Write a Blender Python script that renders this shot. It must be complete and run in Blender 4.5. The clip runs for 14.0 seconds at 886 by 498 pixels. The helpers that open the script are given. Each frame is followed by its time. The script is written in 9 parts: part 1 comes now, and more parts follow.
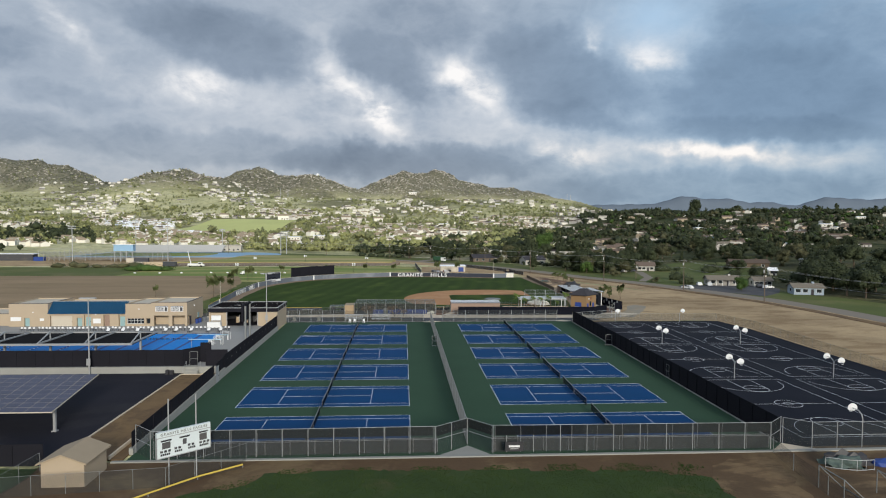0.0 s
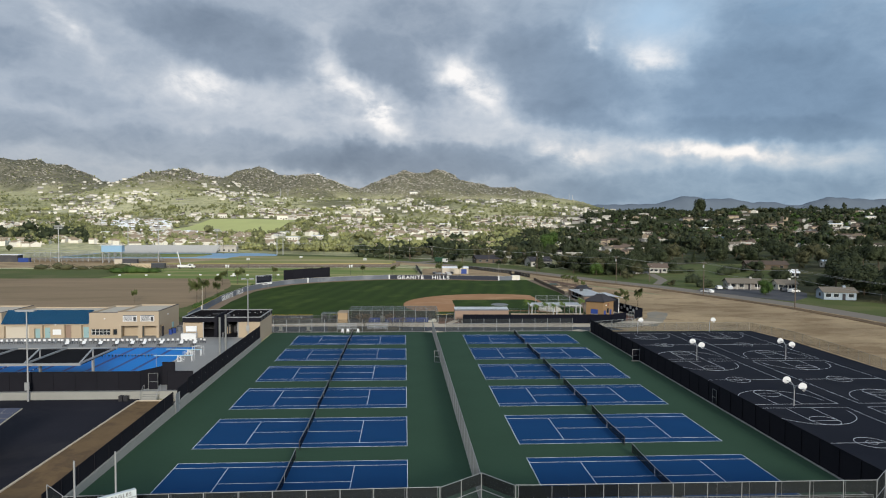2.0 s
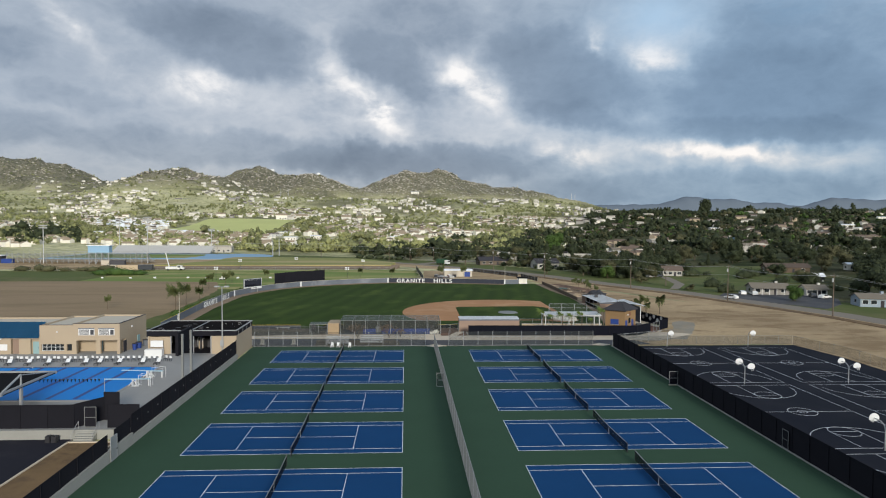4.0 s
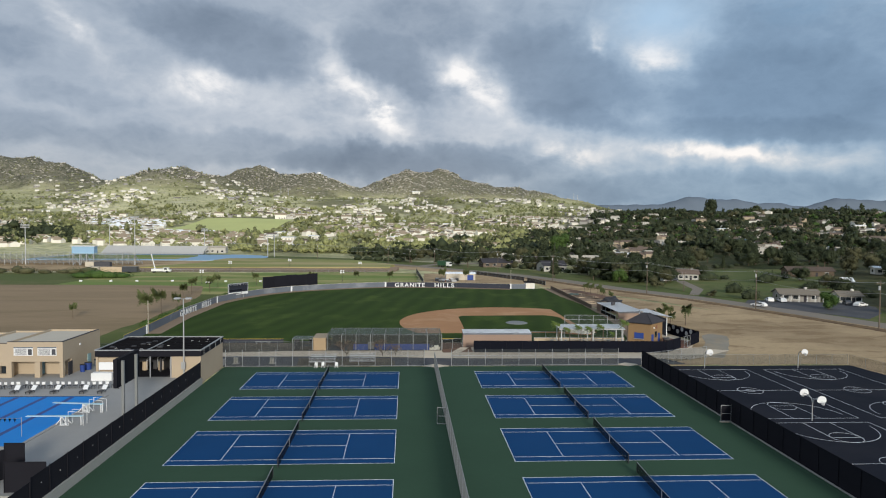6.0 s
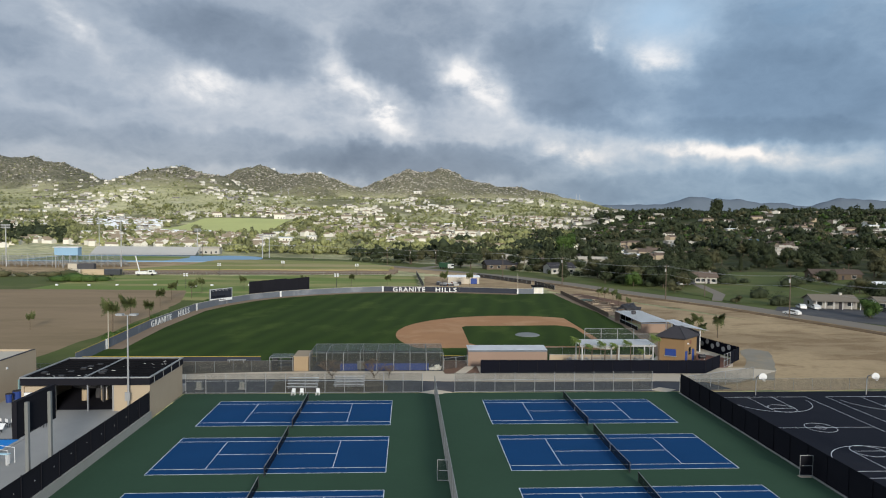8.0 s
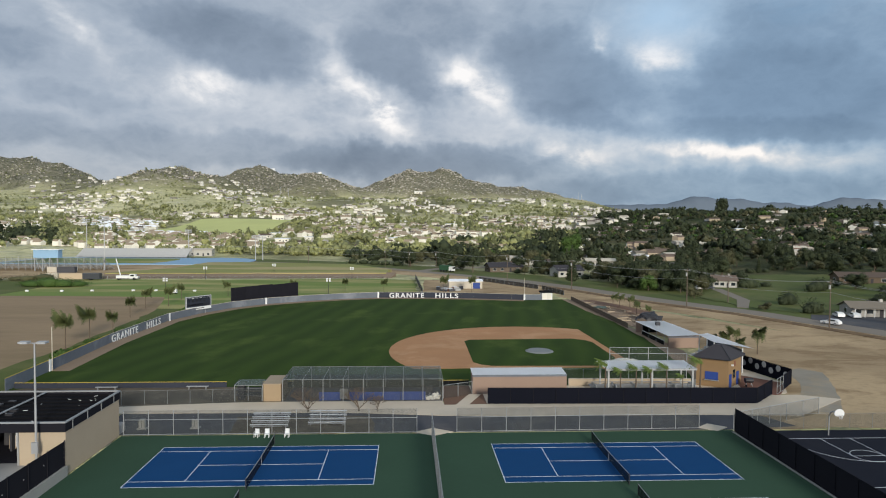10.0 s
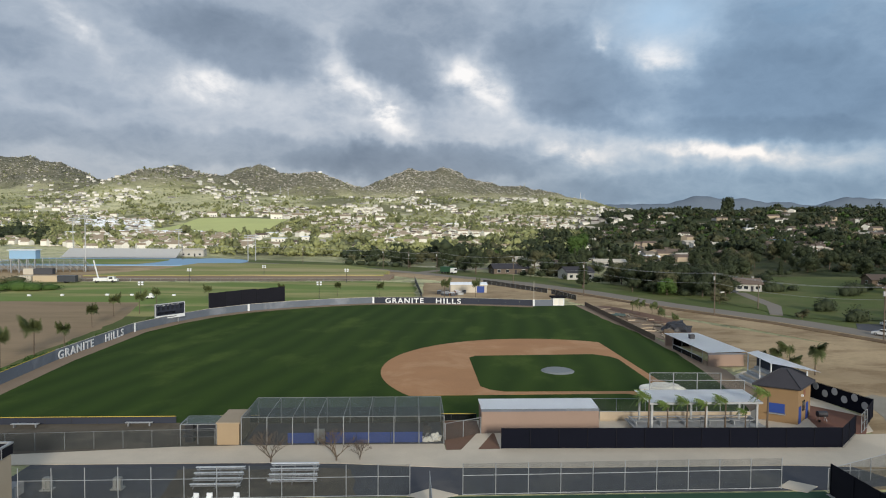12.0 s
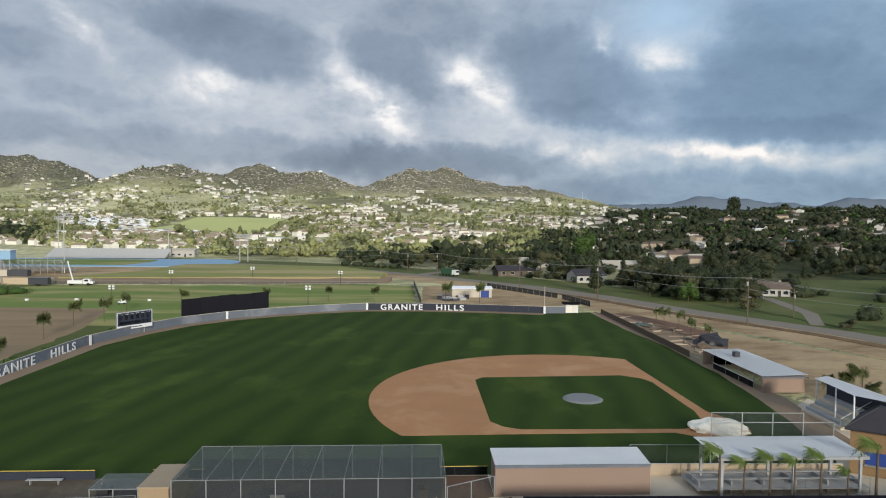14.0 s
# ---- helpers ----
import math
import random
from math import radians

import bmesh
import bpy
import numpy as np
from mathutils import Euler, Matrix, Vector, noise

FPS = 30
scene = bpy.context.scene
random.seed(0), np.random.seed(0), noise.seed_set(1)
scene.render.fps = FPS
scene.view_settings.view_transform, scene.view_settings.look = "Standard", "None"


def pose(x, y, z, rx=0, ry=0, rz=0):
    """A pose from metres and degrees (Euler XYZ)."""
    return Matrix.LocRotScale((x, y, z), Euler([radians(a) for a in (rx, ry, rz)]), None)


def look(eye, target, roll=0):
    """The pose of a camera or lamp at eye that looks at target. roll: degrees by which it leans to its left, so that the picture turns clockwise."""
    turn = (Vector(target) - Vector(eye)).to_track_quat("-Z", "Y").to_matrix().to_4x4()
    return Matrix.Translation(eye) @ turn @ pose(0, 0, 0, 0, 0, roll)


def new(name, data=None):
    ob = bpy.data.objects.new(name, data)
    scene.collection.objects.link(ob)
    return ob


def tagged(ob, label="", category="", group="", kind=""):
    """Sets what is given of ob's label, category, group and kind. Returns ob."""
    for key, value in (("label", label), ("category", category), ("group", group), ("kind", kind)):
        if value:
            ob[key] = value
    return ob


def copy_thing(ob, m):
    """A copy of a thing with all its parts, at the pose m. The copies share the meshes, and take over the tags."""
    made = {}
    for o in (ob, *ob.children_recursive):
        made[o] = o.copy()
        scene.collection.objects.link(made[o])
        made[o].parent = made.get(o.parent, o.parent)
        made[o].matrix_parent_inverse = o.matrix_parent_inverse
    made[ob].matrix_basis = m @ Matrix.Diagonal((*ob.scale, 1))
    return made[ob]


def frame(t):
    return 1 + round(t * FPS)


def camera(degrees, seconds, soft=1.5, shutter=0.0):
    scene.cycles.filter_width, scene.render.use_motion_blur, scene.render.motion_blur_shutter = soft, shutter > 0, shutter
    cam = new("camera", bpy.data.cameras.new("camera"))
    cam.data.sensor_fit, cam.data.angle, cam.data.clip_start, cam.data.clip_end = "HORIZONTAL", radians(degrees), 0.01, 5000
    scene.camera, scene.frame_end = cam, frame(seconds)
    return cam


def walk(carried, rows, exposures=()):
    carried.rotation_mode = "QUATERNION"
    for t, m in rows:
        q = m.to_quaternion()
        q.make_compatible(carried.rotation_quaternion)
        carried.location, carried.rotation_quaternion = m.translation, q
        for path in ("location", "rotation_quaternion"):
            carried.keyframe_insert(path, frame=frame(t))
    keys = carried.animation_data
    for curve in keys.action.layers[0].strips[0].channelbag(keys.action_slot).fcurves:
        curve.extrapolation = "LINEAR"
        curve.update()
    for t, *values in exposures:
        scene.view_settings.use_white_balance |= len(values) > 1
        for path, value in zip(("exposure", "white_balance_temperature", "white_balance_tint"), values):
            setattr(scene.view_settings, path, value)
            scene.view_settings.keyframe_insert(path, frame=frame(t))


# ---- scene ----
cam = camera(69.0, 14.0, soft=1.1)
PATH = [
    (0, (-0.932, -73.266, 25.312), (-0.809, -71.271, 25.232), 0.3),
    (0.5, (-0.765, -69.123, 25.26), (-0.644, -67.129, 25.18), 0.4),
    (1, (-0.65, -64.992, 25.209), (-0.529, -62.997, 25.13), 0.3),
    (1.5, (-0.575, -60.805, 25.142), (-0.455, -58.81, 25.063), 0.3),
    (2, (-0.418, -56.489, 25.082), (-0.298, -54.494, 25.002), 0.3),
    (2.5, (-0.324, -52.176, 25.025), (-0.204, -50.181, 24.946), 0.3),
    (3, (-0.196, -47.796, 24.969), (-0.077, -45.801, 24.889), 0.3),
    (5.5, (0.922, -25.461, 25.08), (1.034, -23.466, 25.001), 0.5),
    (6, (1.131, -20.921, 25.121), (1.243, -18.925, 25.041), 0.5),
    (6.5, (1.383, -16.468, 25.134), (1.495, -14.472, 25.055), 0.4),
    (7, (1.597, -11.997, 25.094), (1.708, -10.001, 25.015), 0.4),
    (7.5, (1.826, -7.523, 25.092), (1.935, -5.527, 25.013), 0.5),
    (8, (2.105, -3.044, 25.061), (2.212, -1.048, 24.981), 0.5),
    (8.2, (2.249, -1.229, 25.06), (2.357, 0.766, 24.98), 0.4),
    (10.5, (3.515, 19.802, 25.073), (3.618, 21.798, 24.994), 0.4),
    (11, (3.713, 24.706, 25.014), (3.815, 26.702, 24.934), 0.4),
    (11.5, (4.042, 29.422, 24.854), (4.142, 31.418, 24.774), 0.4),
    (12, (4.275, 34.053, 24.674), (4.375, 36.049, 24.594), 0.4),
    (12.5, (4.482, 38.698, 24.508), (4.582, 40.694, 24.429), 0.4),
    (13, (4.712, 43.389, 24.377), (4.81, 45.385, 24.297), 0.4),
    (13.5, (4.935, 48.077, 24.299), (5.033, 50.073, 24.219), 0.5),
    (14, (5.146, 52.637, 24.248), (5.243, 54.633, 24.168), 0.5),
]
walk(cam, [(t, look(eye, target, roll)) for t, eye, target, roll in PATH], [(0.0, 0.0), (14.0, 0.0)])

# ---- sky and sun ----
SUN_AZ, SUN_EL = radians(166), radians(16)   # compass-like: clockwise from +y; the sun stands behind the camera


class Net:
    """A small builder for node trees."""

    def __init__(self, tree):
        self.t = tree
        tree.nodes.clear()

    def n(self, kind):
        return self.t.nodes.new(kind)

    def link(self, a, b):
        self.t.links.new(a, b)

    def put(self, sock, v):
        if isinstance(v, bpy.types.NodeSocket):
            self.t.links.new(v, sock)
        else:
            sock.default_value = v

    def math(self, op, a, b=None, c=None, clamp=False):
        node = self.n("ShaderNodeMath")
        node.operation, node.use_clamp = op, clamp
        for s, v in zip(node.inputs, (a, b, c)):
            if v is not None:
                self.put(s, v)
        return node.outputs[0]

    def mix(self, fac, a, b, blend="MIX"):
        node = self.n("ShaderNodeMix")
        node.data_type, node.blend_type = "RGBA", blend
        self.put(node.inputs[0], fac)
        for s, v in ((node.inputs[6], a), (node.inputs[7], b)):
            self.put(s, v if isinstance(v, bpy.types.NodeSocket) else (*v[:3], 1))
        return node.outputs[2]

    def noise(self, vec, scale, detail=4, rough=0.55, distortion=0.0):
        node = self.n("ShaderNodeTexNoise")
        self.put(node.inputs["Vector"], vec)
        node.inputs["Scale"].default_value, node.inputs["Detail"].default_value = scale, detail
        node.inputs["Roughness"].default_value, node.inputs["Distortion"].default_value = rough, distortion
        return node.outputs["Fac"]

    def ramp(self, fac, lo, hi, a=0.0, b=1.0):
        node = self.n("ShaderNodeMapRange")
        node.interpolation_type = "SMOOTHSTEP"
        for s, v in zip(node.inputs, (fac, lo, hi, a, b)):
            self.put(s, v)
        return node.outputs[0]


def make_sky():
    world = bpy.data.worlds.new("cloudy_evening_sky")
    scene.world = world
    world.use_nodes = True
    w = Net(world.node_tree)
    sky = w.n("ShaderNodeTexSky")
    sky.sky_type, sky.sun_disc, sky.sun_elevation, sky.sun_rotation = "NISHITA", False, SUN_EL, SUN_AZ
    blue = w.mix(1.0, sky.outputs[0], (0.1, 0.1, 0.1), "MULTIPLY")
    way = w.n("ShaderNodeTexCoord").outputs["Generated"]
    sep = w.n("ShaderNodeSeparateXYZ")
    w.link(way, sep.inputs[0])
    x, y, z = sep.outputs
    # billows, flattened, smaller towards the horizon
    flat = w.n("ShaderNodeVectorMath")
    flat.operation = "MULTIPLY"
    w.link(way, flat.inputs[0])
    flat.inputs[1].default_value = (1.0, 1.0, 1.75)
    deck = flat.outputs[0]
    big = w.noise(deck, 2.6, 5, 0.48, 0.2)
    mid = w.noise(deck, 6.5, 5, 0.50, 0.15)
    fine = w.noise(deck, 17.0, 4, 0.55, 0.1)
    puff = w.math("ABSOLUTE", w.math("SUBTRACT", w.noise(deck, 9.0, 6, 0.55, 0.1), 0.5))
    tone = w.math("ADD", w.math("MULTIPLY", big, 0.38), w.math("ADD", w.math("MULTIPLY_ADD", mid, 0.22, 0.04), w.math("MULTIPLY_ADD", fine, 0.14, 0.09)))
    tone = w.math("ADD", tone, w.math("MULTIPLY", w.math("SUBTRACT", 0.09, puff), 0.36))
    # the large banks and breaks in the north
    ahead = w.math("MAXIMUM", y, 0.05)
    a, e = w.math("DIVIDE", x, ahead), w.math("DIVIDE", z, ahead)
    for size, da, de in ((7.0, 0.085, 0.042), (21.0, 0.050, 0.034), (55.0, 0.018, 0.014)):  # ragged, billowing outlines
        wob = w.n("ShaderNodeTexNoise")
        w.link(way, wob.inputs["Vector"])
        wob.inputs["Scale"].default_value, wob.inputs["Detail"].default_value, wob.inputs["Roughness"].default_value = size, 3, 0.55
        ws = w.n("ShaderNodeSeparateColor")
        w.link(wob.outputs["Color"], ws.inputs[0])
        a = w.math("MULTIPLY_ADD", w.math("SUBTRACT", ws.outputs[0], 0.5), da, a)
        e = w.math("MULTIPLY_ADD", w.math("SUBTRACT", ws.outputs[1], 0.5), de, e)
    front = w.ramp(y, 0.2, 0.6)
    calm = w.math("MULTIPLY_ADD", w.math("SUBTRACT", tone, 0.5), 0.62, 0.505)
    tone = w.math("ADD", w.math("MULTIPLY", calm, front), w.math("MULTIPLY", tone, w.math("SUBTRACT", 1.0, front)))
    crisp = w.ramp(w.noise(deck, 14.0, 6, 0.6, 0.3), 0.26, 0.60, 0.35, 1.15)
    ridges = w.math("ABSOLUTE", w.math("SUBTRACT", w.noise(deck, 23.0, 6, 0.6, 0.4), 0.5))  # small cauliflower billows
    tone = w.math("MULTIPLY_ADD", w.math("SUBTRACT", 0.085, ridges), 0.20, tone)
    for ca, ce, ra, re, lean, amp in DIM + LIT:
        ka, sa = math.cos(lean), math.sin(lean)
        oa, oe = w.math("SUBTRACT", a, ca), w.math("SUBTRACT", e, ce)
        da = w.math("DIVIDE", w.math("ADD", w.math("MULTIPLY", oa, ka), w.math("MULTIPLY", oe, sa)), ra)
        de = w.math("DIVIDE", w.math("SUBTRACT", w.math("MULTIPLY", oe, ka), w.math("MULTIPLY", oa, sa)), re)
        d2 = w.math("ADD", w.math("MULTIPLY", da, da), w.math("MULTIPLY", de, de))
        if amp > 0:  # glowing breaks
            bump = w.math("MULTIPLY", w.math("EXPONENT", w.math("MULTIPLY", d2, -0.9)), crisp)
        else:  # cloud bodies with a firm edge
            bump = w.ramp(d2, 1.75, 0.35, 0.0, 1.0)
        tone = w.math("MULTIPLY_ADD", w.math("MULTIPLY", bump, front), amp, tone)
    ramp = w.n("ShaderNodeValToRGB")
    w.link(tone, ramp.inputs[0])
    stops = [(0.22, (0.185, 0.240, 0.322)), (0.40, (0.275, 0.342, 0.438)), (0.52, (0.395, 0.462, 0.555)), (0.66, (0.59, 0.635, 0.700)), (0.84, (0.97, 0.955, 0.950))]
    ramp.color_ramp.elements[0].position, ramp.color_ramp.elements[0].color = stops[0][0], (*stops[0][1], 1)
    ramp.color_ramp.elements[1].position, ramp.color_ramp.elements[1].color = stops[-1][0], (*stops[-1][1], 1)
    for p, c in stops[1:-1]:
        ramp.color_ramp.elements.new(p).color = (*c, 1)
    clouds = ramp.outputs[0]
    gap = w.math("MULTIPLY", w.ramp(w.noise(deck, 3.1, 6, 0.6, 0.2), 0.50, 0.64), w.math("MULTIPLY", w.ramp(z, 0.20, 0.34), w.ramp(x, 0.10, 0.36)))
    colour = w.mix(w.math("MULTIPLY", gap, 0.85), clouds, w.mix(0.5, blue, (0.30, 0.42, 0.56)))
    colour = w.mix(w.math("MULTIPLY", w.ramp(x, 0.0, 0.5), w.ramp(tone, 0.80, 0.45)), colour, w.mix(1.0, colour, (0.84, 0.99, 1.09), "MULTIPLY"))
    colour = w.mix(w.ramp(z, 0.17, 0.03), colour, w.mix(1.0, colour, (1.05, 1.0, 0.935), "MULTIPLY"))  # thicker, warmer air low down
    # a break of clear blue high in the north-east
    ba, be = w.math("DIVIDE", w.math("SUBTRACT", a, 0.395), 0.072), w.math("DIVIDE", w.math("SUBTRACT", e, 0.322), 0.046)
    clear_air = w.math("MULTIPLY", w.math("EXPONENT", w.math("MULTIPLY", w.math("ADD", w.math("MULTIPLY", ba, ba), w.math("MULTIPLY", be, be)), -1.0)), front)
    colour = w.mix(w.math("MULTIPLY", clear_air, 0.85), colour, (0.42, 0.60, 0.80))
    out = w.n("ShaderNodeBackground")
    w.link(colour, out.inputs[0])
    out.inputs[1].default_value = 1.0
    end = w.n("ShaderNodeOutputWorld")
    w.link(out.outputs[0], end.inputs[0])


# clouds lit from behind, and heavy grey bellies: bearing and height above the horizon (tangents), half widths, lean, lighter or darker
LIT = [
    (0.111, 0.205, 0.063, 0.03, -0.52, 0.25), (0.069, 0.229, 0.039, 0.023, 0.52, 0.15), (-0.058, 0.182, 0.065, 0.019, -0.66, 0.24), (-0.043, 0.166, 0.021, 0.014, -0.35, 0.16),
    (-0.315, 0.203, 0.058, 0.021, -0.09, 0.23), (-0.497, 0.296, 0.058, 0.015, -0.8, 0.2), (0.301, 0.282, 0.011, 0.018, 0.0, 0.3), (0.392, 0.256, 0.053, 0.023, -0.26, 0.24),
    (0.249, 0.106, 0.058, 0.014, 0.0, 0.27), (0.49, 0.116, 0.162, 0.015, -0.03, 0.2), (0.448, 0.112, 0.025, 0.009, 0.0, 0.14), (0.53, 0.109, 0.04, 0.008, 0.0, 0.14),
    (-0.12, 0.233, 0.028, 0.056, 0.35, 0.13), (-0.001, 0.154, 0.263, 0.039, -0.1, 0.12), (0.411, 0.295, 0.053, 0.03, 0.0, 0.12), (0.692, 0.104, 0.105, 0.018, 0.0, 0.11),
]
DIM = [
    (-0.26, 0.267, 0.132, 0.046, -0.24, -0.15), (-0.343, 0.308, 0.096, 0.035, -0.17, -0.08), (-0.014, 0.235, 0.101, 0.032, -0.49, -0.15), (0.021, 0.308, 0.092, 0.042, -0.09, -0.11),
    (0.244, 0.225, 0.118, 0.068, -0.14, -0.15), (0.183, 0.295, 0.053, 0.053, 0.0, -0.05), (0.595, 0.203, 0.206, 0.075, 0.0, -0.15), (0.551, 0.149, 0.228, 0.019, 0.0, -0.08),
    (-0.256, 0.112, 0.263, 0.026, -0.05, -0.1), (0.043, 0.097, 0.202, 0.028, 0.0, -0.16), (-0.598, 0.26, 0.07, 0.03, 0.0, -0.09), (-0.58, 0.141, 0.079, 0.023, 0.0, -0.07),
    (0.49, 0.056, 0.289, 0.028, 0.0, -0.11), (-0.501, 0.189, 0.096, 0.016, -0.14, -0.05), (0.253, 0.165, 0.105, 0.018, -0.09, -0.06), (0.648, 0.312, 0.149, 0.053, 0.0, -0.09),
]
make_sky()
sun = new("sun", bpy.data.lights.new("sun", "SUN"))
sun.data.energy, sun.data.angle, sun.data.color = 3.3, radians(11), (1.0, 0.935, 0.81)
sun.matrix_world = look((0, 0, 0), (-math.sin(SUN_AZ) * math.cos(SUN_EL), -math.cos(SUN_AZ) * math.cos(SUN_EL), -math.sin(SUN_EL)))


# ---- materials ----
def mat(name, base, rough=0.85, var=0.18, scale=0.6, fine=6.0, bump=0.15, metal=0.0, second=None, amount=0.5, each=0.0, stretch=None, spec=0.35):
    """A surface with a base colour, broad and fine variation, an optional second colour in patches, and relief. scale, fine: features a metre."""
    m = bpy.data.materials.new(name)
    m.use_nodes = True
    w = Net(m.node_tree)
    pos = w.n("ShaderNodeNewGeometry").outputs["Position"]
    if stretch:
        mp = w.n("ShaderNodeMapping")
        w.link(pos, mp.inputs[0])
        mp.inputs["Scale"].default_value = stretch
        pos = mp.outputs[0]
    broad, grain = w.noise(pos, scale, 5, 0.6), w.noise(pos, fine, 4, 0.65)
    colour = (*base, 1)
    if second:
        colour = w.mix(w.ramp(w.noise(pos, scale * 0.7, 6, 0.65, 0.4), amount + 0.09, amount - 0.09), base, second)
    value = w.math("ADD", 1 - var, w.math("MULTIPLY", w.math("ADD", w.math("MULTIPLY", broad, 1.2), w.math("MULTIPLY", grain, 0.8)), var))
    if each:
        rnd = w.n("ShaderNodeObjectInfo").outputs["Random"]
        value = w.math("MULTIPLY", value, w.math("ADD", 1 - each, w.math("MULTIPLY", rnd, 2 * each)))
    tint = w.n("ShaderNodeCombineColor")
    for s in tint.inputs:
        w.put(s, value)
    colour = w.mix(1.0, colour, tint.outputs[0], "MULTIPLY")
    b = w.n("ShaderNodeBsdfPrincipled")
    w.put(b.inputs["Base Color"], colour)
    b.inputs["Metallic"].default_value, b.inputs["Specular IOR Level"].default_value = metal, spec
    w.put(b.inputs["Roughness"], w.math("ADD", rough - 0.06, w.math("MULTIPLY", grain, 0.12), clamp=True))
    if bump:
        bp = w.n("ShaderNodeBump")
        bp.inputs["Strength"].default_value, bp.inputs["Distance"].default_value = bump, 0.04
        w.link(grain, bp.inputs["Height"])
        w.link(bp.outputs[0], b.inputs["Normal"])
    o = w.n("ShaderNodeOutputMaterial")
    w.link(b.outputs[0], o.inputs[0])
    return m


def mesh_mat(name, colour, open_part):
    """Woven wire or netting too fine to be seen wire by wire: part of the light passes straight through."""
    m = bpy.data.materials.new(name)
    m.use_nodes = True
    w = Net(m.node_tree)
    pos = w.n("ShaderNodeNewGeometry").outputs["Position"]
    b = w.n("ShaderNodeBsdfPrincipled")
    b.inputs["Base Color"].default_value, b.inputs["Roughness"].default_value = (*colour, 1), 0.6
    b.inputs["Specular IOR Level"].default_value = 0.1 if max(colour) < 0.05 else 0.3
    tr = w.n("ShaderNodeBsdfTransparent")
    mx = w.n("ShaderNodeMixShader")
    w.put(mx.inputs[0], w.math("ADD", 1 - open_part - 0.08, w.math("MULTIPLY", w.noise(pos, 1.3, 3), 0.16)))
    w.link(tr.outputs[0], mx.inputs[1])
    w.link(b.outputs[0], mx.inputs[2])
    o = w.n("ShaderNodeOutputMaterial")
    w.link(mx.outputs[0], o.inputs[0])
    return m


def leaf_mat(name, dark, light, scale=0.08):
    """Foliage: hue changes from tree to tree (broad noise) and from leaf clump to leaf clump."""
    m = bpy.data.materials.new(name)
    m.use_nodes = True
    w = Net(m.node_tree)
    g = w.n("ShaderNodeNewGeometry")
    rnd = w.n("ShaderNodeObjectInfo").outputs["Random"]
    broad = w.ramp(w.noise(g.outputs["Position"], scale, 3, 0.6), 0.3, 0.7)
    fac = w.math("ADD", w.math("MULTIPLY", broad, 0.5), w.math("ADD", w.math("MULTIPLY", g.outputs["Random Per Island"], 0.35), w.math("MULTIPLY", rnd, 0.3)), clamp=True)
    b = w.n("ShaderNodeBsdfPrincipled")
    w.put(b.inputs["Base Color"], w.mix(fac, dark, light))
    b.inputs["Roughness"].default_value, b.inputs["Specular IOR Level"].default_value = 0.75, 0.2
    o = w.n("ShaderNodeOutputMaterial")
    w.link(b.outputs[0], o.inputs[0])
    return m


def lot_mat():
    """Graded pale dirt: long brown streaks along the road, tufts of dry growth, fine grit."""
    m = bpy.data.materials.new("pale_dirt_lot")
    m.use_nodes = True
    w = Net(m.node_tree)
    pos = w.n("ShaderNodeNewGeometry").outputs["Position"]
    mp = w.n("ShaderNodeMapping")
    w.link(pos, mp.inputs[0])
    mp.inputs["Rotation"].default_value, mp.inputs["Scale"].default_value = (0, 0, radians(-66)), (0.42, 1.0, 1.0)
    streak, worn = w.noise(mp.outputs[0], 0.16, 7, 0.68, 0.5), w.noise(pos, 0.035, 5, 0.6)
    grit, fine = w.noise(pos, 0.9, 6, 0.7), w.noise(pos, 5.0, 4, 0.65)
    c = w.mix(w.ramp(worn, 0.38, 0.62), (0.47, 0.342, 0.200), (0.355, 0.255, 0.148))
    c = w.mix(w.math("MULTIPLY", w.ramp(w.math("MULTIPLY_ADD", worn, 0.45, streak), 0.69, 0.86), 0.70), c, (0.215, 0.138, 0.070))
    c = w.mix(w.math("MULTIPLY", w.ramp(w.noise(mp.outputs[0], 0.34, 6, 0.7), 0.54, 0.72), 0.5), c, (0.27, 0.210, 0.105))
    c = w.mix(w.math("MULTIPLY", w.ramp(grit, 0.45, 0.70), 0.35), c, (0.24, 0.178, 0.105))
    c = w.mix(w.math("MULTIPLY", w.ramp(fine, 0.50, 0.72), 0.30), c, (0.55, 0.44, 0.29))
    b = w.n("ShaderNodeBsdfPrincipled")
    w.link(c, b.inputs["Base Color"])
    b.inputs["Roughness"].default_value, b.inputs["Specular IOR Level"].default_value = 0.95, 0.2
    bp = w.n("ShaderNodeBump")
    bp.inputs["Strength"].default_value, bp.inputs["Distance"].default_value = 0.6, 0.06
    w.link(grit, bp.inputs["Height"])
    w.link(bp.outputs[0], b.inputs["Normal"])
    o = w.n("ShaderNodeOutputMaterial")
    w.link(b.outputs[0], o.inputs[0])
    return m


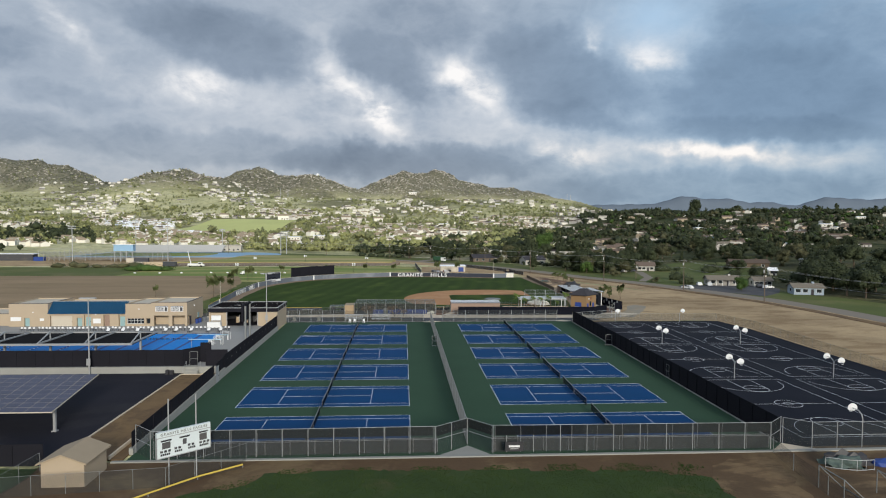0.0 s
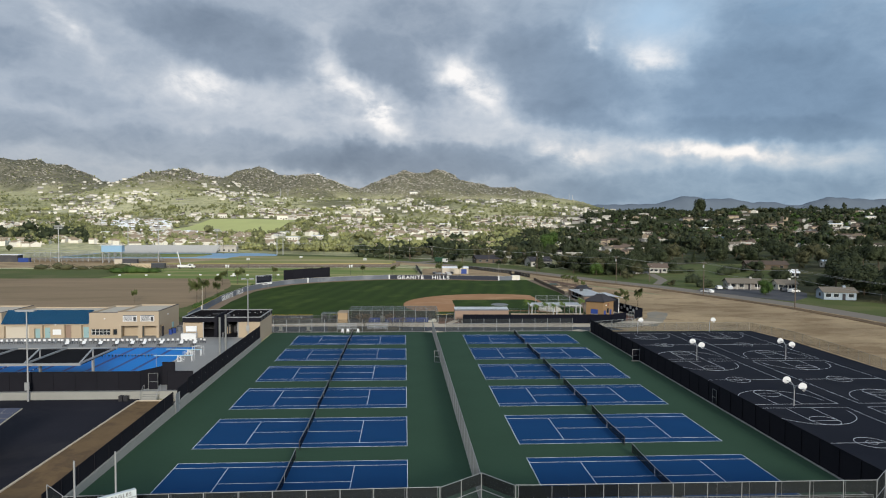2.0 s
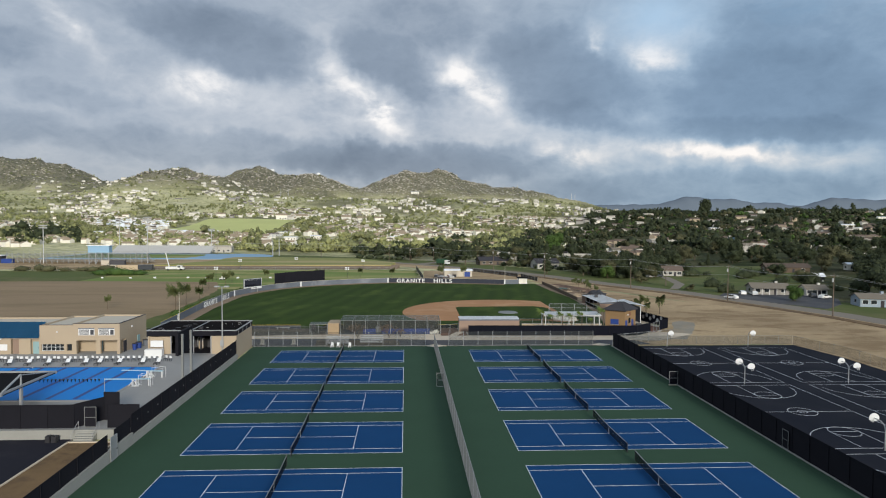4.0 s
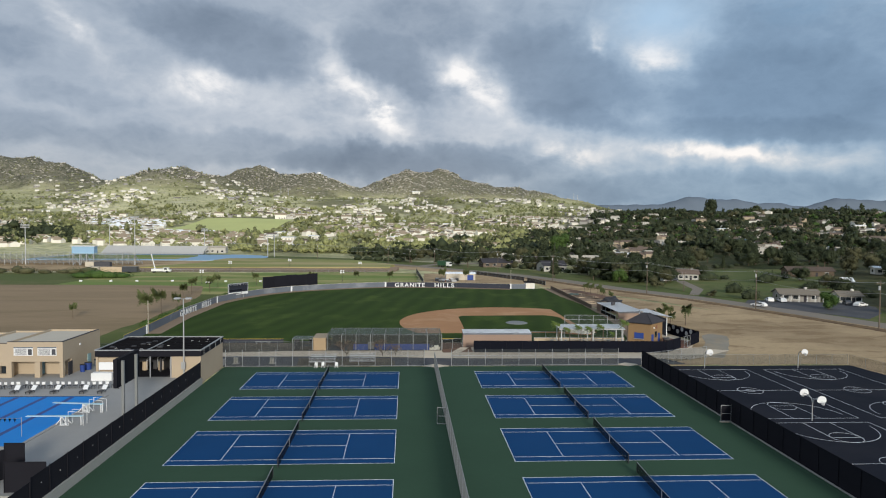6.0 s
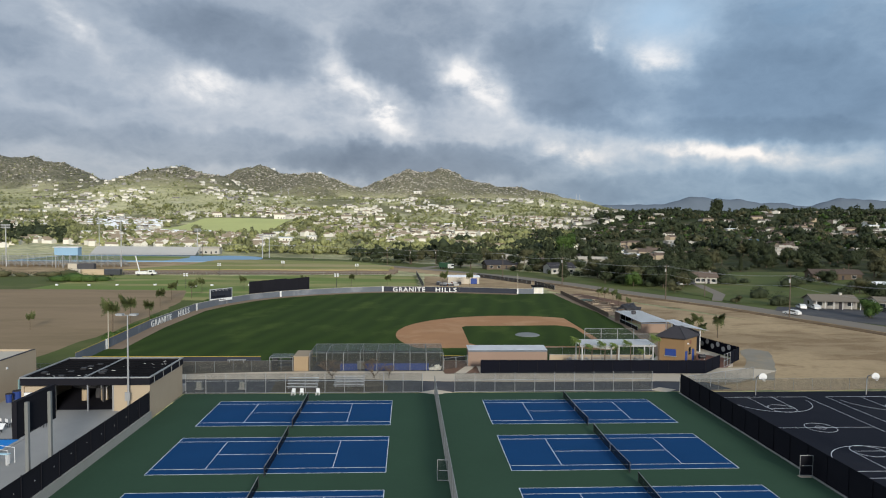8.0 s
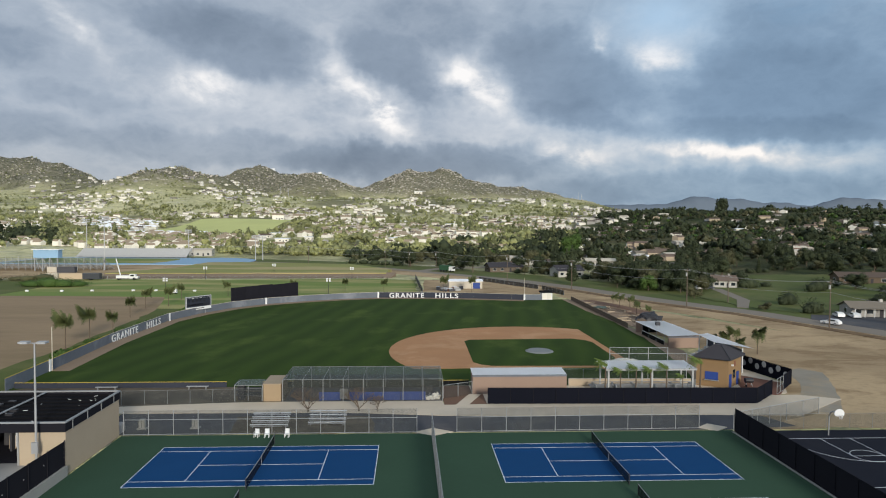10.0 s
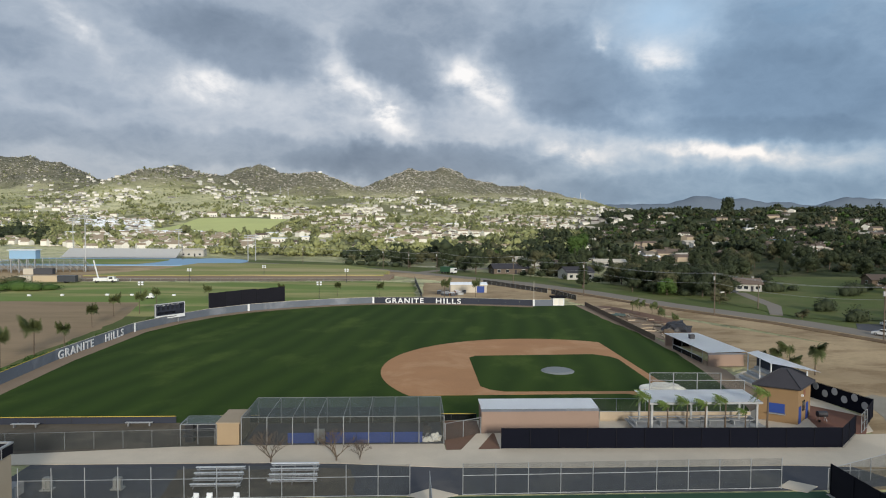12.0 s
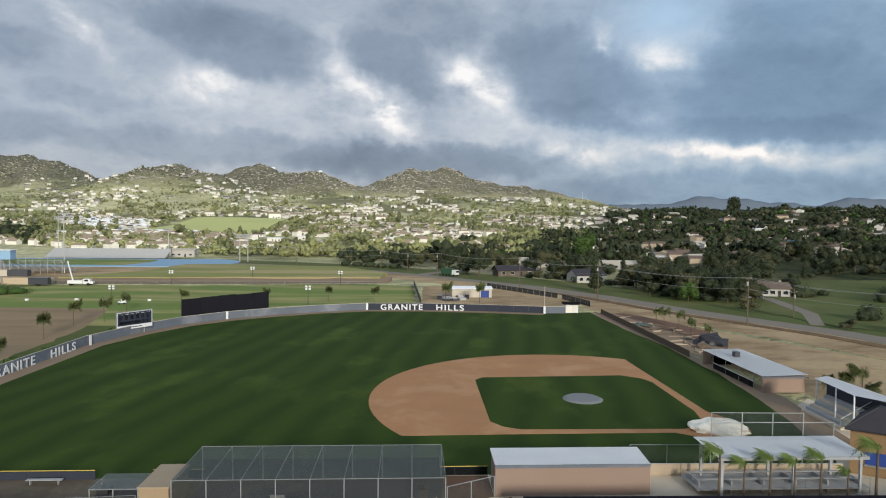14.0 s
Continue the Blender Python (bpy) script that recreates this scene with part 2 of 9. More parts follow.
def turf_mat():
    """Mown turf: broad mowing bands across the outfield, worn and lush blotches, short fibres."""
    m = bpy.data.materials.new("mown_turf")
    m.use_nodes = True
    w = Net(m.node_tree)
    pos = w.n("ShaderNodeNewGeometry").outputs["Position"]
    mp = w.n("ShaderNodeMapping")
    w.link(pos, mp.inputs[0])
    mp.inputs["Rotation"].default_value = (0, 0, radians(11))
    wave = w.n("ShaderNodeTexWave")
    wave.wave_type = "BANDS"
    w.link(mp.outputs[0], wave.inputs["Vector"])
    wave.inputs["Scale"].default_value, wave.inputs["Distortion"].default_value, wave.inputs["Detail Scale"].default_value = 0.05, 3.5, 0.6
    mp2 = w.n("ShaderNodeMapping")
    w.link(mp.outputs[0], mp2.inputs[0])
    mp2.inputs["Scale"].default_value = (1, 0.5, 1)
    blot = w.noise(mp2.outputs[0], 0.09, 5, 0.6)
    small = w.noise(pos, 1.6, 5, 0.7)
    c = w.mix(w.math("MULTIPLY", wave.outputs["Fac"], 0.8), (0.027, 0.051, 0.009), (0.042, 0.073, 0.012))
    c = w.mix(w.math("MULTIPLY", w.ramp(blot, 0.50, 0.72), 0.50), c, (0.100, 0.140, 0.028))
    c = w.mix(w.math("MULTIPLY", w.ramp(small, 0.4, 0.75), 0.3), c, (0.030, 0.055, 0.013))
    b = w.n("ShaderNodeBsdfPrincipled")
    w.link(c, b.inputs["Base Color"])
    b.inputs["Roughness"].default_value, b.inputs["Specular IOR Level"].default_value = 0.95, 0.1
    bp = w.n("ShaderNodeBump")
    bp.inputs["Strength"].default_value = 0.5
    w.link(w.noise(pos, 14, 3, 0.7), bp.inputs["Height"])
    w.link(bp.outputs[0], b.inputs["Normal"])
    o = w.n("ShaderNodeOutputMaterial")
    w.link(b.outputs[0], o.inputs[0])
    return m


def glass_mat(name, colour, rough=0.08):
    m = bpy.data.materials.new(name)
    m.use_nodes = True
    b = m.node_tree.nodes["Principled BSDF"]
    b.inputs["Base Color"].default_value, b.inputs["Roughness"].default_value = (*colour, 1), rough
    b.inputs["Specular IOR Level"].default_value = 0.6
    return m


M = {
    "court_green": mat("green_court_paint", (0.040, 0.080, 0.050), 0.9, 0.24, 0.10, 2.0, 0.05, spec=0.08),
    "court_blue": mat("blue_court_paint", (0.008, 0.055, 0.160), 0.9, 0.20, 0.13, 2.5, 0.05, spec=0.08),
    "court_line": mat("worn_court_line", (0.60, 0.63, 0.68), 0.85, 0.35, 1.2, 9, 0.0),
    "line": mat("white_line_paint", (0.78, 0.84, 0.92), 0.8, 0.10, 0.8, 8, 0.0),
    "asphalt": mat("dark_court_asphalt", (0.0115, 0.0130, 0.021), 0.9, 0.40, 0.09, 4.0, 0.15, second=(0.0165, 0.0175, 0.025), amount=0.45, spec=0.12),
    "lot": mat("parking_asphalt", (0.017, 0.017, 0.025), 0.9, 0.45, 0.10, 4.0, 0.2, second=(0.030, 0.029, 0.036), amount=0.42, spec=0.15),
    "road": mat("worn_road_asphalt", (0.225, 0.192, 0.155), 0.9, 0.16, 0.10, 4.0, 0.1),
    "drive": mat("grey_drive_asphalt", (0.066, 0.067, 0.076), 0.9, 0.35, 0.20, 5.0, 0.2, second=(0.092, 0.088, 0.088), amount=0.44),
    "concrete": mat("pale_concrete", (0.58, 0.495, 0.385), 0.9, 0.22, 0.35, 5.0, 0.15),
    "deck": mat("grey_deck_concrete", (0.32, 0.315, 0.305), 0.9, 0.15, 0.4, 5.0, 0.1),
    "wall_conc": mat("retaining_concrete", (0.30, 0.30, 0.28), 0.9, 0.2, 0.5, 5.0, 0.2),
    "bark_dirt": mat("brown_planting_soil", (0.185, 0.115, 0.054), 0.95, 0.4, 0.35, 4.0, 0.5, second=(0.125, 0.078, 0.040), amount=0.5),
    "sand": lot_mat(),
    "red_soil": mat("reddish_soil", (0.165, 0.092, 0.060), 0.95, 0.35, 0.3, 3.0, 0.5),
    "board_white": mat("weathered_white_board", (0.62, 0.68, 0.70), 0.6, 0.15, 0.8, 6.0, 0.05),
    "brown_field": mat("fallow_brown_field", (0.285, 0.200, 0.116), 0.95, 0.42, 0.05, 0.9, 0.5, second=(0.235, 0.168, 0.092), amount=0.47, stretch=(0.4, 1.6, 1)),
    "clay": mat("infield_clay", (0.40, 0.205, 0.095), 0.95, 0.28, 0.12, 2.5, 0.3, second=(0.47, 0.265, 0.135), amount=0.42),
    "warning": mat("warning_track_dirt", (0.25, 0.180, 0.122), 0.95, 0.22, 0.2, 2.5, 0.2),
    "grass": mat("rough_field_grass", (0.145, 0.205, 0.040), 0.95, 0.40, 0.05, 2.5, 0.5, second=(0.32, 0.295, 0.110), amount=0.47, stretch=(0.35, 1.6, 1)),
    "dry_grass": mat("yellowed_field_grass", (0.235, 0.245, 0.070), 0.95, 0.40, 0.05, 2.5, 0.5, second=(0.38, 0.315, 0.145), amount=0.48, stretch=(0.35, 1.6, 1)),
    "pasture": mat("green_pasture", (0.080, 0.104, 0.019), 0.95, 0.5, 0.05, 1.5, 0.6, second=(0.120, 0.124, 0.036), amount=0.45),
    "meadow": mat("pale_meadow_grass", (0.52, 0.54, 0.21), 0.95, 0.2, 0.02, 0.3, 0.2),
    "near_grass": mat("near_lawn", (0.026, 0.050, 0.009), 0.95, 0.6, 0.25, 4.0, 0.8, second=(0.060, 0.066, 0.020), amount=0.38),
    "bare_clay": mat("worn_orange_soil", (0.185, 0.120, 0.062), 0.95, 0.6, 0.30, 2.4, 0.6, second=(0.098, 0.060, 0.030), amount=0.52, stretch=(0.7, 1.2, 1)),
    "grey_gravel": mat("grey_trodden_gravel", (0.275, 0.245, 0.195), 0.95, 0.4, 0.2, 3.0, 0.5, second=(0.33, 0.27, 0.19), amount=0.47),
    "near_dirt": mat("trodden_soil", (0.098, 0.058, 0.029), 0.95, 0.6, 0.14, 2.2, 0.6, second=(0.175, 0.118, 0.060), amount=0.43),
    "turf": turf_mat(),
    "steel": mat("galvanised_steel", (0.36, 0.37, 0.38), 0.5, 0.12, 1.0, 9, 0.0, metal=0.35),
    "dark_steel": mat("black_coated_steel", (0.03, 0.03, 0.035), 0.5, 0.1, 1.0, 9, 0.0),
    "screen": mat("black_windscreen_fabric", (0.015, 0.015, 0.020), 0.9, 0.30, 0.4, 5, 0.2, each=0.05, spec=0.1),
    "navy_screen": mat("navy_windscreen_fabric", (0.0065, 0.0075, 0.0135), 0.9, 0.30, 0.3, 5, 0.2, each=0.05, spec=0.08),
    "chain": mesh_mat("chain_link_wire", (0.054, 0.064, 0.066), 0.83),
    "chain_dark": mesh_mat("dark_mesh_screen", (0.008, 0.010, 0.012), 0.20),
    "cage_net": mesh_mat("cage_netting", (0.175, 0.205, 0.198), 0.64),
    "front_netting": mesh_mat("front_netting", (0.125, 0.135, 0.125), 0.74),
    "grey_mesh": mesh_mat("grey_mesh_screen", (0.050, 0.052, 0.055), 0.24),
    "net": mesh_mat("tennis_netting", (0.016, 0.018, 0.022), 0.42),
    "white": mat("white_paint", (0.72, 0.73, 0.74), 0.6, 0.08, 0.8, 6, 0.0),
    "roof_white": mat("white_roof_sheet", (0.88, 0.90, 0.93), 0.6, 0.08, 0.3, 4, 0.05),
    "tan": mat("tan_block_wall", (0.42, 0.340, 0.248), 0.9, 0.12, 0.4, 6, 0.15),
    "ochre_block": mat("ochre_block_wall", (0.33, 0.245, 0.155), 0.9, 0.14, 0.4, 6, 0.15),
    "tan_light": mat("cream_stucco", (0.50, 0.40, 0.28), 0.9, 0.12, 0.4, 6, 0.15),
    "pinkish": mat("rose_block_wall", (0.285, 0.203, 0.160), 0.9, 0.14, 0.3, 6, 0.15),
    "orange": mat("ochre_stucco", (0.25, 0.160, 0.082), 0.9, 0.12, 0.4, 6, 0.15),
    "blue_roof": mat("blue_metal_roof", (0.018, 0.105, 0.225), 0.45, 0.10, 0.4, 4, 0.05),
    "dark_roof": mat("dark_shingle_roof", (0.040, 0.038, 0.045), 0.85, 0.25, 0.8, 8, 0.3),
    "brown_roof": mat("brown_shingle_roof", (0.115, 0.085, 0.068), 0.9, 0.25, 0.6, 6, 0.3, each=0.35),
    "shed_roof": mat("weathered_shed_roof", (0.34, 0.27, 0.19), 0.9, 0.16, 0.5, 6, 0.2),
    "tan_roof": mat("faded_tan_shingles", (0.190, 0.165, 0.132), 0.9, 0.2, 0.6, 7, 0.3),
    "flat_roof": mat("pale_flat_roof", (0.52, 0.47, 0.39), 0.85, 0.10, 0.4, 4, 0.1),
    "black_roof": mat("black_roof_membrane", (0.008, 0.008, 0.010), 0.95, 0.3, 0.6, 5, 0.1, spec=0.08),
    "teal": mat("pale_teal_door", (0.26, 0.40, 0.42), 0.6, 0.08, 1.0, 8, 0.0),
    "blue_paint": mat("royal_blue_paint", (0.022, 0.055, 0.24), 0.6, 0.1, 0.8, 6, 0.0),
    "yellow": mat("yellow_plastic_cap", (0.58, 0.42, 0.075), 0.6, 0.1, 0.8, 6, 0.0),
    "navy": mat("slate_blue_board", (0.130, 0.148, 0.178), 0.75, 0.4, 0.15, 4, 0.05, second=(0.205, 0.222, 0.25), amount=0.45),
    "navy_dark": mat("dark_navy_board", (0.030, 0.035, 0.052), 0.75, 0.25, 0.12, 4, 0.05),
    "dull_steel": mat("dull_galvanised_tube", (0.20, 0.21, 0.21), 0.6, 0.12, 1.0, 9, 0.0),
    "grey_soil": mat("grey_brown_soil", (0.128, 0.103, 0.074), 0.95, 0.5, 0.22, 3.0, 0.6, second=(0.082, 0.066, 0.046), amount=0.48),
    "water": mat("pool_cover_blue", (0.010, 0.225, 0.66), 0.6, 0.10, 0.25, 3, 0.05, spec=0.12),
    "pale_cyan": mat("pale_cyan_board", (0.42, 0.62, 0.72), 0.6, 0.1, 0.8, 6, 0.0),
    "solar": mat("solar_cell_glass", (0.040, 0.045, 0.085), 0.35, 0.15, 0.5, 4, 0.0, each=0.08),
    "glass": glass_mat("dark_window_glass", (0.02, 0.025, 0.03)),
    # eastern trees: cloud shade is put into these dark greens
    "leaf": leaf_mat("shaded_tree_leaves", (0.025, 0.034, 0.018), (0.056, 0.070, 0.034)),
    # valley and hill trees: sun and haze are put into paler greens
    "leaf_far": leaf_mat("sunlit_hazy_leaves", (0.120, 0.140, 0.058), (0.43, 0.435, 0.190), 0.012),
    "leaf_hill": leaf_mat("hazy_hill_leaves", (0.070, 0.088, 0.042), (0.25, 0.258, 0.122), 0.010),
    "leaf_bright": leaf_mat("spring_green_leaves", (0.040, 0.078, 0.018), (0.070, 0.118, 0.030)),
    "leaf_olive": leaf_mat("olive_scrub_leaves", (0.048, 0.053, 0.027), (0.115, 0.112, 0.058)),
    "clump": leaf_mat("lawn_tufts", (0.024, 0.048, 0.009), (0.046, 0.074, 0.015), 0.25),
    "palm": leaf_mat("palm_fronds", (0.070, 0.115, 0.026), (0.170, 0.230, 0.060), 0.5),
    "palm_dull": leaf_mat("dull_palm_fronds", (0.050, 0.066, 0.025), (0.120, 0.138, 0.050), 0.5),
    "bark": mat("grey_brown_bark", (0.12, 0.09, 0.065), 0.95, 0.3, 1.5, 8, 0.4),
    "pole_wood": mat("weathered_pole_wood", (0.14, 0.11, 0.085), 0.9, 0.25, 1.0, 8, 0.3),
    "house_wall": mat("painted_house_wall", (0.39, 0.375, 0.35), 0.9, 0.1, 0.4, 4, 0.1, each=0.30),
    "house_white": mat("white_house_wall", (0.74, 0.71, 0.64), 0.9, 0.08, 0.4, 4, 0.1, each=0.15),
    "blue_house": mat("faded_blue_siding", (0.30, 0.36, 0.43), 0.8, 0.1, 0.4, 5, 0.05),
    "rock": mat("granite_boulder", (0.52, 0.48, 0.42), 0.95, 0.35, 0.08, 0.8, 0.5),
    "press_blue": mat("light_blue_siding", (0.27, 0.44, 0.62), 0.7, 0.08, 0.5, 5, 0.0),
    "track": mat("blue_running_track", (0.25, 0.40, 0.55), 0.9, 0.12, 0.2, 4, 0.1),
    "alu": mat("bleacher_aluminium", (0.42, 0.43, 0.44), 0.5, 0.1, 0.6, 6, 0.0, metal=0.3),
    "car_white": mat("white_car_paint", (0.75, 0.75, 0.74), 0.3, 0.03, 0.5, 4, 0.0),
    "car_dark": mat("dark_car_paint", (0.06, 0.065, 0.075), 0.3, 0.05, 0.5, 4, 0.0),
    "rubber": mat("black_rubber", (0.015, 0.015, 0.016), 0.8, 0.1, 2, 8, 0.0),
    "green_truck": mat("green_truck_box", (0.030, 0.085, 0.045), 0.5, 0.1, 0.5, 4, 0.0),
    "tarp": mat("cream_tarpaulin", (0.80, 0.77, 0.68), 0.7, 0.12, 0.8, 4, 0.4),
    "tarp_green": mat("faded_green_tarp", (0.075, 0.105, 0.095), 0.8, 0.6, 0.8, 4, 0.4),
    "rust": mat("rust_red_paving", (0.19, 0.085, 0.055), 0.9, 0.15, 0.4, 5, 0.1),
}


# ---- building tools ----
def part(name, bm, material, parent=None, label=""):
    """Links a bmesh as one mesh object under a thing or under a part."""
    me = bpy.data.meshes.new(name)
    bm.to_mesh(me)
    bm.free()
    me.materials.append(M[material] if isinstance(material, str) else material)
    ob = new(name, me)
    if parent is not None:
        ob.parent = parent
    return tagged(ob, label) if label else ob


def thing(name, label, category, group="", kind="", at=(0, 0, 0), rz=0.0):
    ob = new(name)
    ob.empty_display_size = 0.2
    ob.location, ob.rotation_euler = at, (0, 0, rz)
    return tagged(ob, label, category, group, kind)


def box(bm, x0, x1, y0, y1, z0, z1):
    v = [bm.verts.new((x, y, z)) for z in (z0, z1) for x, y in ((x0, y0), (x1, y0), (x1, y1), (x0, y1))]
    for f in ((3, 2, 1, 0), (4, 5, 6, 7), (0, 1, 5, 4), (1, 2, 6, 5), (2, 3, 7, 6), (3, 0, 4, 7)):
        bm.faces.new([v[i] for i in f])
    return bm


def boxes(*rows):
    bm = bmesh.new()
    for r in rows:
        box(bm, *r)
    return bm


def tube(bm, p0, p1, r0, r1=None, seg=8):
    """A round bar from p0 to p1."""
    p0, p1 = Vector(p0), Vector(p1)
    q = (p1 - p0).to_track_quat("Z", "Y").to_matrix()
    rings = []
    for p, r in ((p0, r0), (p1, r0 if r1 is None else r1)):
        rings.append([bm.verts.new(p + q @ Vector((r * math.cos(k * math.tau / seg), r * math.sin(k * math.tau / seg), 0))) for k in range(seg)])
    for k in range(seg):
        bm.faces.new((rings[0][k], rings[0][(k + 1) % seg], rings[1][(k + 1) % seg], rings[1][k]))
    bm.faces.new(rings[0][::-1])
    bm.faces.new(rings[1])
    return bm


def tubes(r, *ends, seg=8):
    bm = bmesh.new()
    for a, b in ends:
        tube(bm, a, b, r, seg=seg)
    return bm


def prism(bm, pts, z0, z1):
    """An upright block on a plan outline (anticlockwise); z1 a number or a function of x, y."""
    low = [bm.verts.new((x, y, z0)) for x, y in pts]
    top = [bm.verts.new((x, y, z1(x, y) if callable(z1) else z1)) for x, y in pts]
    bm.faces.new(low[::-1])
    bm.faces.new(top)
    n = len(pts)
    for k in range(n):
        bm.faces.new((low[k], low[(k + 1) % n], top[(k + 1) % n], top[k]))
    return bm


def slab(name, pts, z0, z1, material, label, category):
    bm = prism(bmesh.new(), pts, z0, z1)
    bmesh.ops.recalc_face_normals(bm, faces=bm.faces)
    bmesh.ops.triangulate(bm, faces=[f for f in bm.faces if len(f.verts) > 4])
    return tagged(part(name, bm, material), label, category, kind="structure")


def rect(x0, x1, y0, y1):
    return [(x0, y0), (x1, y0), (x1, y1), (x0, y1)]


def ring(bm, cx, cy, r, w, z0, z1, a0=0.0, a1=math.tau, seg=40):
    """A flat band along an arc."""
    n = max(3, int(seg * abs(a1 - a0) / math.tau))
    rows = []
    for k in range(n + 1):
        a = a0 + (a1 - a0) * k / n
        c, s = math.cos(a), math.sin(a)
        rows.append([bm.verts.new((cx + q * c, cy + q * s, z)) for q, z in ((r - w / 2, z1), (r + w / 2, z1), (r + w / 2, z0), (r - w / 2, z0))])
    for p, q in zip(rows, rows[1:]):
        for i in range(4):
            bm.faces.new((p[i], p[(i + 1) % 4], q[(i + 1) % 4], q[i]))
    return bm


def wander(pts, step, amp, seed):
    """A closed outline cut into short steps that stray a little, for worn edges."""
    rnd, out = random.Random(seed), []
    for (x0, y0), (x1, y1) in zip(pts, pts[1:] + pts[:1]):
        n = max(1, int(math.hypot(x1 - x0, y1 - y0) / step))
        for k in range(n):
            u = k / n
            out.append((x0 + (x1 - x0) * u + rnd.uniform(-amp, amp), y0 + (y1 - y0) * u + rnd.uniform(-amp, amp)))
    return out


def bar_mesh(name, r, h, material, seg=8):
    """Shared mesh of an upright post."""
    bm = tube(bmesh.new(), (0, 0, 0), (0, 0, h), r, seg=seg)
    me = bpy.data.meshes.new(name)
    bm.to_mesh(me)
    bm.free()
    me.materials.append(M[material])
    return me


def child(name, me, parent, x=0.0, y=0.0, z=0.0, rz=0.0, scale=None):
    o = new(name, me)
    o.location, o.rotation_euler, o.parent = (x, y, z), (0, 0, rz), parent
    if scale:
        o.scale = scale
    return o


def weave(width, low, high, pitch=0.13, r=0.007):
    """Diagonal wires of a chain link bay, three-sided."""
    bm = bmesh.new()
    hgt = high - low - 0.06
    last = None
    for way in (-1, 1):
        u = -hgt
        while u < width:
            a, b = max(u, 0.02), min(u + hgt, width - 0.02)
            if b - a > 0.05:
                za, zb = low + 0.03 + (a - u), low + 0.03 + (b - u)
                if way < 0:
                    za, zb = low + high - za, low + high - zb
                ends = []
                for x, z in ((a, za), (b, zb)):
                    ends.append([bm.verts.new((x + r * dx, r * dy, z - r * dx * way)) for dx, dy in ((1, -0.6), (-1, -0.6), (0, 1.2))])
                for k in range(3):
                    bm.faces.new((ends[0][k], ends[0][(k + 1) % 3], ends[1][(k + 1) % 3], ends[1][k]))
                if last:  # the knuckles that tie neighbouring wires together
                    bm.faces.new((last[0], last[1], ends[0][0]))
                last = (ends[0][1], ends[0][2])
            u += pitch
    return bm


def fence(label, p0, p1, z0, height, bay=3.05, fill="chain", post_r=0.04, post_mat="steel", rails=(1.0,), lift=0.0, z_end=None, depth=0.012, post_over=0.0):
    """A straight run of fence: posts, rails and a panel in every bay."""
    length = math.dist(p0, p1)
    cloth = fill.endswith("screen")
    if cloth:
        post_mat = "screen"
    turn = math.atan2(p1[1] - p0[1], p1[0] - p0[0])
    root = thing("fence", label, "fence", at=(p0[0], p0[1], z0), rz=turn)
    n = max(1, round(length / bay))
    b = length / n
    slope = ((z_end if z_end is not None else z0) - z0) / length
    post = bar_mesh("post", post_r, height + post_over, post_mat)
    bm = bmesh.new()
    va, gap = [], 0.0 if cloth else 0.02
    for yy in (-depth / 2, depth / 2):
        for xx, zz in ((gap, lift), (b / 2, lift), (b - gap, lift), (b - gap, height - 0.03), (b / 2, height - 0.05), (gap, height - 0.03)):
            va.append(bm.verts.new((xx, yy, zz + slope * xx)))
    bm.faces.new(va[:6][::-1]), bm.faces.new(va[6:])
    for k in range(6):
        bm.faces.new((va[k], va[(k + 1) % 6], va[6 + (k + 1) % 6], va[6 + k]))
    if fill == "wire":
        bm.free()
        bm = weave(b, lift, height)
    panel = bpy.data.meshes.new("panel")
    bmesh.ops.recalc_face_normals(bm, faces=bm.faces)
    bm.to_mesh(panel), bm.free()
    panel.materials.append(M["dull_steel" if fill == "wire" else fill])
    for k in range(n + 1):
        child("post", post, root, k * b, 0, slope * k * b)
        if k < n:
            child("panel", panel, root, k * b, (post_r + depth) if cloth else 0, slope * k * b)
    for f in rails:
        part("rail", tubes(post_r * 0.7, ((0, 0, height * f), (length, 0, height * f + slope * length)), seg=6), post_mat, root)
    return root


def letters(text, size, material, parent, at, rot, depth=0.03, bold=0.02, name="lettering", fit=None):
    """Raised letters as a mesh, with Blender's own font."""
    cu = bpy.data.curves.new("letters", "FONT")
    cu.body, cu.size, cu.extrude, cu.offset, cu.align_x = text, size, depth, bold, "CENTER"
    cu.space_character = 1.22
    tmp = new("letters", cu)
    bpy.context.view_layer.update()
    me = bpy.data.meshes.new_from_object(tmp.evaluated_get(bpy.context.evaluated_depsgraph_get()))
    bpy.data.objects.remove(tmp)
    me.materials.clear()
    me.materials.append(M[material])
    if fit:
        co = np.array([v.co[:] for v in me.vertices])
        low, span = co.min(0), np.ptp(co, 0)
        for v in me.vertices:
            v.co.x, v.co.y = ((v.co.x - low[0]) / span[0] - 0.5) * fit[0], (v.co.y - low[1]) / span[1] * fit[1]
    ob = new(name, me)
    ob.location, ob.rotation_euler = at, [radians(v) for v in rot]
    ob.parent = parent
    return ob


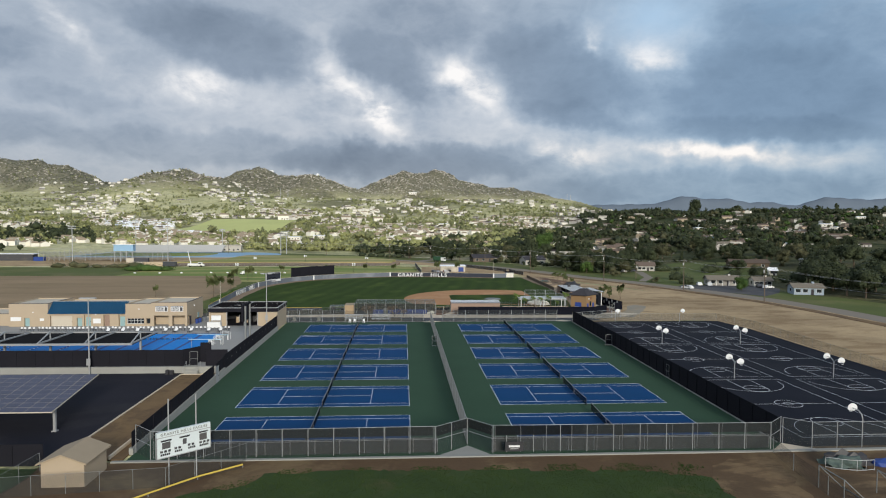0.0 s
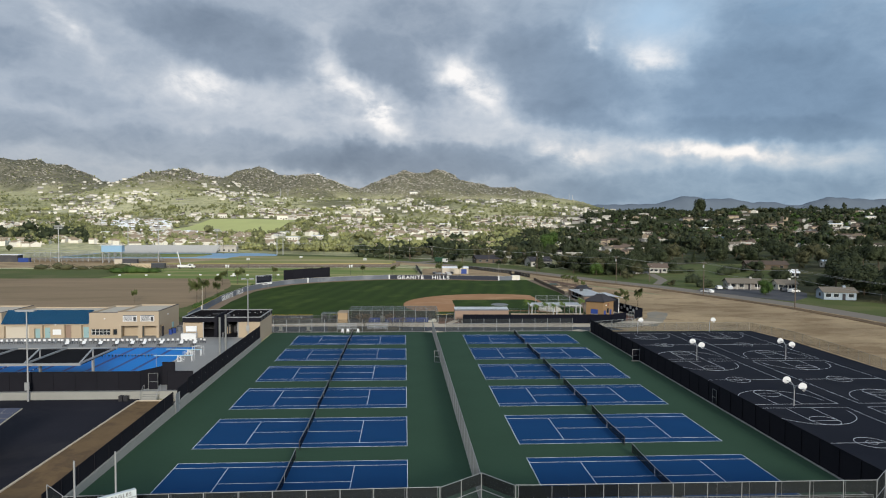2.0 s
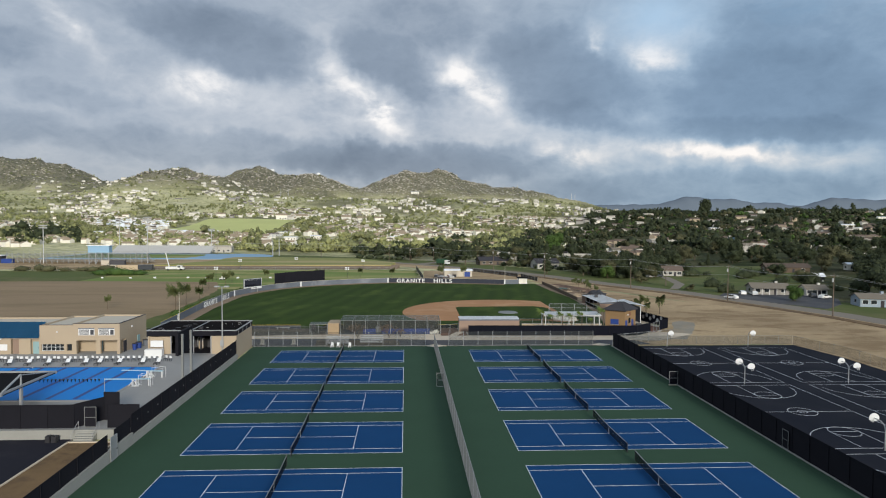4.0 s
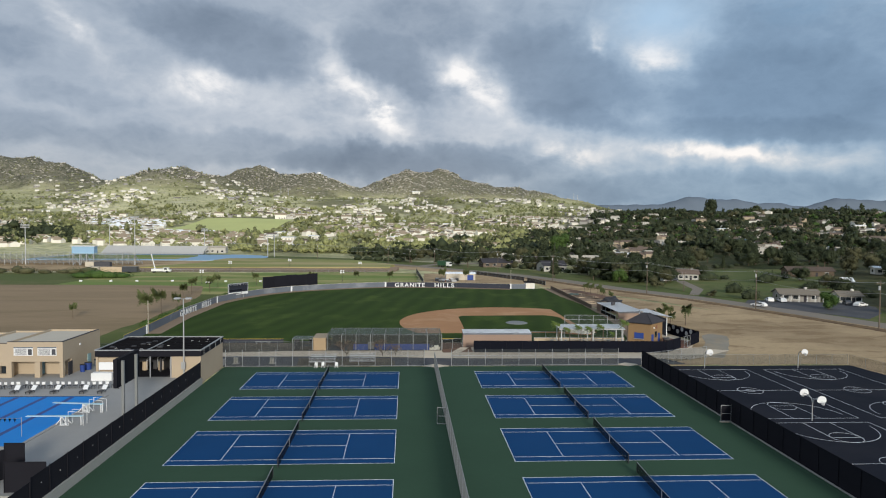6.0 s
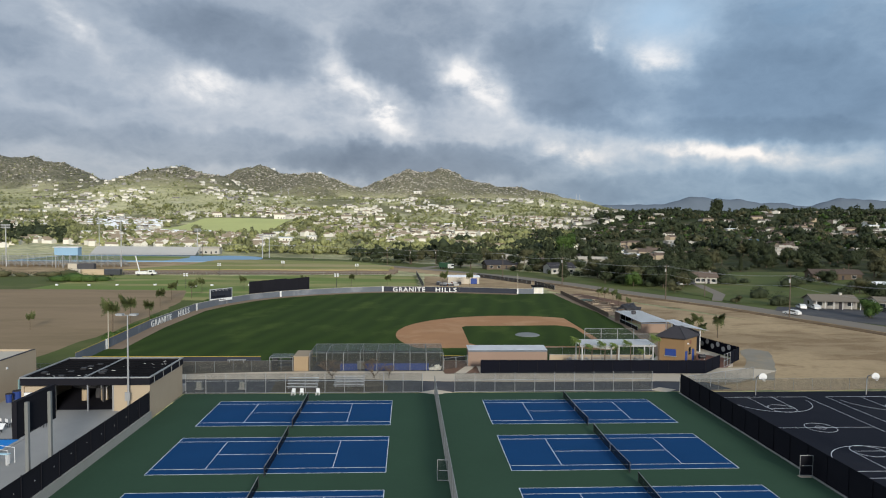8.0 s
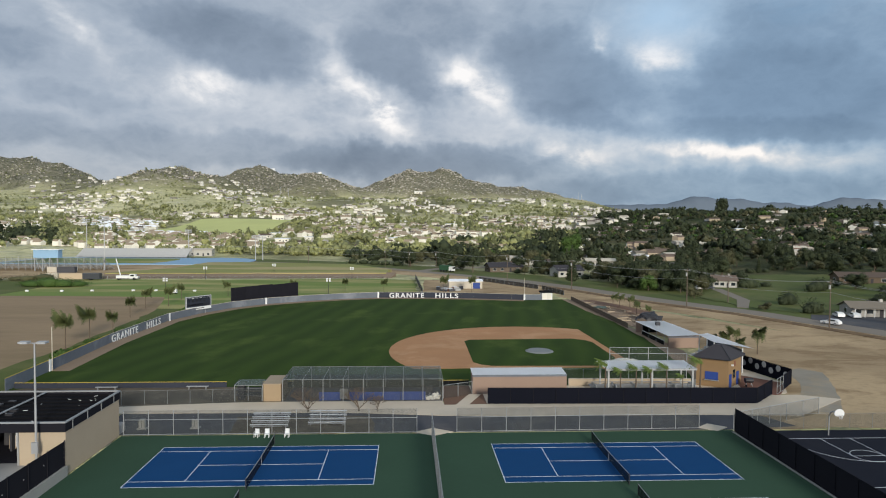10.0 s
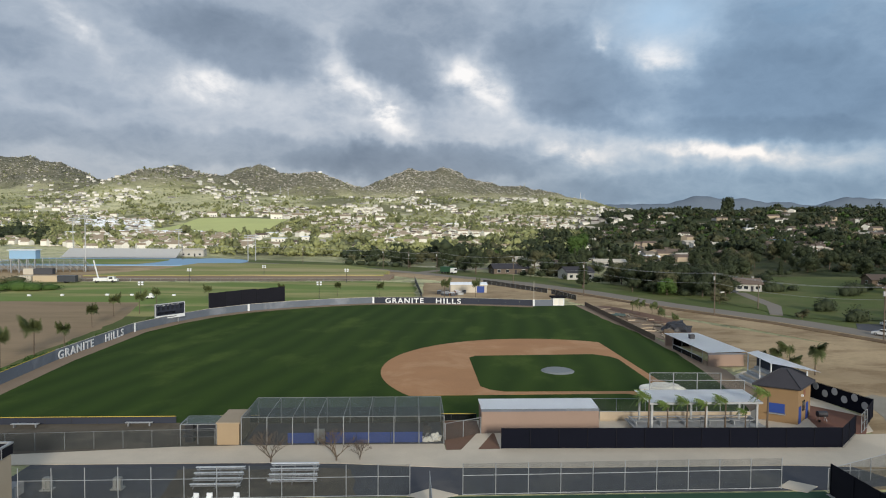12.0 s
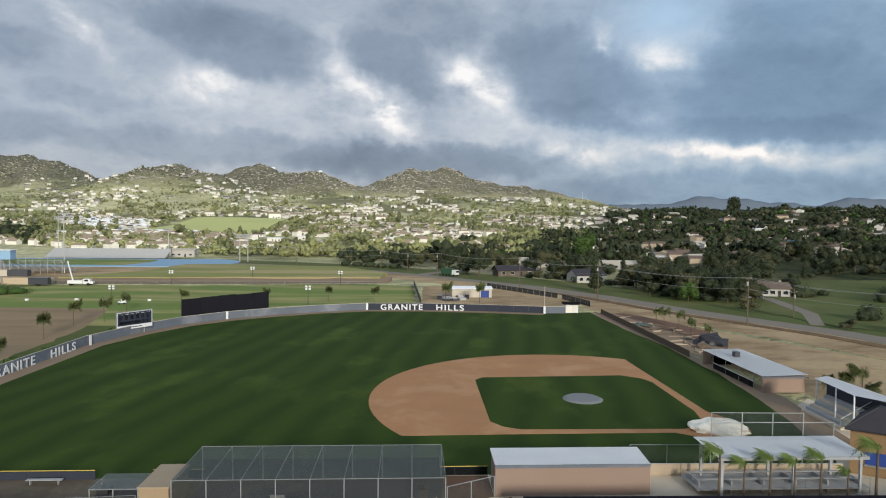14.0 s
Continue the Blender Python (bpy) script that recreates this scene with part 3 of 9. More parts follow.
def leaf_mesh(name, lumps, count, size, material, seed, core=True, flat=1.0):
    """A crown: many small bent leaf clumps on the skins of several lumps, round dark cores. lumps: x, y, z, rx, ry, rz."""
    rng = np.random.default_rng(seed)
    lumps = np.array(lumps, float)
    weight = (lumps[:, 3] * lumps[:, 4] + lumps[:, 3] * lumps[:, 5]) ** 1.0
    pick = rng.choice(len(lumps), count, p=weight / weight.sum())
    d = rng.normal(size=(count, 3))
    d /= np.linalg.norm(d, axis=1)[:, None]
    rad = rng.uniform(0.72, 1.10, count)[:, None]
    c = lumps[pick, :3] + d * rad * lumps[pick, 3:]
    u = np.cross(d, rng.normal(size=(count, 3)))
    u /= np.linalg.norm(u, axis=1)[:, None] + 1e-9
    v = np.cross(d + 0.6 * rng.normal(size=(count, 3)), u)
    v /= np.linalg.norm(v, axis=1)[:, None] + 1e-9
    s = size * rng.uniform(0.55, 1.35, count)[:, None]
    verts = np.stack([c - u * s * 0.5, c + v * s * 0.4 * flat, c + u * s * 0.5, c - v * s * 0.4 * flat + d * s * 0.2], 1).reshape(-1, 3)
    faces = np.arange(count * 4).reshape(-1, 4)
    vs, fs = [verts], [faces]
    at = len(verts)
    if core:
        ico = bmesh.new()
        bmesh.ops.create_icosphere(ico, subdivisions=1, radius=1.0)
        iv = np.array([p.co[:] for p in ico.verts])
        fi = np.array([[q.index for q in f.verts] for f in ico.faces])
        ico.free()
        for lx, ly, lz, rx, ry, rz in lumps:
            vs.append(iv * rng.uniform(0.6, 0.9, (len(iv), 1)) * (rx, ry, rz) + (lx, ly, lz))
            fs.append(np.hstack([fi, fi[:, :1] * 0 - 1]) * 1 + np.where(np.arange(4) < 3, at, 0))
            at += len(iv)
    return raw_mesh(name, np.vstack(vs), fs, material)


def raw_mesh(name, verts, face_groups, material):
    """A mesh straight from arrays; rows of three or four corners (a fourth of -1 marks a triangle)."""
    loops, sizes = [], []
    for f in face_groups:
        f = np.asarray(f)
        if f.shape[1] == 4 and (f[:, 3] < 0).all():
            f = f[:, :3]
        loops.append(f.ravel())
        sizes.append(np.full(len(f), f.shape[1]))
    loops, sizes = np.concatenate(loops), np.concatenate(sizes)
    me = bpy.data.meshes.new(name)
    me.vertices.add(len(verts))
    me.vertices.foreach_set("co", np.ascontiguousarray(verts, np.float32).ravel())
    me.loops.add(len(loops))
    me.loops.foreach_set("vertex_index", loops.astype(np.int32))
    me.polygons.add(len(sizes))
    me.polygons.foreach_set("loop_start", np.concatenate([[0], np.cumsum(sizes)[:-1]]).astype(np.int32))
    me.update(calc_edges=True)
    me.validate()
    me.materials.append(M[material] if isinstance(material, str) else material)
    return me


# ---- the land ----
HILLS = [  # x, y, height, half width in x and y
    (-1490, 2500, 250, 400, 420), (-1230, 2350, 181, 240, 350), (-745, 1980, 155, 200, 330), (-600, 1980, 146, 230, 320), (-650, 2750, 245, 240, 260),
    (-480, 2600, 193, 220, 260), (-330, 2480, 189, 190, 240), (-200, 2650, 133, 200, 260), (-60, 2750, 207, 150, 300), (30, 2760, 181, 150, 300),
    (150, 2750, 232, 180, 300), (300, 2780, 164, 220, 300), (480, 2700, 154, 250, 300), (700, 2650, 106, 260, 300), (-1050, 2150, 146, 300, 300),
]
RANGE = [  # the far eastern range, coloured blue for haze
    (880, 4300, 240, 200, 200), (1250, 4350, 123, 300, 200), (1500, 4350, 170, 380, 200), (1940, 4350, 222, 400, 200), (2250, 4350, 186, 380, 200),
    (2560, 4400, 192, 420, 200), (3080, 4350, 232, 460, 200), (3650, 4300, 312, 420, 200),
]


def smooth(v, lo, hi):
    u = np.clip((np.asarray(v, float) - lo) / (hi - lo), 0, 1)
    return u * u * (3 - 2 * u)


def land(x, y):
    """Height of the natural ground."""
    x, y = np.asarray(x, float), np.asarray(y, float)
    far = np.hypot(x, y)
    rise = 12 * smooth(y, 480, 900) + 16 * smooth(y, 850, 1200) + 62 * smooth(y, 1150, 1800)
    east = smooth(x / np.maximum(y, 50), 0.22, 0.42)
    ridge = 40 * smooth(far, 480, 1300) * (1 - 0.55 * smooth(far, 1500, 2600)) + 5 * smooth(x, 130, 260) * smooth(y, 120, 260)
    z = rise * (1 - east) + ridge * east
    roll = np.sin(x * 0.011 + 1.3) * np.sin(y * 0.009) * 5 + np.sin(x * 0.023) * np.sin(y * 0.019 + 0.7) * 2.5
    z = z + roll * smooth(far, 600, 1100)
    rough = np.sin(x * 0.031 + y * 0.013) * np.sin(y * 0.027 - x * 0.011) * 0.06 + np.sin(x * 0.071 - 1) * np.sin(y * 0.063 + 2) * 0.03
    return merged_hills(x, y, z, HILLS, rough) - 0.06


def merged_hills(x, y, z, hills, rough=0.0):
    """Hills set on a base so that they run into one another."""
    total = np.maximum(z, 0.0) ** 3
    for hx, hy, h, sx, sy in hills:
        g = np.exp(-(((x - hx) / sx) ** 2 + ((y - hy) / sy) ** 2))
        total = total + (h * g * (1 + rough)) ** 3
    return total ** (1 / 3)


def make_ground():
    xs = np.concatenate([np.linspace(-5200, -2000, 33)[:-1], np.arange(-2000, 1000, 20), np.linspace(1000, 5200, 105)])
    ys = np.concatenate([np.linspace(-3000, -200, 15)[:-1], np.arange(-200, 3400, 20), np.linspace(3400, 4960, 53)])
    gx, gy = np.meshgrid(xs, ys)
    gz = land(gx, gy)
    n, k = len(xs), len(ys)
    i = (np.arange(k - 1)[:, None] * n + np.arange(n - 1)[None]).ravel()
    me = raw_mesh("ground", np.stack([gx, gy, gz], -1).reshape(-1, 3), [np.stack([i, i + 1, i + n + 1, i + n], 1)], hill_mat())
    me.polygons.foreach_set("use_smooth", np.ones(len(me.polygons), bool))
    tagged(new("ground", me), "valley floor and scrubby granite hills with cloud shade painted in", "ground", kind="structure")


def hill_mat():
    """Dry grass, brush and pale granite by patches, cloud shade and haze painted in."""
    m = bpy.data.materials.new("hillside")
    m.use_nodes = True
    w = Net(m.node_tree)
    pos = w.n("ShaderNodeNewGeometry").outputs["Position"]
    big, mid, small = w.noise(pos, 0.0045, 6, 0.6), w.noise(pos, 0.022, 6, 0.65), w.noise(pos, 0.11, 5, 0.75)
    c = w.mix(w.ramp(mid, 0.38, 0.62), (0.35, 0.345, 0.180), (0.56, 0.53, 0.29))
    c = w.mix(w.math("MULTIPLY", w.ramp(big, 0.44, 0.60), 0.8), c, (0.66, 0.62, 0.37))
    c = w.mix(w.math("MULTIPLY", w.ramp(small, 0.48, 0.62), 0.5), c, (0.125, 0.135, 0.062))
    c = w.mix(w.math("MULTIPLY", w.ramp(w.noise(pos, 0.07, 5, 0.8), 0.58, 0.67), 0.75), c, (0.60, 0.55, 0.43))
    # broad cloud shadows put into the ground colour as dark brush patches
    c = w.mix(w.math("MULTIPLY", w.ramp(w.noise(pos, 0.0032, 5, 0.55, 0.6), 0.50, 0.58), 0.8), c, w.mix(w.ramp(small, 0.42, 0.60), (0.085, 0.092, 0.048), (0.20, 0.19, 0.11)))
    mp = w.n("ShaderNodeMapping")
    w.link(pos, mp.inputs[0])
    mp.inputs["Rotation"].default_value, mp.inputs["Scale"].default_value = (0, 0, 0.25), (0.35, 1.3, 2.0)
    c = w.mix(w.math("MULTIPLY", w.ramp(w.noise(mp.outputs[0], 0.035, 6, 0.75), 0.58, 0.64), 0.8), c, (0.66, 0.61, 0.49))
    # stony scrub on heights, woodland and gardens to the east, with shade painted in
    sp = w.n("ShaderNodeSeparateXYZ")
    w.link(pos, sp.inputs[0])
    shaded_scrub = w.mix(w.ramp(small, 0.40, 0.60), (0.085, 0.085, 0.062), (0.225, 0.210, 0.165))
    c = w.mix(w.math("MULTIPLY", w.ramp(w.math("MULTIPLY_ADD", mid, 90.0, sp.outputs[2]), 134, 214), 0.92), c, shaded_scrub)
    shaded_wood = w.mix(w.ramp(mid, 0.40, 0.62), (0.044, 0.056, 0.022), (0.100, 0.096, 0.050))
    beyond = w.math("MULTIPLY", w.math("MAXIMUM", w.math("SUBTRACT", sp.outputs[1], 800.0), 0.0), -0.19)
    c = w.mix(w.ramp(w.math("ADD", w.math("MULTIPLY_ADD", sp.outputs[1], -0.15, sp.outputs[0]), w.math("MULTIPLY_ADD", mid, 160.0, beyond)), 60, 230), c, shaded_wood)
    b = w.n("ShaderNodeBsdfPrincipled")
    w.link(c, b.inputs["Base Color"])
    b.inputs["Roughness"].default_value, b.inputs["Specular IOR Level"].default_value = 0.95, 0.1
    bp = w.n("ShaderNodeBump")
    bp.inputs["Strength"].default_value, bp.inputs["Distance"].default_value = 1.0, 13.0
    w.link(mid, bp.inputs["Height"])
    w.link(bp.outputs[0], b.inputs["Normal"])
    o = w.n("ShaderNodeOutputMaterial")
    w.link(b.outputs[0], o.inputs[0])
    return m


make_ground()
# haze over the far range is put into its blue-grey base colour
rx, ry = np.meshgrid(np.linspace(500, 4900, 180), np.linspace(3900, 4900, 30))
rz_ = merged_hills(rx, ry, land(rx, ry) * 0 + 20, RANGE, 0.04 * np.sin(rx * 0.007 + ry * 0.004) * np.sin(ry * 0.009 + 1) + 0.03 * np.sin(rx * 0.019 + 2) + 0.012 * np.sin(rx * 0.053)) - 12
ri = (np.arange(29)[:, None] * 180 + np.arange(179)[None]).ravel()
far_me = raw_mesh("backdrop", np.stack([rx, ry, rz_], -1).reshape(-1, 3), [np.stack([ri, ri + 1, ri + 181, ri + 180], 1)], mat("haze_blue", (0.146, 0.178, 0.220), 1.0, 0.16, 0.004, 0.03, 0.0, spec=0.0))
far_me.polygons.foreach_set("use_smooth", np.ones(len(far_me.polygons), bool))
tagged(new("backdrop", far_me), "far mountain range with haze painted in as blue-grey", "mountains", kind="structure")

# surfaces laid on the land, from the camera's start to the far end
slab("lawn", wander([(-24, -40), (30, -40), (29.8, -16), (29.6, -11.6), (24, -9.6), (10, -8.4), (-10, -7.9), (-14.5, -8.6), (-17, -11.6), (-21.5, -13.2)], 0.8, 0.45, 3), -0.3, 0.02, "near_grass", "dark green lawn, thin at its edges", "lawn")
slab("bare_ground", wander([(-75, -60), (110, -60), (110, -3.2), (44, -3.2), (43, -4.4), (-31, -4.4), (-38, -5)], 4, 0.1, 4), -0.4, -0.01, "near_dirt", "trodden brown soil beside the lawn", "soil")
slab("parking_lot", [(-120, -5), (-37.6, -5), (-37.6, 36.3), (-120, 36.3)], -0.4, 0.0, "lot", "dark asphalt of the solar car park", "asphalt")
slab("planting_strip", [(-37.4, -3.9), (-30.6, -3.9), (-30.6, 34.6), (-37.4, 34.6)], -0.4, 0.10, "bark_dirt", "brown soil strip between pale kerbs", "soil")
for x0, x1, y0, y1, zt in ((-37.6, -37.4, -3.9, 34.8, 0.22), (-32.1, -31.9, -3.9, 34.8, 0.45), (-37.4, -32.1, 34.6, 34.8, 0.22)):
    slab("kerb", rect(x0, x1, y0, y1), -0.3, zt, "concrete", "pale concrete kerb of the planting strip", "kerb")
slab("pool_deck", [(-125, 36.6), (-30.7, 36.6), (-30.7, 93.5), (-125, 93.5)], -0.5, 1.0, "deck", "raised grey concrete pool deck", "deck")
slab("retaining_wall", rect(-125, -30.9, 36.2, 36.6), -0.4, 1.08, "wall_conc", "pale concrete retaining wall of the pool deck", "wall")
slab("tennis_slab", [(-30.2, -4.3), (42.9, -4.3), (42.9, 91.2), (-30.2, 91.2)], -0.3, 0.0, "court_green", "dark green acrylic tennis surround", "floor")
slab("kerb", rect(-31.5, 43.4, -4.75, -4.3), -0.3, 0.12, "wall_conc", "pale concrete kerb under the fence", "kerb")
slab("kerb", rect(43.42, 81.5, -4.75, -4.15), -0.3, 0.12, "wall_conc", "pale concrete kerb under the fence", "kerb")
slab("corner_apron", [(40.5, -4.28), (42.95, -1.9), (46.2, -4.12), (43.4, -4.12), (43.38, -4.28)], -0.2, 0.018, "concrete", "pale concrete wedge at the corner of the courts", "pavement")
slab("worn_soil", wander([(30.2, -20), (29.9, -12), (31.5, -8.2), (35, -6.4), (38.6, -6.2), (38.4, -11), (37.2, -15), (37, -20)], 1.2, 0.5, 39), -0.3, 0.006, "bare_clay", "pale orange soil worn bare beside the lawn", "soil")
slab("worn_soil", wander([(40.6, -20), (41.6, -13), (44, -11), (56, -11), (60, -20)], 1.4, 0.5, 40), -0.3, 0.006, "bare_clay", "pale orange soil worn bare round the goals", "soil")
bm = prism(bmesh.new(), rect(-30.65, -30.2, -2.2, 34.4), -0.3, lambda x, y: 0.70 + 0.018 * y)
tagged(part("side_wall", bm, "wall_conc"), "low grey concrete wall along the courts", "wall", kind="structure")
bm = prism(bmesh.new(), rect(-30.65, -30.2, 34.42, 79.4), -0.3, lambda x, y: 0.92 + 0.0015 * (y - 34))
tagged(part("side_wall", bm, "wall_conc"), "low grey concrete wall along the courts", "wall", kind="structure")
slab("basketball_slab", [(43.0, -3.0), (80.0, -3.0), (82.6, 30), (83.3, 78), (81.6, 90.8), (43.0, 90.8)], -0.3, 0.01, "asphalt", "black asphalt of the basketball courts", "asphalt")
slab("drive", [(-34, 91.6), (43.2, 91.6), (52, 92.5), (49, 98.5), (20, 98.5), (8, 98.8), (-3, 100.0), (-11, 100.4), (-34, 100.6)], -0.3, -0.012, "drive", "grey asphalt drive behind the courts", "asphalt")
slab("soil_bed", wander([(-18, 91.7), (-0.5, 91.7), (-1.5, 98.2), (-18.5, 98.6)], 1.5, 0.3, 9), -0.3, 0.012, "grey_soil", "bare soil under the small bleachers", "soil")
slab("footpath", [(-120, 99.9), (-34, 100.2), (-11, 100.0), (-3, 99.6), (8, 98.15), (20, 97.75), (43.5, 97.6), (55, 96.6), (66, 104.5), (61, 107), (57, 106.9), (52.5, 102.5), (14.2, 103.3), (8.2, 103.1), (8.1, 105.15), (-14.2, 105.25), (-21.4, 105.0), (-40, 102.9), (-120, 103)], -0.4, 0.03, "concrete", "pale concrete footpath beside the ball field", "pavement")
for x, y, w2 in ((6.3, 91.6, 2.4), (41.0, 92.3, 1.9)):
    slab("gate_pad", [(x - w2, y), (x, y - 1.4), (x + w2, y), (x, y + 1.5)], -0.2, 0.02 if x < 20 else 0.03, "concrete", "pale concrete pad at a gate", "pavement")
slab("yard", [(8.2, 103.2), (14.2, 103.3), (52.5, 102.6), (57.2, 107.1), (60, 108), (63, 114), (61, 140), (48, 127.5), (44, 122), (30, 118.5), (12.8, 117.5), (9, 117.5)], -0.5, -0.005, "concrete", "pale concrete yard behind home plate", "pavement")
slab("bare_bed", [(8.25, 103.2), (14.2, 103.35), (14.2, 108.6), (12.6, 108.7), (12.6, 113.5), (8.35, 113.5), (8.25, 108.6)], -0.2, 0.01, "red_soil", "reddish bare soil between cage and dugout", "soil")
slab("path", [(9.8, 103.0), (11.6, 103.0), (13.9, 108.5), (12.1, 108.5)], -0.2, 0.035, "concrete", "short pale path up to the dugout", "pavement")
slab("patio", [(53.8, 108.5), (58.2, 106.8), (63.4, 113.4), (59.5, 118.5), (57.5, 121)], -0.3, 0.02, "rust", "rust red paving beside the mural fence", "pavement")
slab("cage_bed", [(-60, 102.6), (-40, 102.8), (-21, 104.9), (8.3, 105.1), (8.3, 116.9), (-60, 116.9)], -0.4, -0.02, "grey_soil", "bare soil round the batting cage", "soil")
slab("brown_field", wander([(-420, 104), (-60, 104), (-60, 150), (-61, 180), (-64, 205), (-76, 236), (-420, 240)], 9, 0.8, 5), -0.4, -0.03, "brown_field", "bare brown fallow field", "field")
slab("grass_verge", wander([(-70, 204), (-52.5, 204), (-40, 222), (-20, 236), (6, 240), (6, 300), (-20, 308), (-70, 300), (-135, 300), (-135, 237), (-78, 234)], 7, 0.8, 6), -0.4, -0.015, "grass", "rough green grass behind the outfield fence", "grass")
slab("grass_verge", wander([(-66, 108), (-55.5, 108), (-57.8, 150), (-57.6, 180), (-52.5, 204), (-69, 204), (-66, 180), (-64.5, 150)], 4, 0.7, 36), -0.4, -0.012, "pasture", "narrow dark green verge behind the outfield fence", "grass")
slab("rough_grass", wander([(-133, 236), (-133, 300), (-170, 292), (-260, 296), (-300, 262), (-300, 232)], 7, 0.9, 38), -0.4, -0.02, "pasture", "rank dark green grass beyond the fallow field", "grass")
slab("upper_field", wander([(-134, 314), (-8, 320), (-6, 345), (-30, 384), (-95, 400), (-114, 396), (-116, 350)], 8, 0.8, 7), -0.4, 1.6, "dry_grass", "upper practice field of yellowed grass", "grass")
slab("dirt_bank", [(-140, 303), (-80, 306), (-20, 310), (-5, 311), (-3, 323), (-20, 323), (-80, 319), (-140, 316)], -0.4, lambda x, y: 1.55 * float(np.clip((y - 303 - (x + 140) * 0.058) / 10, 0, 1)), "warning", "tan dirt bank between two fields", "soil")
slab("earth_bank", wander([(58.2, 168), (64, 164), (67, 176), (64.5, 200), (60.5, 226), (58.2, 228)], 3, 0.5, 15), -0.3, 0.03, "warning", "brown bank of mulch and rubble behind the board fence", "soil")
slab("dirt_lot", wander([(44.5, 91.7), (81, 92), (81.5, 60), (78.5, -3), (125, -3), (120, 60), (108, 128), (94, 160), (80, 186), (64, 228), (58, 240), (54, 238), (58, 225), (58.5, 165), (62, 150), (63.6, 116), (58, 104), (45, 97)], 6, 0.6, 10), -0.4, -0.02, "sand", "pale dirt lot beside the road", "soil")

ROAD = [(135, -60), (131, 40), (127, 110), (123, 135), (115, 160), (103, 194), (84, 229), (70, 264), (51, 299), (8, 352), (-30, 392), (-80, 420), (-200, 470)]


def strip(path, half, off=0.0):
    """The outline of a band of a given half width along a path."""
    left, right = [], []
    for k, (x, y) in enumerate(path):
        a, b = path[max(k - 1, 0)], path[min(k + 1, len(path) - 1)]
        d = Vector((b[0] - a[0], b[1] - a[1])).normalized()
        left.append((x - d.y * (half + off), y + d.x * (half + off)))
        right.append((x + d.y * (half - off), y - d.x * (half - off)))
    return left, right


def band(name, path, half, z, material, label, category, off=0.0):
    l, r = strip(path, half, off)
    bm = bmesh.new()
    vs = [(bm.verts.new((*a, z + max(0, float(land(*a))))), bm.verts.new((*b, z + max(0, float(land(*b)))))) for a, b in zip(l, r)]
    for p, q in zip(vs, vs[1:]):
        bm.faces.new((p[0], p[1], q[1], q[0]))
    bmesh.ops.extrude_face_region(bm, geom=list(bm.faces))
    bm.verts.ensure_lookup_table()
    for v in bm.verts[:len(vs) * 2]:
        v.co.z -= 0.25
    bmesh.ops.recalc_face_normals(bm, faces=bm.faces)
    return tagged(part(name, bm, material), label, category, kind="structure")


band("road", ROAD, 4.2, 0.03, "road", "worn grey two-lane country road", "road")
band("road_verge", ROAD, 8.0, -0.005, "sand", "pale dirt shoulder of the road", "soil", off=12.0)
slab("grey_track", wander([(56.2, 98.2), (61.6, 97.8), (65.8, 104.5), (71, 114), (74, 121), (72, 124.5), (68.5, 122), (64.8, 112), (61, 106.5)], 1.5, 0.15, 37), -0.3, 0.0, "grey_gravel", "grey trodden track at the corner of the mural fence", "soil")
slab("bare_soil", wander([(58.6, 172), (63, 170), (70, 180), (73, 196), (69, 212), (64, 226), (58.6, 226)], 4, 0.5, 23), -0.3, 0.015, "red_soil", "reddish bare soil planted with young palms", "soil")
band("road_verge", ROAD, 13.0, -0.01, "pasture", "green verge on the house side of the road", "grass", off=-17.0)
band("bare_strip", ROAD[9:], 13.0, 0.0, "sand", "bare tan soil between the lane and the upper field", "soil", off=26.0)
band("road_bank", ROAD[:9], 1.7, 0.10, "bark_dirt", "dark brown earth bank along the road", "soil", off=7.4)
band("side_road", [(8, 352), (20, 372), (60, 392), (120, 400), (200, 410)], 3.2, 0.05, "road", "narrow side road among the trees", "road")
pasture_edge = [(p[0], p[1]) for p in wander([(108, 204), (116, 194), (150, 199), (185, 240), (205, 300), (170, 320), (140, 300), (118, 262), (102, 240)], 6, 1.0, 12)]


def within(x, y, edge):
    """Whether a place lies inside an outline."""
    hit = False
    for (xa, ya), (xb, yb) in zip(edge, edge[1:] + edge[:1]):
        if (ya > y) != (yb > y) and x < xa + (xb - xa) * (y - ya) / (yb - ya):
            hit = not hit
    return hit


gx, gy = np.meshgrid(np.arange(88, 214, 2.0), np.arange(180, 330, 2.0))
gi = [r * gx.shape[1] + c for r in range(gx.shape[0] - 1) for c in range(gx.shape[1] - 1) if within(gx[r, c] + 1, gy[r, c] + 1, pasture_edge)]
gi = np.array(gi)
tagged(new("meadow", raw_mesh("meadow", np.stack([gx, gy, np.maximum(0.0, land(gx, gy)) + 0.12], -1).reshape(-1, 3), [np.stack([gi, gi + 1, gi + gx.shape[1] + 1, gi + gx.shape[1]], 1)], "pasture")), "green pasture beside the garage", "grass", kind="structure")


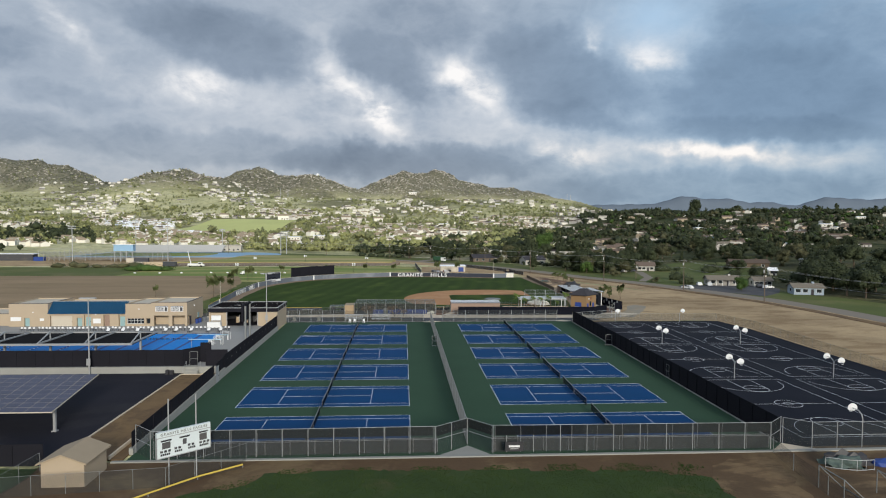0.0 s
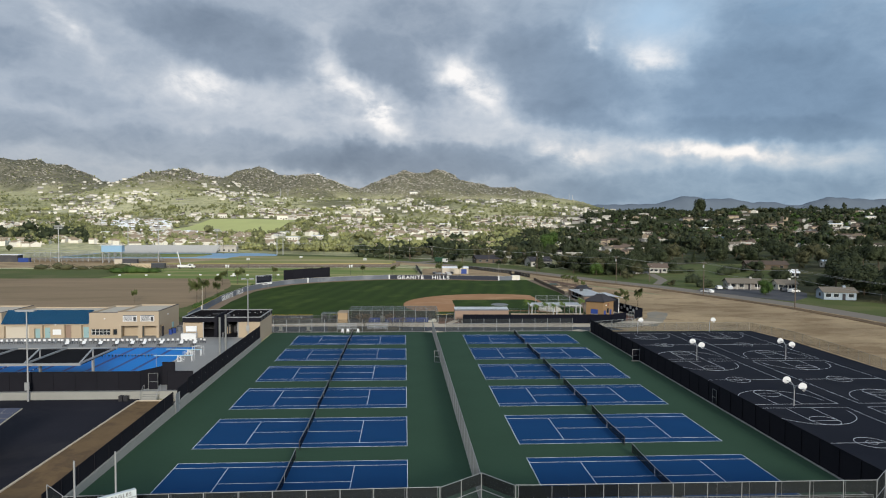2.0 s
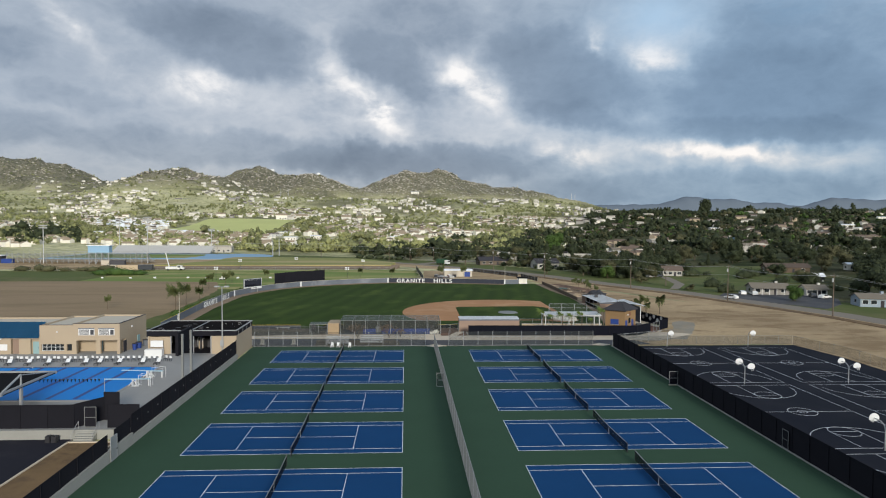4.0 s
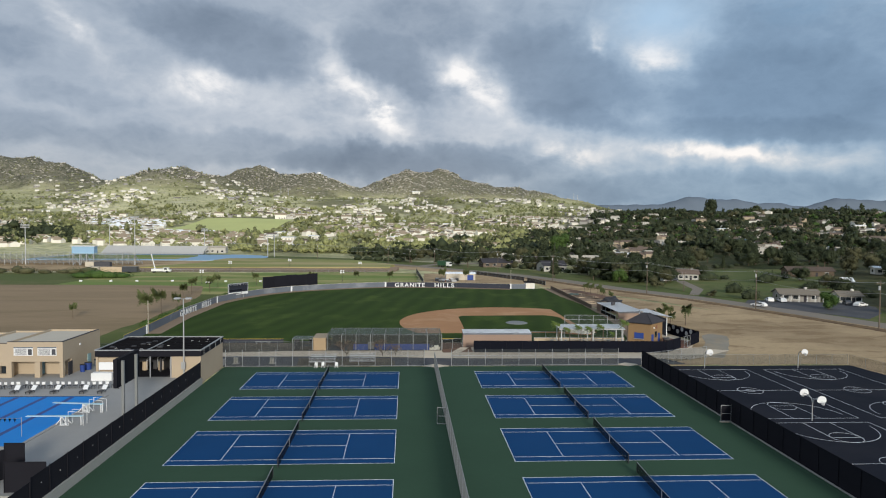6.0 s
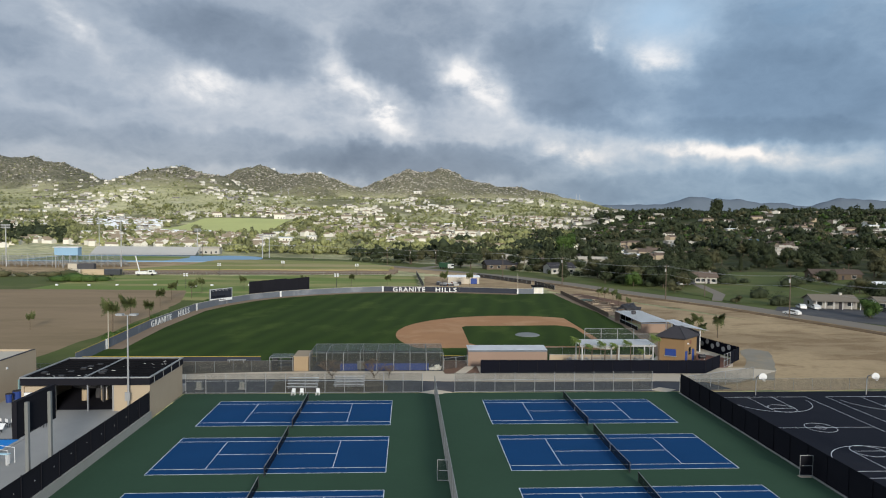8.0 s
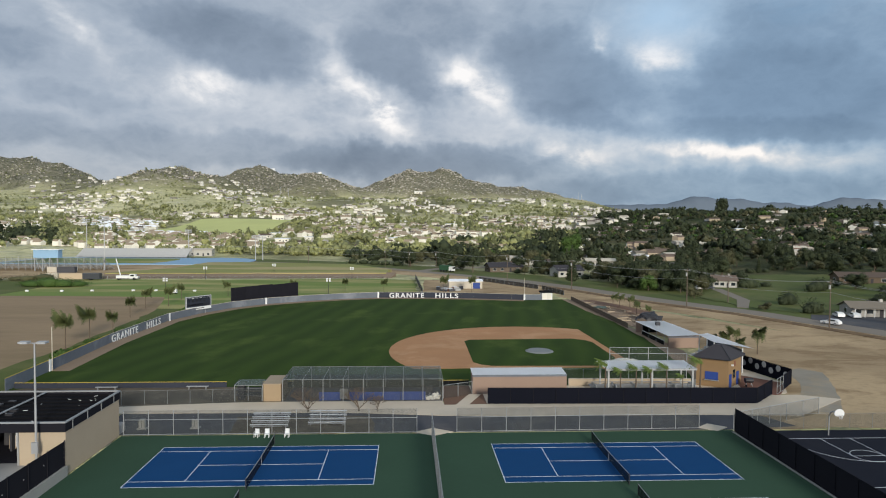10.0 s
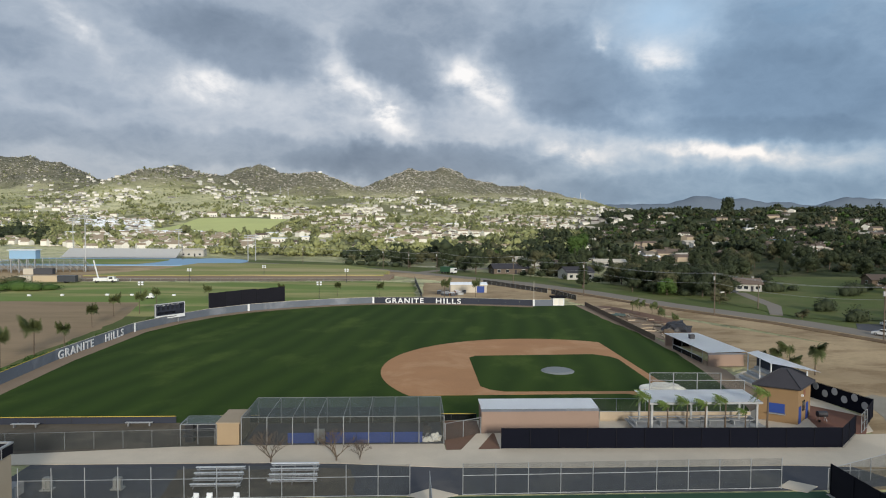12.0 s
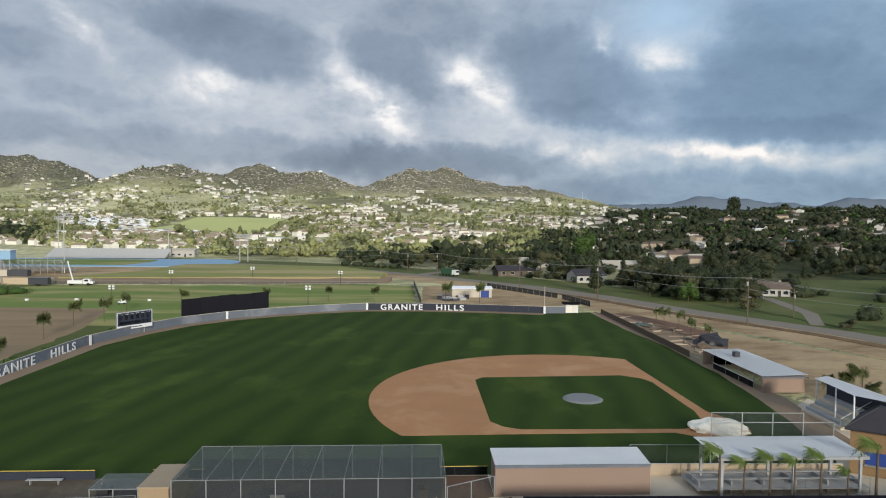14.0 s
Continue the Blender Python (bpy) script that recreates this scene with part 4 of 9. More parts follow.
# ---- tennis courts ----
def tennis_court():
    root = thing("tennis_court", "blue acrylic tennis court with white lines", "tennis court", "tennis courts", at=(0, 0, 0))
    L, W, s, c = 23.77, 10.97, 8.23, 6.40
    part("playing_surface", boxes((0, L, 0, W, -0.02, 0.006)), "court_blue", root)
    t, z0, z1 = 0.058, 0.004, 0.012
    lines = [(0, L, 0, t), (0, L, W - t, W), (0, t, 0, W), (L - t, L, 0, W), (0, L, 1.37 - t / 2, 1.37 + t / 2), (0, L, 9.6 - t / 2, 9.6 + t / 2)]
    lines += [(L / 2 - c - t / 2, L / 2 - c + t / 2, 1.37, 9.6), (L / 2 + c - t / 2, L / 2 + c + t / 2, 1.37, 9.6), (L / 2 - c, L / 2 + c, W / 2 - t / 2, W / 2 + t / 2)]
    for k, (x0, x1, y0, y1) in enumerate(lines):
        part("court_line", boxes((x0, x1, y0, y1, z0, z1 + 0.0005 * (k % 3))), "line", root)
    return root


def tennis_net():
    root = thing("tennis_net", "dark tennis net with a white headband between green posts", "tennis net", "tennis nets")
    n, w = 16, 12.8
    bm = bmesh.new()
    rows = []
    for k in range(n + 1):
        y = -w / 2 + w * k / n
        top = 0.914 + 0.156 * abs(2 * y / w) ** 1.4
        rows.append([bm.verts.new(p) for p in ((-0.01, y, 0.03), (0.01, y, 0.03), (0.01, y, top - 0.05), (-0.01, y, top - 0.05))])
    for p, q in zip(rows, rows[1:]):
        for i in range(4):
            bm.faces.new((p[i], p[(i + 1) % 4], q[(i + 1) % 4], q[i]))
    part("netting", bm, "net", root)
    bm = bmesh.new()
    rings = []
    for k in range(n + 1):
        y = -w / 2 + w * k / n
        rings.append([bm.verts.new((0.03 * math.cos(a), y, 0.89 + 0.156 * abs(2 * y / w) ** 1.4 + 0.03 * math.sin(a))) for a in (0, 1.05, 2.1, 3.14, 4.19, 5.24)])
    for p, q in zip(rings, rings[1:]):
        for i in range(6):
            bm.faces.new((p[i], p[(i + 1) % 6], q[(i + 1) % 6], q[i]))
    part("headband", bm, "steel", root)
    for y in (-w / 2, w / 2):
        part("net_post", tube(bmesh.new(), (0, y, 0), (0, y, 1.09), 0.05), "dark_steel", root)
    part("centre_strap", boxes((-0.014, 0.014, -0.03, 0.03, 0.0, 0.9)), "white", root)
    return root


court, net0 = tennis_court(), tennis_net()
for bank in (0, 1):
    for k in range(6):
        x, y = (-23.77, 12.71)[bank], 15.24 * k
        if bank == k == 0:
            court.location, net0.location = (x, y, 0), (x + 11.885, y + 5.485, 0.012)
        else:
            copy_thing(court, pose(x, y, 0))
            copy_thing(net0, pose(x + 11.885, y + 5.485, 0.012))

# fences round and between the courts
G = "galvanised chain link fence of the tennis courts"
fence(G, (-27.6, -4.15), (2.6, -3.7), 0.12, 3.0, bay=2.75, fill="chain", rails=(1.0,))
fence(G, (9.0, -3.6), (10.5, -3.65), 0.12, 3.0, fill="chain", rails=(1.0,))
fence(G, (10.5, -3.65), (40.42, -4.0), 0.12, 3.0, bay=2.99, fill="chain", rails=(1.0,))
fence("galvanised chain link fence turning in to a gate", (2.6, -3.7), (6.45, -0.7), 0.02, 3.05, fill="chain", rails=(1.0, 0.52))
fence("galvanised chain link fence turning in to a gate", (6.45, -0.7), (9.0, -3.6), 0.02, 3.05, fill="chain", rails=(1.0, 0.52))
fence("galvanised chain link fence cutting the corner", (-30.0, -1.9), (-27.6, -4.15), 0.1, 3.1, fill="chain", rails=(1.0, 0.5))
fence("galvanised chain link fence cutting the corner", (40.42, -4.0), (42.9, -1.8), 0.1, 3.0, fill="chain", rails=(1.0, 0.5))
for x0, x1 in ((-27.4, 2.4), (9.2, 40.6)):
    fence("dark mesh windscreen hung on the court fence", (x0, -3.85 if x0 < 0 else -3.72), (x1, -3.45 if x0 < 0 else -3.78), 0.14, 2.95, bay=2.8, fill="chain_dark", post_r=0.02, rails=(), lift=1.88)
for a, b in (((2.7, -3.5), (6.4, -0.55)), ((6.5, -0.55), (8.9, -3.4))):
    fence("dark mesh windscreen hung beside the gate", a, b, 0.05, 2.95, fill="chain_dark", post_r=0.02, rails=(), lift=1.88)
banner = thing("fence_banner", "small black banner with a pale emblem on the fence", "banner", at=(10.2, -4.62, 0))
part("cloth", boxes((0, 2.0, -0.02, 0.0, 0.55, 1.6)), "dark_steel", banner)
part("emblem", boxes((0.4, 1.6, -0.035, -0.02, 0.98, 1.2)), "white", banner)
part("emblem_bar", boxes((0.55, 1.45, -0.035, -0.02, 0.78, 0.86)), "alu", banner)
slab("gate_apron", [(2.7, -4.25), (6.45, -1.1), (8.9, -4.25)], -0.2, 0.02, "wall_conc", "grey concrete wedge in front of the gate", "pavement")
fence("low chain link fence in front of the courts", (-26.6, -3.2), (2.9, -2.9), 0.02, 1.55, bay=2.75, fill="grey_mesh", post_r=0.035, rails=(1.0, 0.9))
fence("low chain link fence in front of the courts", (9.0, -2.9), (40.6, -3.35), 0.02, 1.55, bay=2.99, fill="grey_mesh", post_r=0.035, rails=(1.0, 0.9))
fence("chain link fence with black windscreen on a low wall", (-30.42, -1.9), (-30.42, 28.6), 0.66, 1.75, fill="screen", z_end=1.20, rails=(1.0,))
fence("chain link fence with black windscreen on a low wall", (-30.42, 30.2), (-30.42, 34.3), 1.23, 1.75, fill="screen", z_end=1.30, rails=(1.0,))
west_screen = fence("tall black windscreen fence on a low wall", (-30.42, 34.4), (-30.42, 79.3), 0.9, 2.45, fill="screen", z_end=1.0, rails=(1.0,), post_over=0.12)
east_screen = fence("tall black windscreen fence beside the basketball courts", (42.95, 90.6), (42.95, -1.7), 0.0, 2.85, fill="screen", rails=(1.0,))
fence("bare galvanised chain link fence behind the courts", (-30.0, 91.4), (4.3, 91.4), 0.02, 2.95, fill="chain", rails=(0.62, 0.03), bay=2.9)
fence("bare galvanised chain link fence behind the courts", (9.1, 91.4), (39.1, 91.9), 0.02, 2.95, fill="chain", rails=(0.62, 0.03), bay=2.9)
fence("chain link fence dividing the two banks of courts", (6.45, -0.6), (6.05, 90.2), 0.0, 2.75, fill="wire", rails=(1.0, 0.03))
fence("chain link fence at the corner of the drive", (43.0, 91.0), (58.0, 97.5), 0.02, 2.2, fill="chain", rails=(1.0,))
fence("low chain link fence along the dirt lot", (43.2, 91.3), (81.5, 91.4), 0.02, 1.9, fill="chain", rails=(1.0,), post_r=0.024, post_mat="dull_steel")
fence("low chain link fence along the dirt lot", (81.6, 91.2), (84.4, 78.0), 0.02, 1.9, fill="chain", rails=(1.0,), post_r=0.024, post_mat="dull_steel")
fence("low chain link fence along the dirt lot", (84.4, 78.0), (81.0, -3.0), 0.02, 1.9, fill="chain", rails=(1.0,), post_r=0.024, post_mat="dull_steel")
fence("tall chain link fence in front of the basketball courts", (43.1, -1.9), (45.4, -3.8), 0.02, 3.0, fill="chain", rails=(1.0,))
fence("tall chain link fence in front of the basketball courts", (45.4, -3.8), (80.8, -3.9), 0.02, 3.0, fill="chain", rails=(1.0, 0.5))


tie = bpy.data.meshes.new("tie")
bm = boxes((-0.03, 0.03, -0.02, 0.02, -0.045, 0.045))
bm.to_mesh(tie), bm.free()
tie.materials.append(M["alu"])
for run, length, up, dy in ((west_screen, 44.9, 1.5, -0.08), (east_screen, 92.3, 2.2, 0.12)):
    for k in range(int(length / 3.05)):
        child("tie", tie, run, 1.5 + 3.05 * k, dy, up + 0.1 * math.sin(5 * k))


def gate(label, x, y, rz, h=2.1, w=1.1, fill="chain", z=0.0, frame_mat="steel"):
    root = thing("gate", label, "gate", at=(x, y, z), rz=rz)
    part("gate_frame", tubes(0.035, ((0, 0, 0.05), (0, 0, h)), ((w, 0, 0.05), (w, 0, h)), ((0, 0, h), (w, 0, h)), ((0, 0, 0.08), (w, 0, 0.08)), ((0, 0, h * 0.5), (w, 0, h * 0.5)), seg=6), frame_mat, root)
    part("gate_panel", boxes((0.03, w - 0.03, -0.006, 0.006, 0.08, h)), fill, root)
    part("latch", boxes((w - 0.16, w - 0.02, -0.05, 0.05, 1.0, 1.12)), "dark_steel", root)
    return root


gate("grey sheet metal gate in the court fence", -30.12, 28.65, math.pi / 2, h=2.6, w=1.5, fill="steel")
gate("steel framed gate in the black fence", 42.80, 30.6, -math.pi / 2, fill="screen", frame_mat="dull_steel")
gate("steel framed gate standing open from the black fence", 42.80, 58.7, math.pi * 0.99, w=1.3, fill="screen", frame_mat="steel")
slab("mow_strip", rect(42.55, 42.88, -1.7, 90.6), -0.2, 0.012, "wall_conc", "thin grey concrete strip under the black fence", "kerb")
slab("gate_sill", rect(41.35, 42.5, 58.3, 58.9), -0.2, 0.03, "concrete", "pale concrete sill of the open gate", "pavement")
gate("chain link gate standing open by the dividing fence", 6.15, 58.5, math.pi * 0.96, w=1.1)

# ---- basketball ----
def basketball_court():
    """Lines of one court, 15.2 m wide between side lines, 29.9 m from end to end."""
    root = thing("basketball_court", "white painted basketball court lines on black asphalt", "basketball court", "basketball courts", at=(0, 0, 0.01))
    W, L, t, z0, z1 = 7.0, 14.1, 0.07, 0.0, 0.008
    for s in (-1, 1):
        part("side_line", boxes((s * (W - t / 2) - t / 2, s * (W - t / 2) + t / 2, -L, L, z0, z1)), "court_line", root)
        part("end_line", boxes((-W, W, s * (L - t / 2) - t / 2, s * (L - t / 2) + t / 2, z0, z1 + 0.001)), "court_line", root)
    part("half_line", boxes((-W, W, -t / 2, t / 2, z0, z1 + 0.001)), "court_line", root)
    part("centre_circle", ring(ring(bmesh.new(), 0, 0, 1.8, t, z0, z1 + 0.002), 0, 0, 0.6, t, z0, z1 + 0.002), "court_line", root)
    for s in (-1, 1):
        bm = boxes((-1.85, -1.85 + t, min(s * L, s * 8.3), max(s * L, s * 8.3), z0, z1 + 0.002), (1.85 - t, 1.85, min(s * L, s * 8.3), max(s * L, s * 8.3), z0, z1 + 0.002))
        box(bm, -1.85, 1.85, s * 8.3 - t / 2, s * 8.3 + t / 2, z0, z1 + 0.001)
        part("key", ring(bm, 0, s * 8.3, 1.8, t, z0, z1 + 0.003), "court_line", root)
        bm = ring(bmesh.new(), 0, s * 12.5, 5.9, t, z0, z1 + 0.003, math.pi if s > 0 else 0, math.tau if s > 0 else math.pi, 60)
        part("three_point_line", bm, "court_line", root)
    return root


def hoop(double):
    root = thing("basketball_hoop", "white fan backboards on one bent steel pole" if double else "white fan backboard on a bent steel pole", "basketball hoop", "basketball hoops")
    for s in ((-1, 1) if double else (1,)):
        bm = bmesh.new()
        pts = [(0, 0, 0), (0, s * 0.02, 2.35), (0, s * 0.25, 2.85), (0, s * 0.75, 3.12), (0, s * 1.75, 3.15)]
        for a, b in zip(pts if s > 0 or not double else pts[1:], pts[1:] if s > 0 or not double else pts[2:]):
            tube(bm, a, b, 0.07)
        part("pole", bm, "steel", root)
        bm = bmesh.new()
        out = [(0.60 * math.cos(a), 0.20 + 0.56 * math.sin(a)) for a in [k * math.pi / 12 for k in range(13)]] + [(-0.57, 0.0), (-0.3, -0.12), (0.3, -0.12), (0.57, 0.0)]
        f = [[bm.verts.new((x, s * (1.78 + d), 2.95 + z)) for x, z in out] for d in (0, 0.06)]
        bm.faces.new(f[0]), bm.faces.new(f[1][::-1])
        for k in range(len(out)):
            bm.faces.new((f[0][k], f[0][(k + 1) % len(out)], f[1][(k + 1) % len(out)], f[1][k]))
        bmesh.ops.recalc_face_normals(bm, faces=bm.faces)
        part("backboard", bm, "white", root)
        bm = bmesh.new()
        rr = [(0.23 * math.cos(k * math.tau / 14), s * 2.1 + 0.23 * math.sin(k * math.tau / 14), 3.02) for k in range(14)]
        for k in range(14):
            tube(bm, rr[k], rr[(k + 1) % 14], 0.012, seg=5)
        part("rim", bm, "steel", root)
        bm = bmesh.new()
        for k in range(14):
            a, b = rr[k], (0.13 * math.cos((k + 1) * math.tau / 14), s * 2.1 + 0.13 * math.sin((k + 1) * math.tau / 14), 2.6)
            tube(bm, a, b, 0.01, seg=4)
        part("hoop_net", bm, "white", root)
    return root


bc = basketball_court()
two, one = hoop(True), hoop(False)
first = [True, True]
for cx in (53.6, 70.6):
    for k in range(3):
        m = pose(cx, 13.95 + 29.9 * k, 0.01)
        if first[0]:
            bc.matrix_basis = m
            first[0] = False
        else:
            copy_thing(bc, m)
    for y in (28.9, 58.7):
        m = pose(cx, y, 0.01)
        if first[1]:
            two.matrix_basis = m
            first[1] = False
        else:
            copy_thing(two, m)
one.matrix_basis = pose(53.6, 88.9, 0.01, 0, 0, 180)
copy_thing(one, pose(70.6, 88.9, 0.01, 0, 0, 180))
copy_thing(one, pose(53.6, -0.8, 0.01))
copy_thing(one, pose(70.6, -0.8, 0.01))


# ---- baseball field ----
FZ = -0.25
FIELD = [(-54.0, 113.7), (12.7, 113.8), (13.0, 113.6), (27.5, 113.5), (47.4, 113.0), (50.0, 118), (53, 128), (56, 142.5), (56.2, 163), (57, 170), (57.3, 200), (56.5, 228)]
WALL = [(-55.9, 112.0), (-56.6, 124.9), (-58.2, 150), (-57.6, 180), (-53.8, 193.5), (-48.4, 205.0), (-40.6, 214.2), (-30.5, 221.5), (-19.5, 227.5), (-7.1, 231.8), (8, 232.0), (25, 229.5), (41.2, 225.4), (47.0, 225.6)]
slab("ball_field", FIELD + [(47, 226)] + WALL[::-1][1:], -0.6, 0.0, "turf", "mown outfield turf with faint mowing bands", "grass")


def inset(path, d):
    return [p for p in strip(path, d)[1]]


bm = bmesh.new()
inner = inset(WALL[1:-1], 3.2)
vs = [(bm.verts.new((*a, 0.03)), bm.verts.new((*b, 0.03))) for a, b in zip(WALL[1:-1], inner)]
for p, q in zip(vs, vs[1:]):
    bm.faces.new((p[0], p[1], q[1], q[0]))
bmesh.ops.recalc_face_normals(bm, faces=bm.faces)
bmesh.ops.solidify(bm, geom=list(bm.faces), thickness=0.05)
tagged(part("warning_track", bm, "warning"), "brown warning track under the outfield fence", "soil", kind="structure")
slab("warning_track", wander([(49.6, 116.5), (55.0, 121), (58, 140), (57.6, 165), (57.8, 226), (54.2, 228), (54.6, 200), (56.0, 178), (55.4, 155), (54.0, 140), (53.0, 134), (51.3, 125.3)], 4, 0.2, 14), -0.3, 0.025, "warning", "brown dirt along the right foul side", "soil")
CX, CY, CR = 28.6, 141.2, 29.2
arc = [(CX + CR * math.cos(a), CY + CR * math.sin(a)) for a in np.linspace(math.acos((43.6 - CX) / CR), math.pi + math.asin((CY - 125.4) / CR) * 1.0, 48)]
arc = [p for p in arc if p[1] > 125.3]
slab("infield", arc + [(5, 125.3), (18, 125.6), (36, 125.7), (39, 123.6), (43, 123.2), (45.4, 126.0), (45.0, 131), (43.7, 134)], -0.2, 0.035, "clay", "orange clay infield", "soil")
slab("infield_grass", [(14.9, 130.4), (16.2, 128.3), (18.2, 127.2), (37.6, 127.0), (39.6, 127.8), (41.4, 130.6), (42.1, 134), (42.3, 149.5), (41.4, 151.8), (38.8, 153.9), (16.4, 152.8), (15.1, 151.2)], -0.1, 0.055, "turf", "square of mown grass inside the bases", "grass")
bm = bmesh.new()
bmesh.ops.create_cone(bm, cap_ends=True, segments=36, radius1=2.9, radius2=2.3, depth=0.26, matrix=Matrix.Translation((29.0, 140.2, 0.13)))
tagged(part("mound_cover", bm, "dull_steel"), "round grey cover on the pitching mound", "cover")

# outfield wall
wall = thing("outfield_wall", "slate blue outfield fence with a yellow cap", "fence", at=(0, 0, 0))
for a, b in zip(WALL, WALL[1:]):
    d = math.dist(a, b)
    rz = math.atan2(b[1] - a[1], b[0] - a[0])
    n = max(1, round(d / 4.0))
    for k in range(n):
        p = part("wall_panel", boxes((0, d / n - 0.015, -0.04, 0.04, -0.3, 1.85)), "navy_dark" if (-7.2 < a[0] < 41 and a[1] > 225) else "navy", wall)
        p.location, p.rotation_euler = (a[0] + (b[0] - a[0]) * k / n, a[1] + (b[1] - a[1]) * k / n, 0), (0, 0, rz)
    c = part("cap", tubes(0.055, ((0, 0, 1.88), (d, 0, 1.88)), seg=8), "yellow" if a[1] < 140 else "flat_roof", wall)
    c.location, c.rotation_euler = (*a, 0), (0, 0, rz)
for x, y, rz in ((-56.7, 124.9, 1.5), (-57.2, 180.0, 1.4), (-40.4, 213.9, 0.6), (-7.1, 231.5, 0.2), (41.2, 225.1, 0.0)):
    o = part("distance_marker", boxes((-0.28, 0.28, -0.13, -0.02, -0.1, 2.0)), "white", wall)
    o.location, o.rotation_euler = (x + (0.2 if y < 200 else 0), y - (0.1 if y > 200 else 0), 0), (0, 0, rz + (math.pi if y < 200 and False else 0))
letters("GRANITE", 1.75, "white", wall, (2.45, 231.83, -0.02), (90, 0, 0), 0.04, 0.03, fit=(11.7, 1.62))
letters("HILLS", 1.75, "white", wall, (15.9, 230.68, -0.02), (90, 0, -8.4), 0.04, 0.03, fit=(7.7, 1.62))
letters("GRANITE", 1.75, "white", wall, (-57.9, 156.9, -0.02), (90, 0, 88.9), 0.04, 0.03, fit=(12.3, 1.6))
letters("HILLS", 1.75, "white", wall, (-57.6, 171.6, -0.02), (90, 0, 88.9), 0.04, 0.03, fit=(8.0, 1.6))

for x, y in ((41.25, 225.25), (-56.3, 125.3)):
    fp = thing("foul_pole", "pale steel foul pole at the outfield corner", "pole", "foul poles", at=(x, y, 0))
    part("pole", tube(bmesh.new(), (0, 0, -0.2), (0, 0, 7.4), 0.07), "flat_roof", fp)

eye = thing("batters_eye", "tall black slatted screen behind the outfield fence", "screen", at=(-48.9, 206.7, 0), rz=math.atan2(222.8 - 205.2, -31.2 + 47.6))
n, Ltot = 5, math.dist((-47.6, 205.2), (-31.2, 222.8))
for k in range(n):
    w0, w1 = Ltot * k / n, Ltot * (k + 1) / n
    part("screen_panel", boxes((w0 + 0.03, w1 - 0.03, -0.05, 0.05, 0.6, 5.75 + 0.08 * ((k * 7) % 3))), "screen", eye)
for k in range(n + 1):
    part("post", tube(bmesh.new(), (Ltot * k / n, 0.15, -0.2), (Ltot * k / n, 0.15, 5.9), 0.09), "dark_steel", eye)


def scoreboard(label, p0, p1, z0, z1, face, cells, posts, text=None, top=None, post_top=0.0):
    d, rz = math.dist(p0, p1), math.atan2(p1[1] - p0[1], p1[0] - p0[0])
    root = thing("scoreboard", label, "scoreboard", at=(p0[0], p0[1], 0), rz=rz)
    part("board", boxes((0, d, 0, 0.3, z0, z1)), face, root)
    bm = boxes((-0.05, d + 0.05, -0.03, 0.32, z1, z1 + 0.08), (-0.05, d + 0.05, -0.03, 0.32, z0 - 0.08, z0), (-0.06, 0, -0.03, 0.32, z0, z1), (d, d + 0.06, -0.03, 0.32, z0, z1))
    part("frame", bm, "steel", root)
    for u0, u1, v0, v1, m in cells:
        part("display", boxes((u0 * d, u1 * d, -0.04, 0.02, z0 + v0 * (z1 - z0), z0 + v1 * (z1 - z0))), m, root)
    for u in posts:
        part("post", tube(bmesh.new(), (u * d, 0.42, -0.2), (u * d, 0.42, max(z1, post_top)), 0.11 if not post_top else 0.07), "steel", root)
    if text:
        letters(text, top[1], top[2], root, (d / 2, -0.06, z0 + top[0] * (z1 - z0)), (90, 0, 0), 0.02, 0.01)
    return root


cells = [(0.02, 0.98, 0.22, 0.97, "navy_dark")] + [(0.06 + 0.155 * k, 0.15 + 0.155 * k, 0.56, 0.84, "dark_steel") for k in range(6)] + [(0.06 + 0.155 * k, 0.16 + 0.155 * k, 0.86, 0.91, "white") for k in range(6)]
cells += [(0.06, 0.66, 0.30, 0.46, "screen"), (0.70, 0.78, 0.28, 0.48, "dark_steel"), (0.82, 0.92, 0.28, 0.48, "dark_steel"), (0.30, 0.70, 0.07, 0.12, "drive")]
scoreboard("slate and white baseball scoreboard behind the outfield fence", (-56.0, 189.1), (-51.5, 195.9), 1.3, 4.9, "white", cells, (0.2, 0.8))


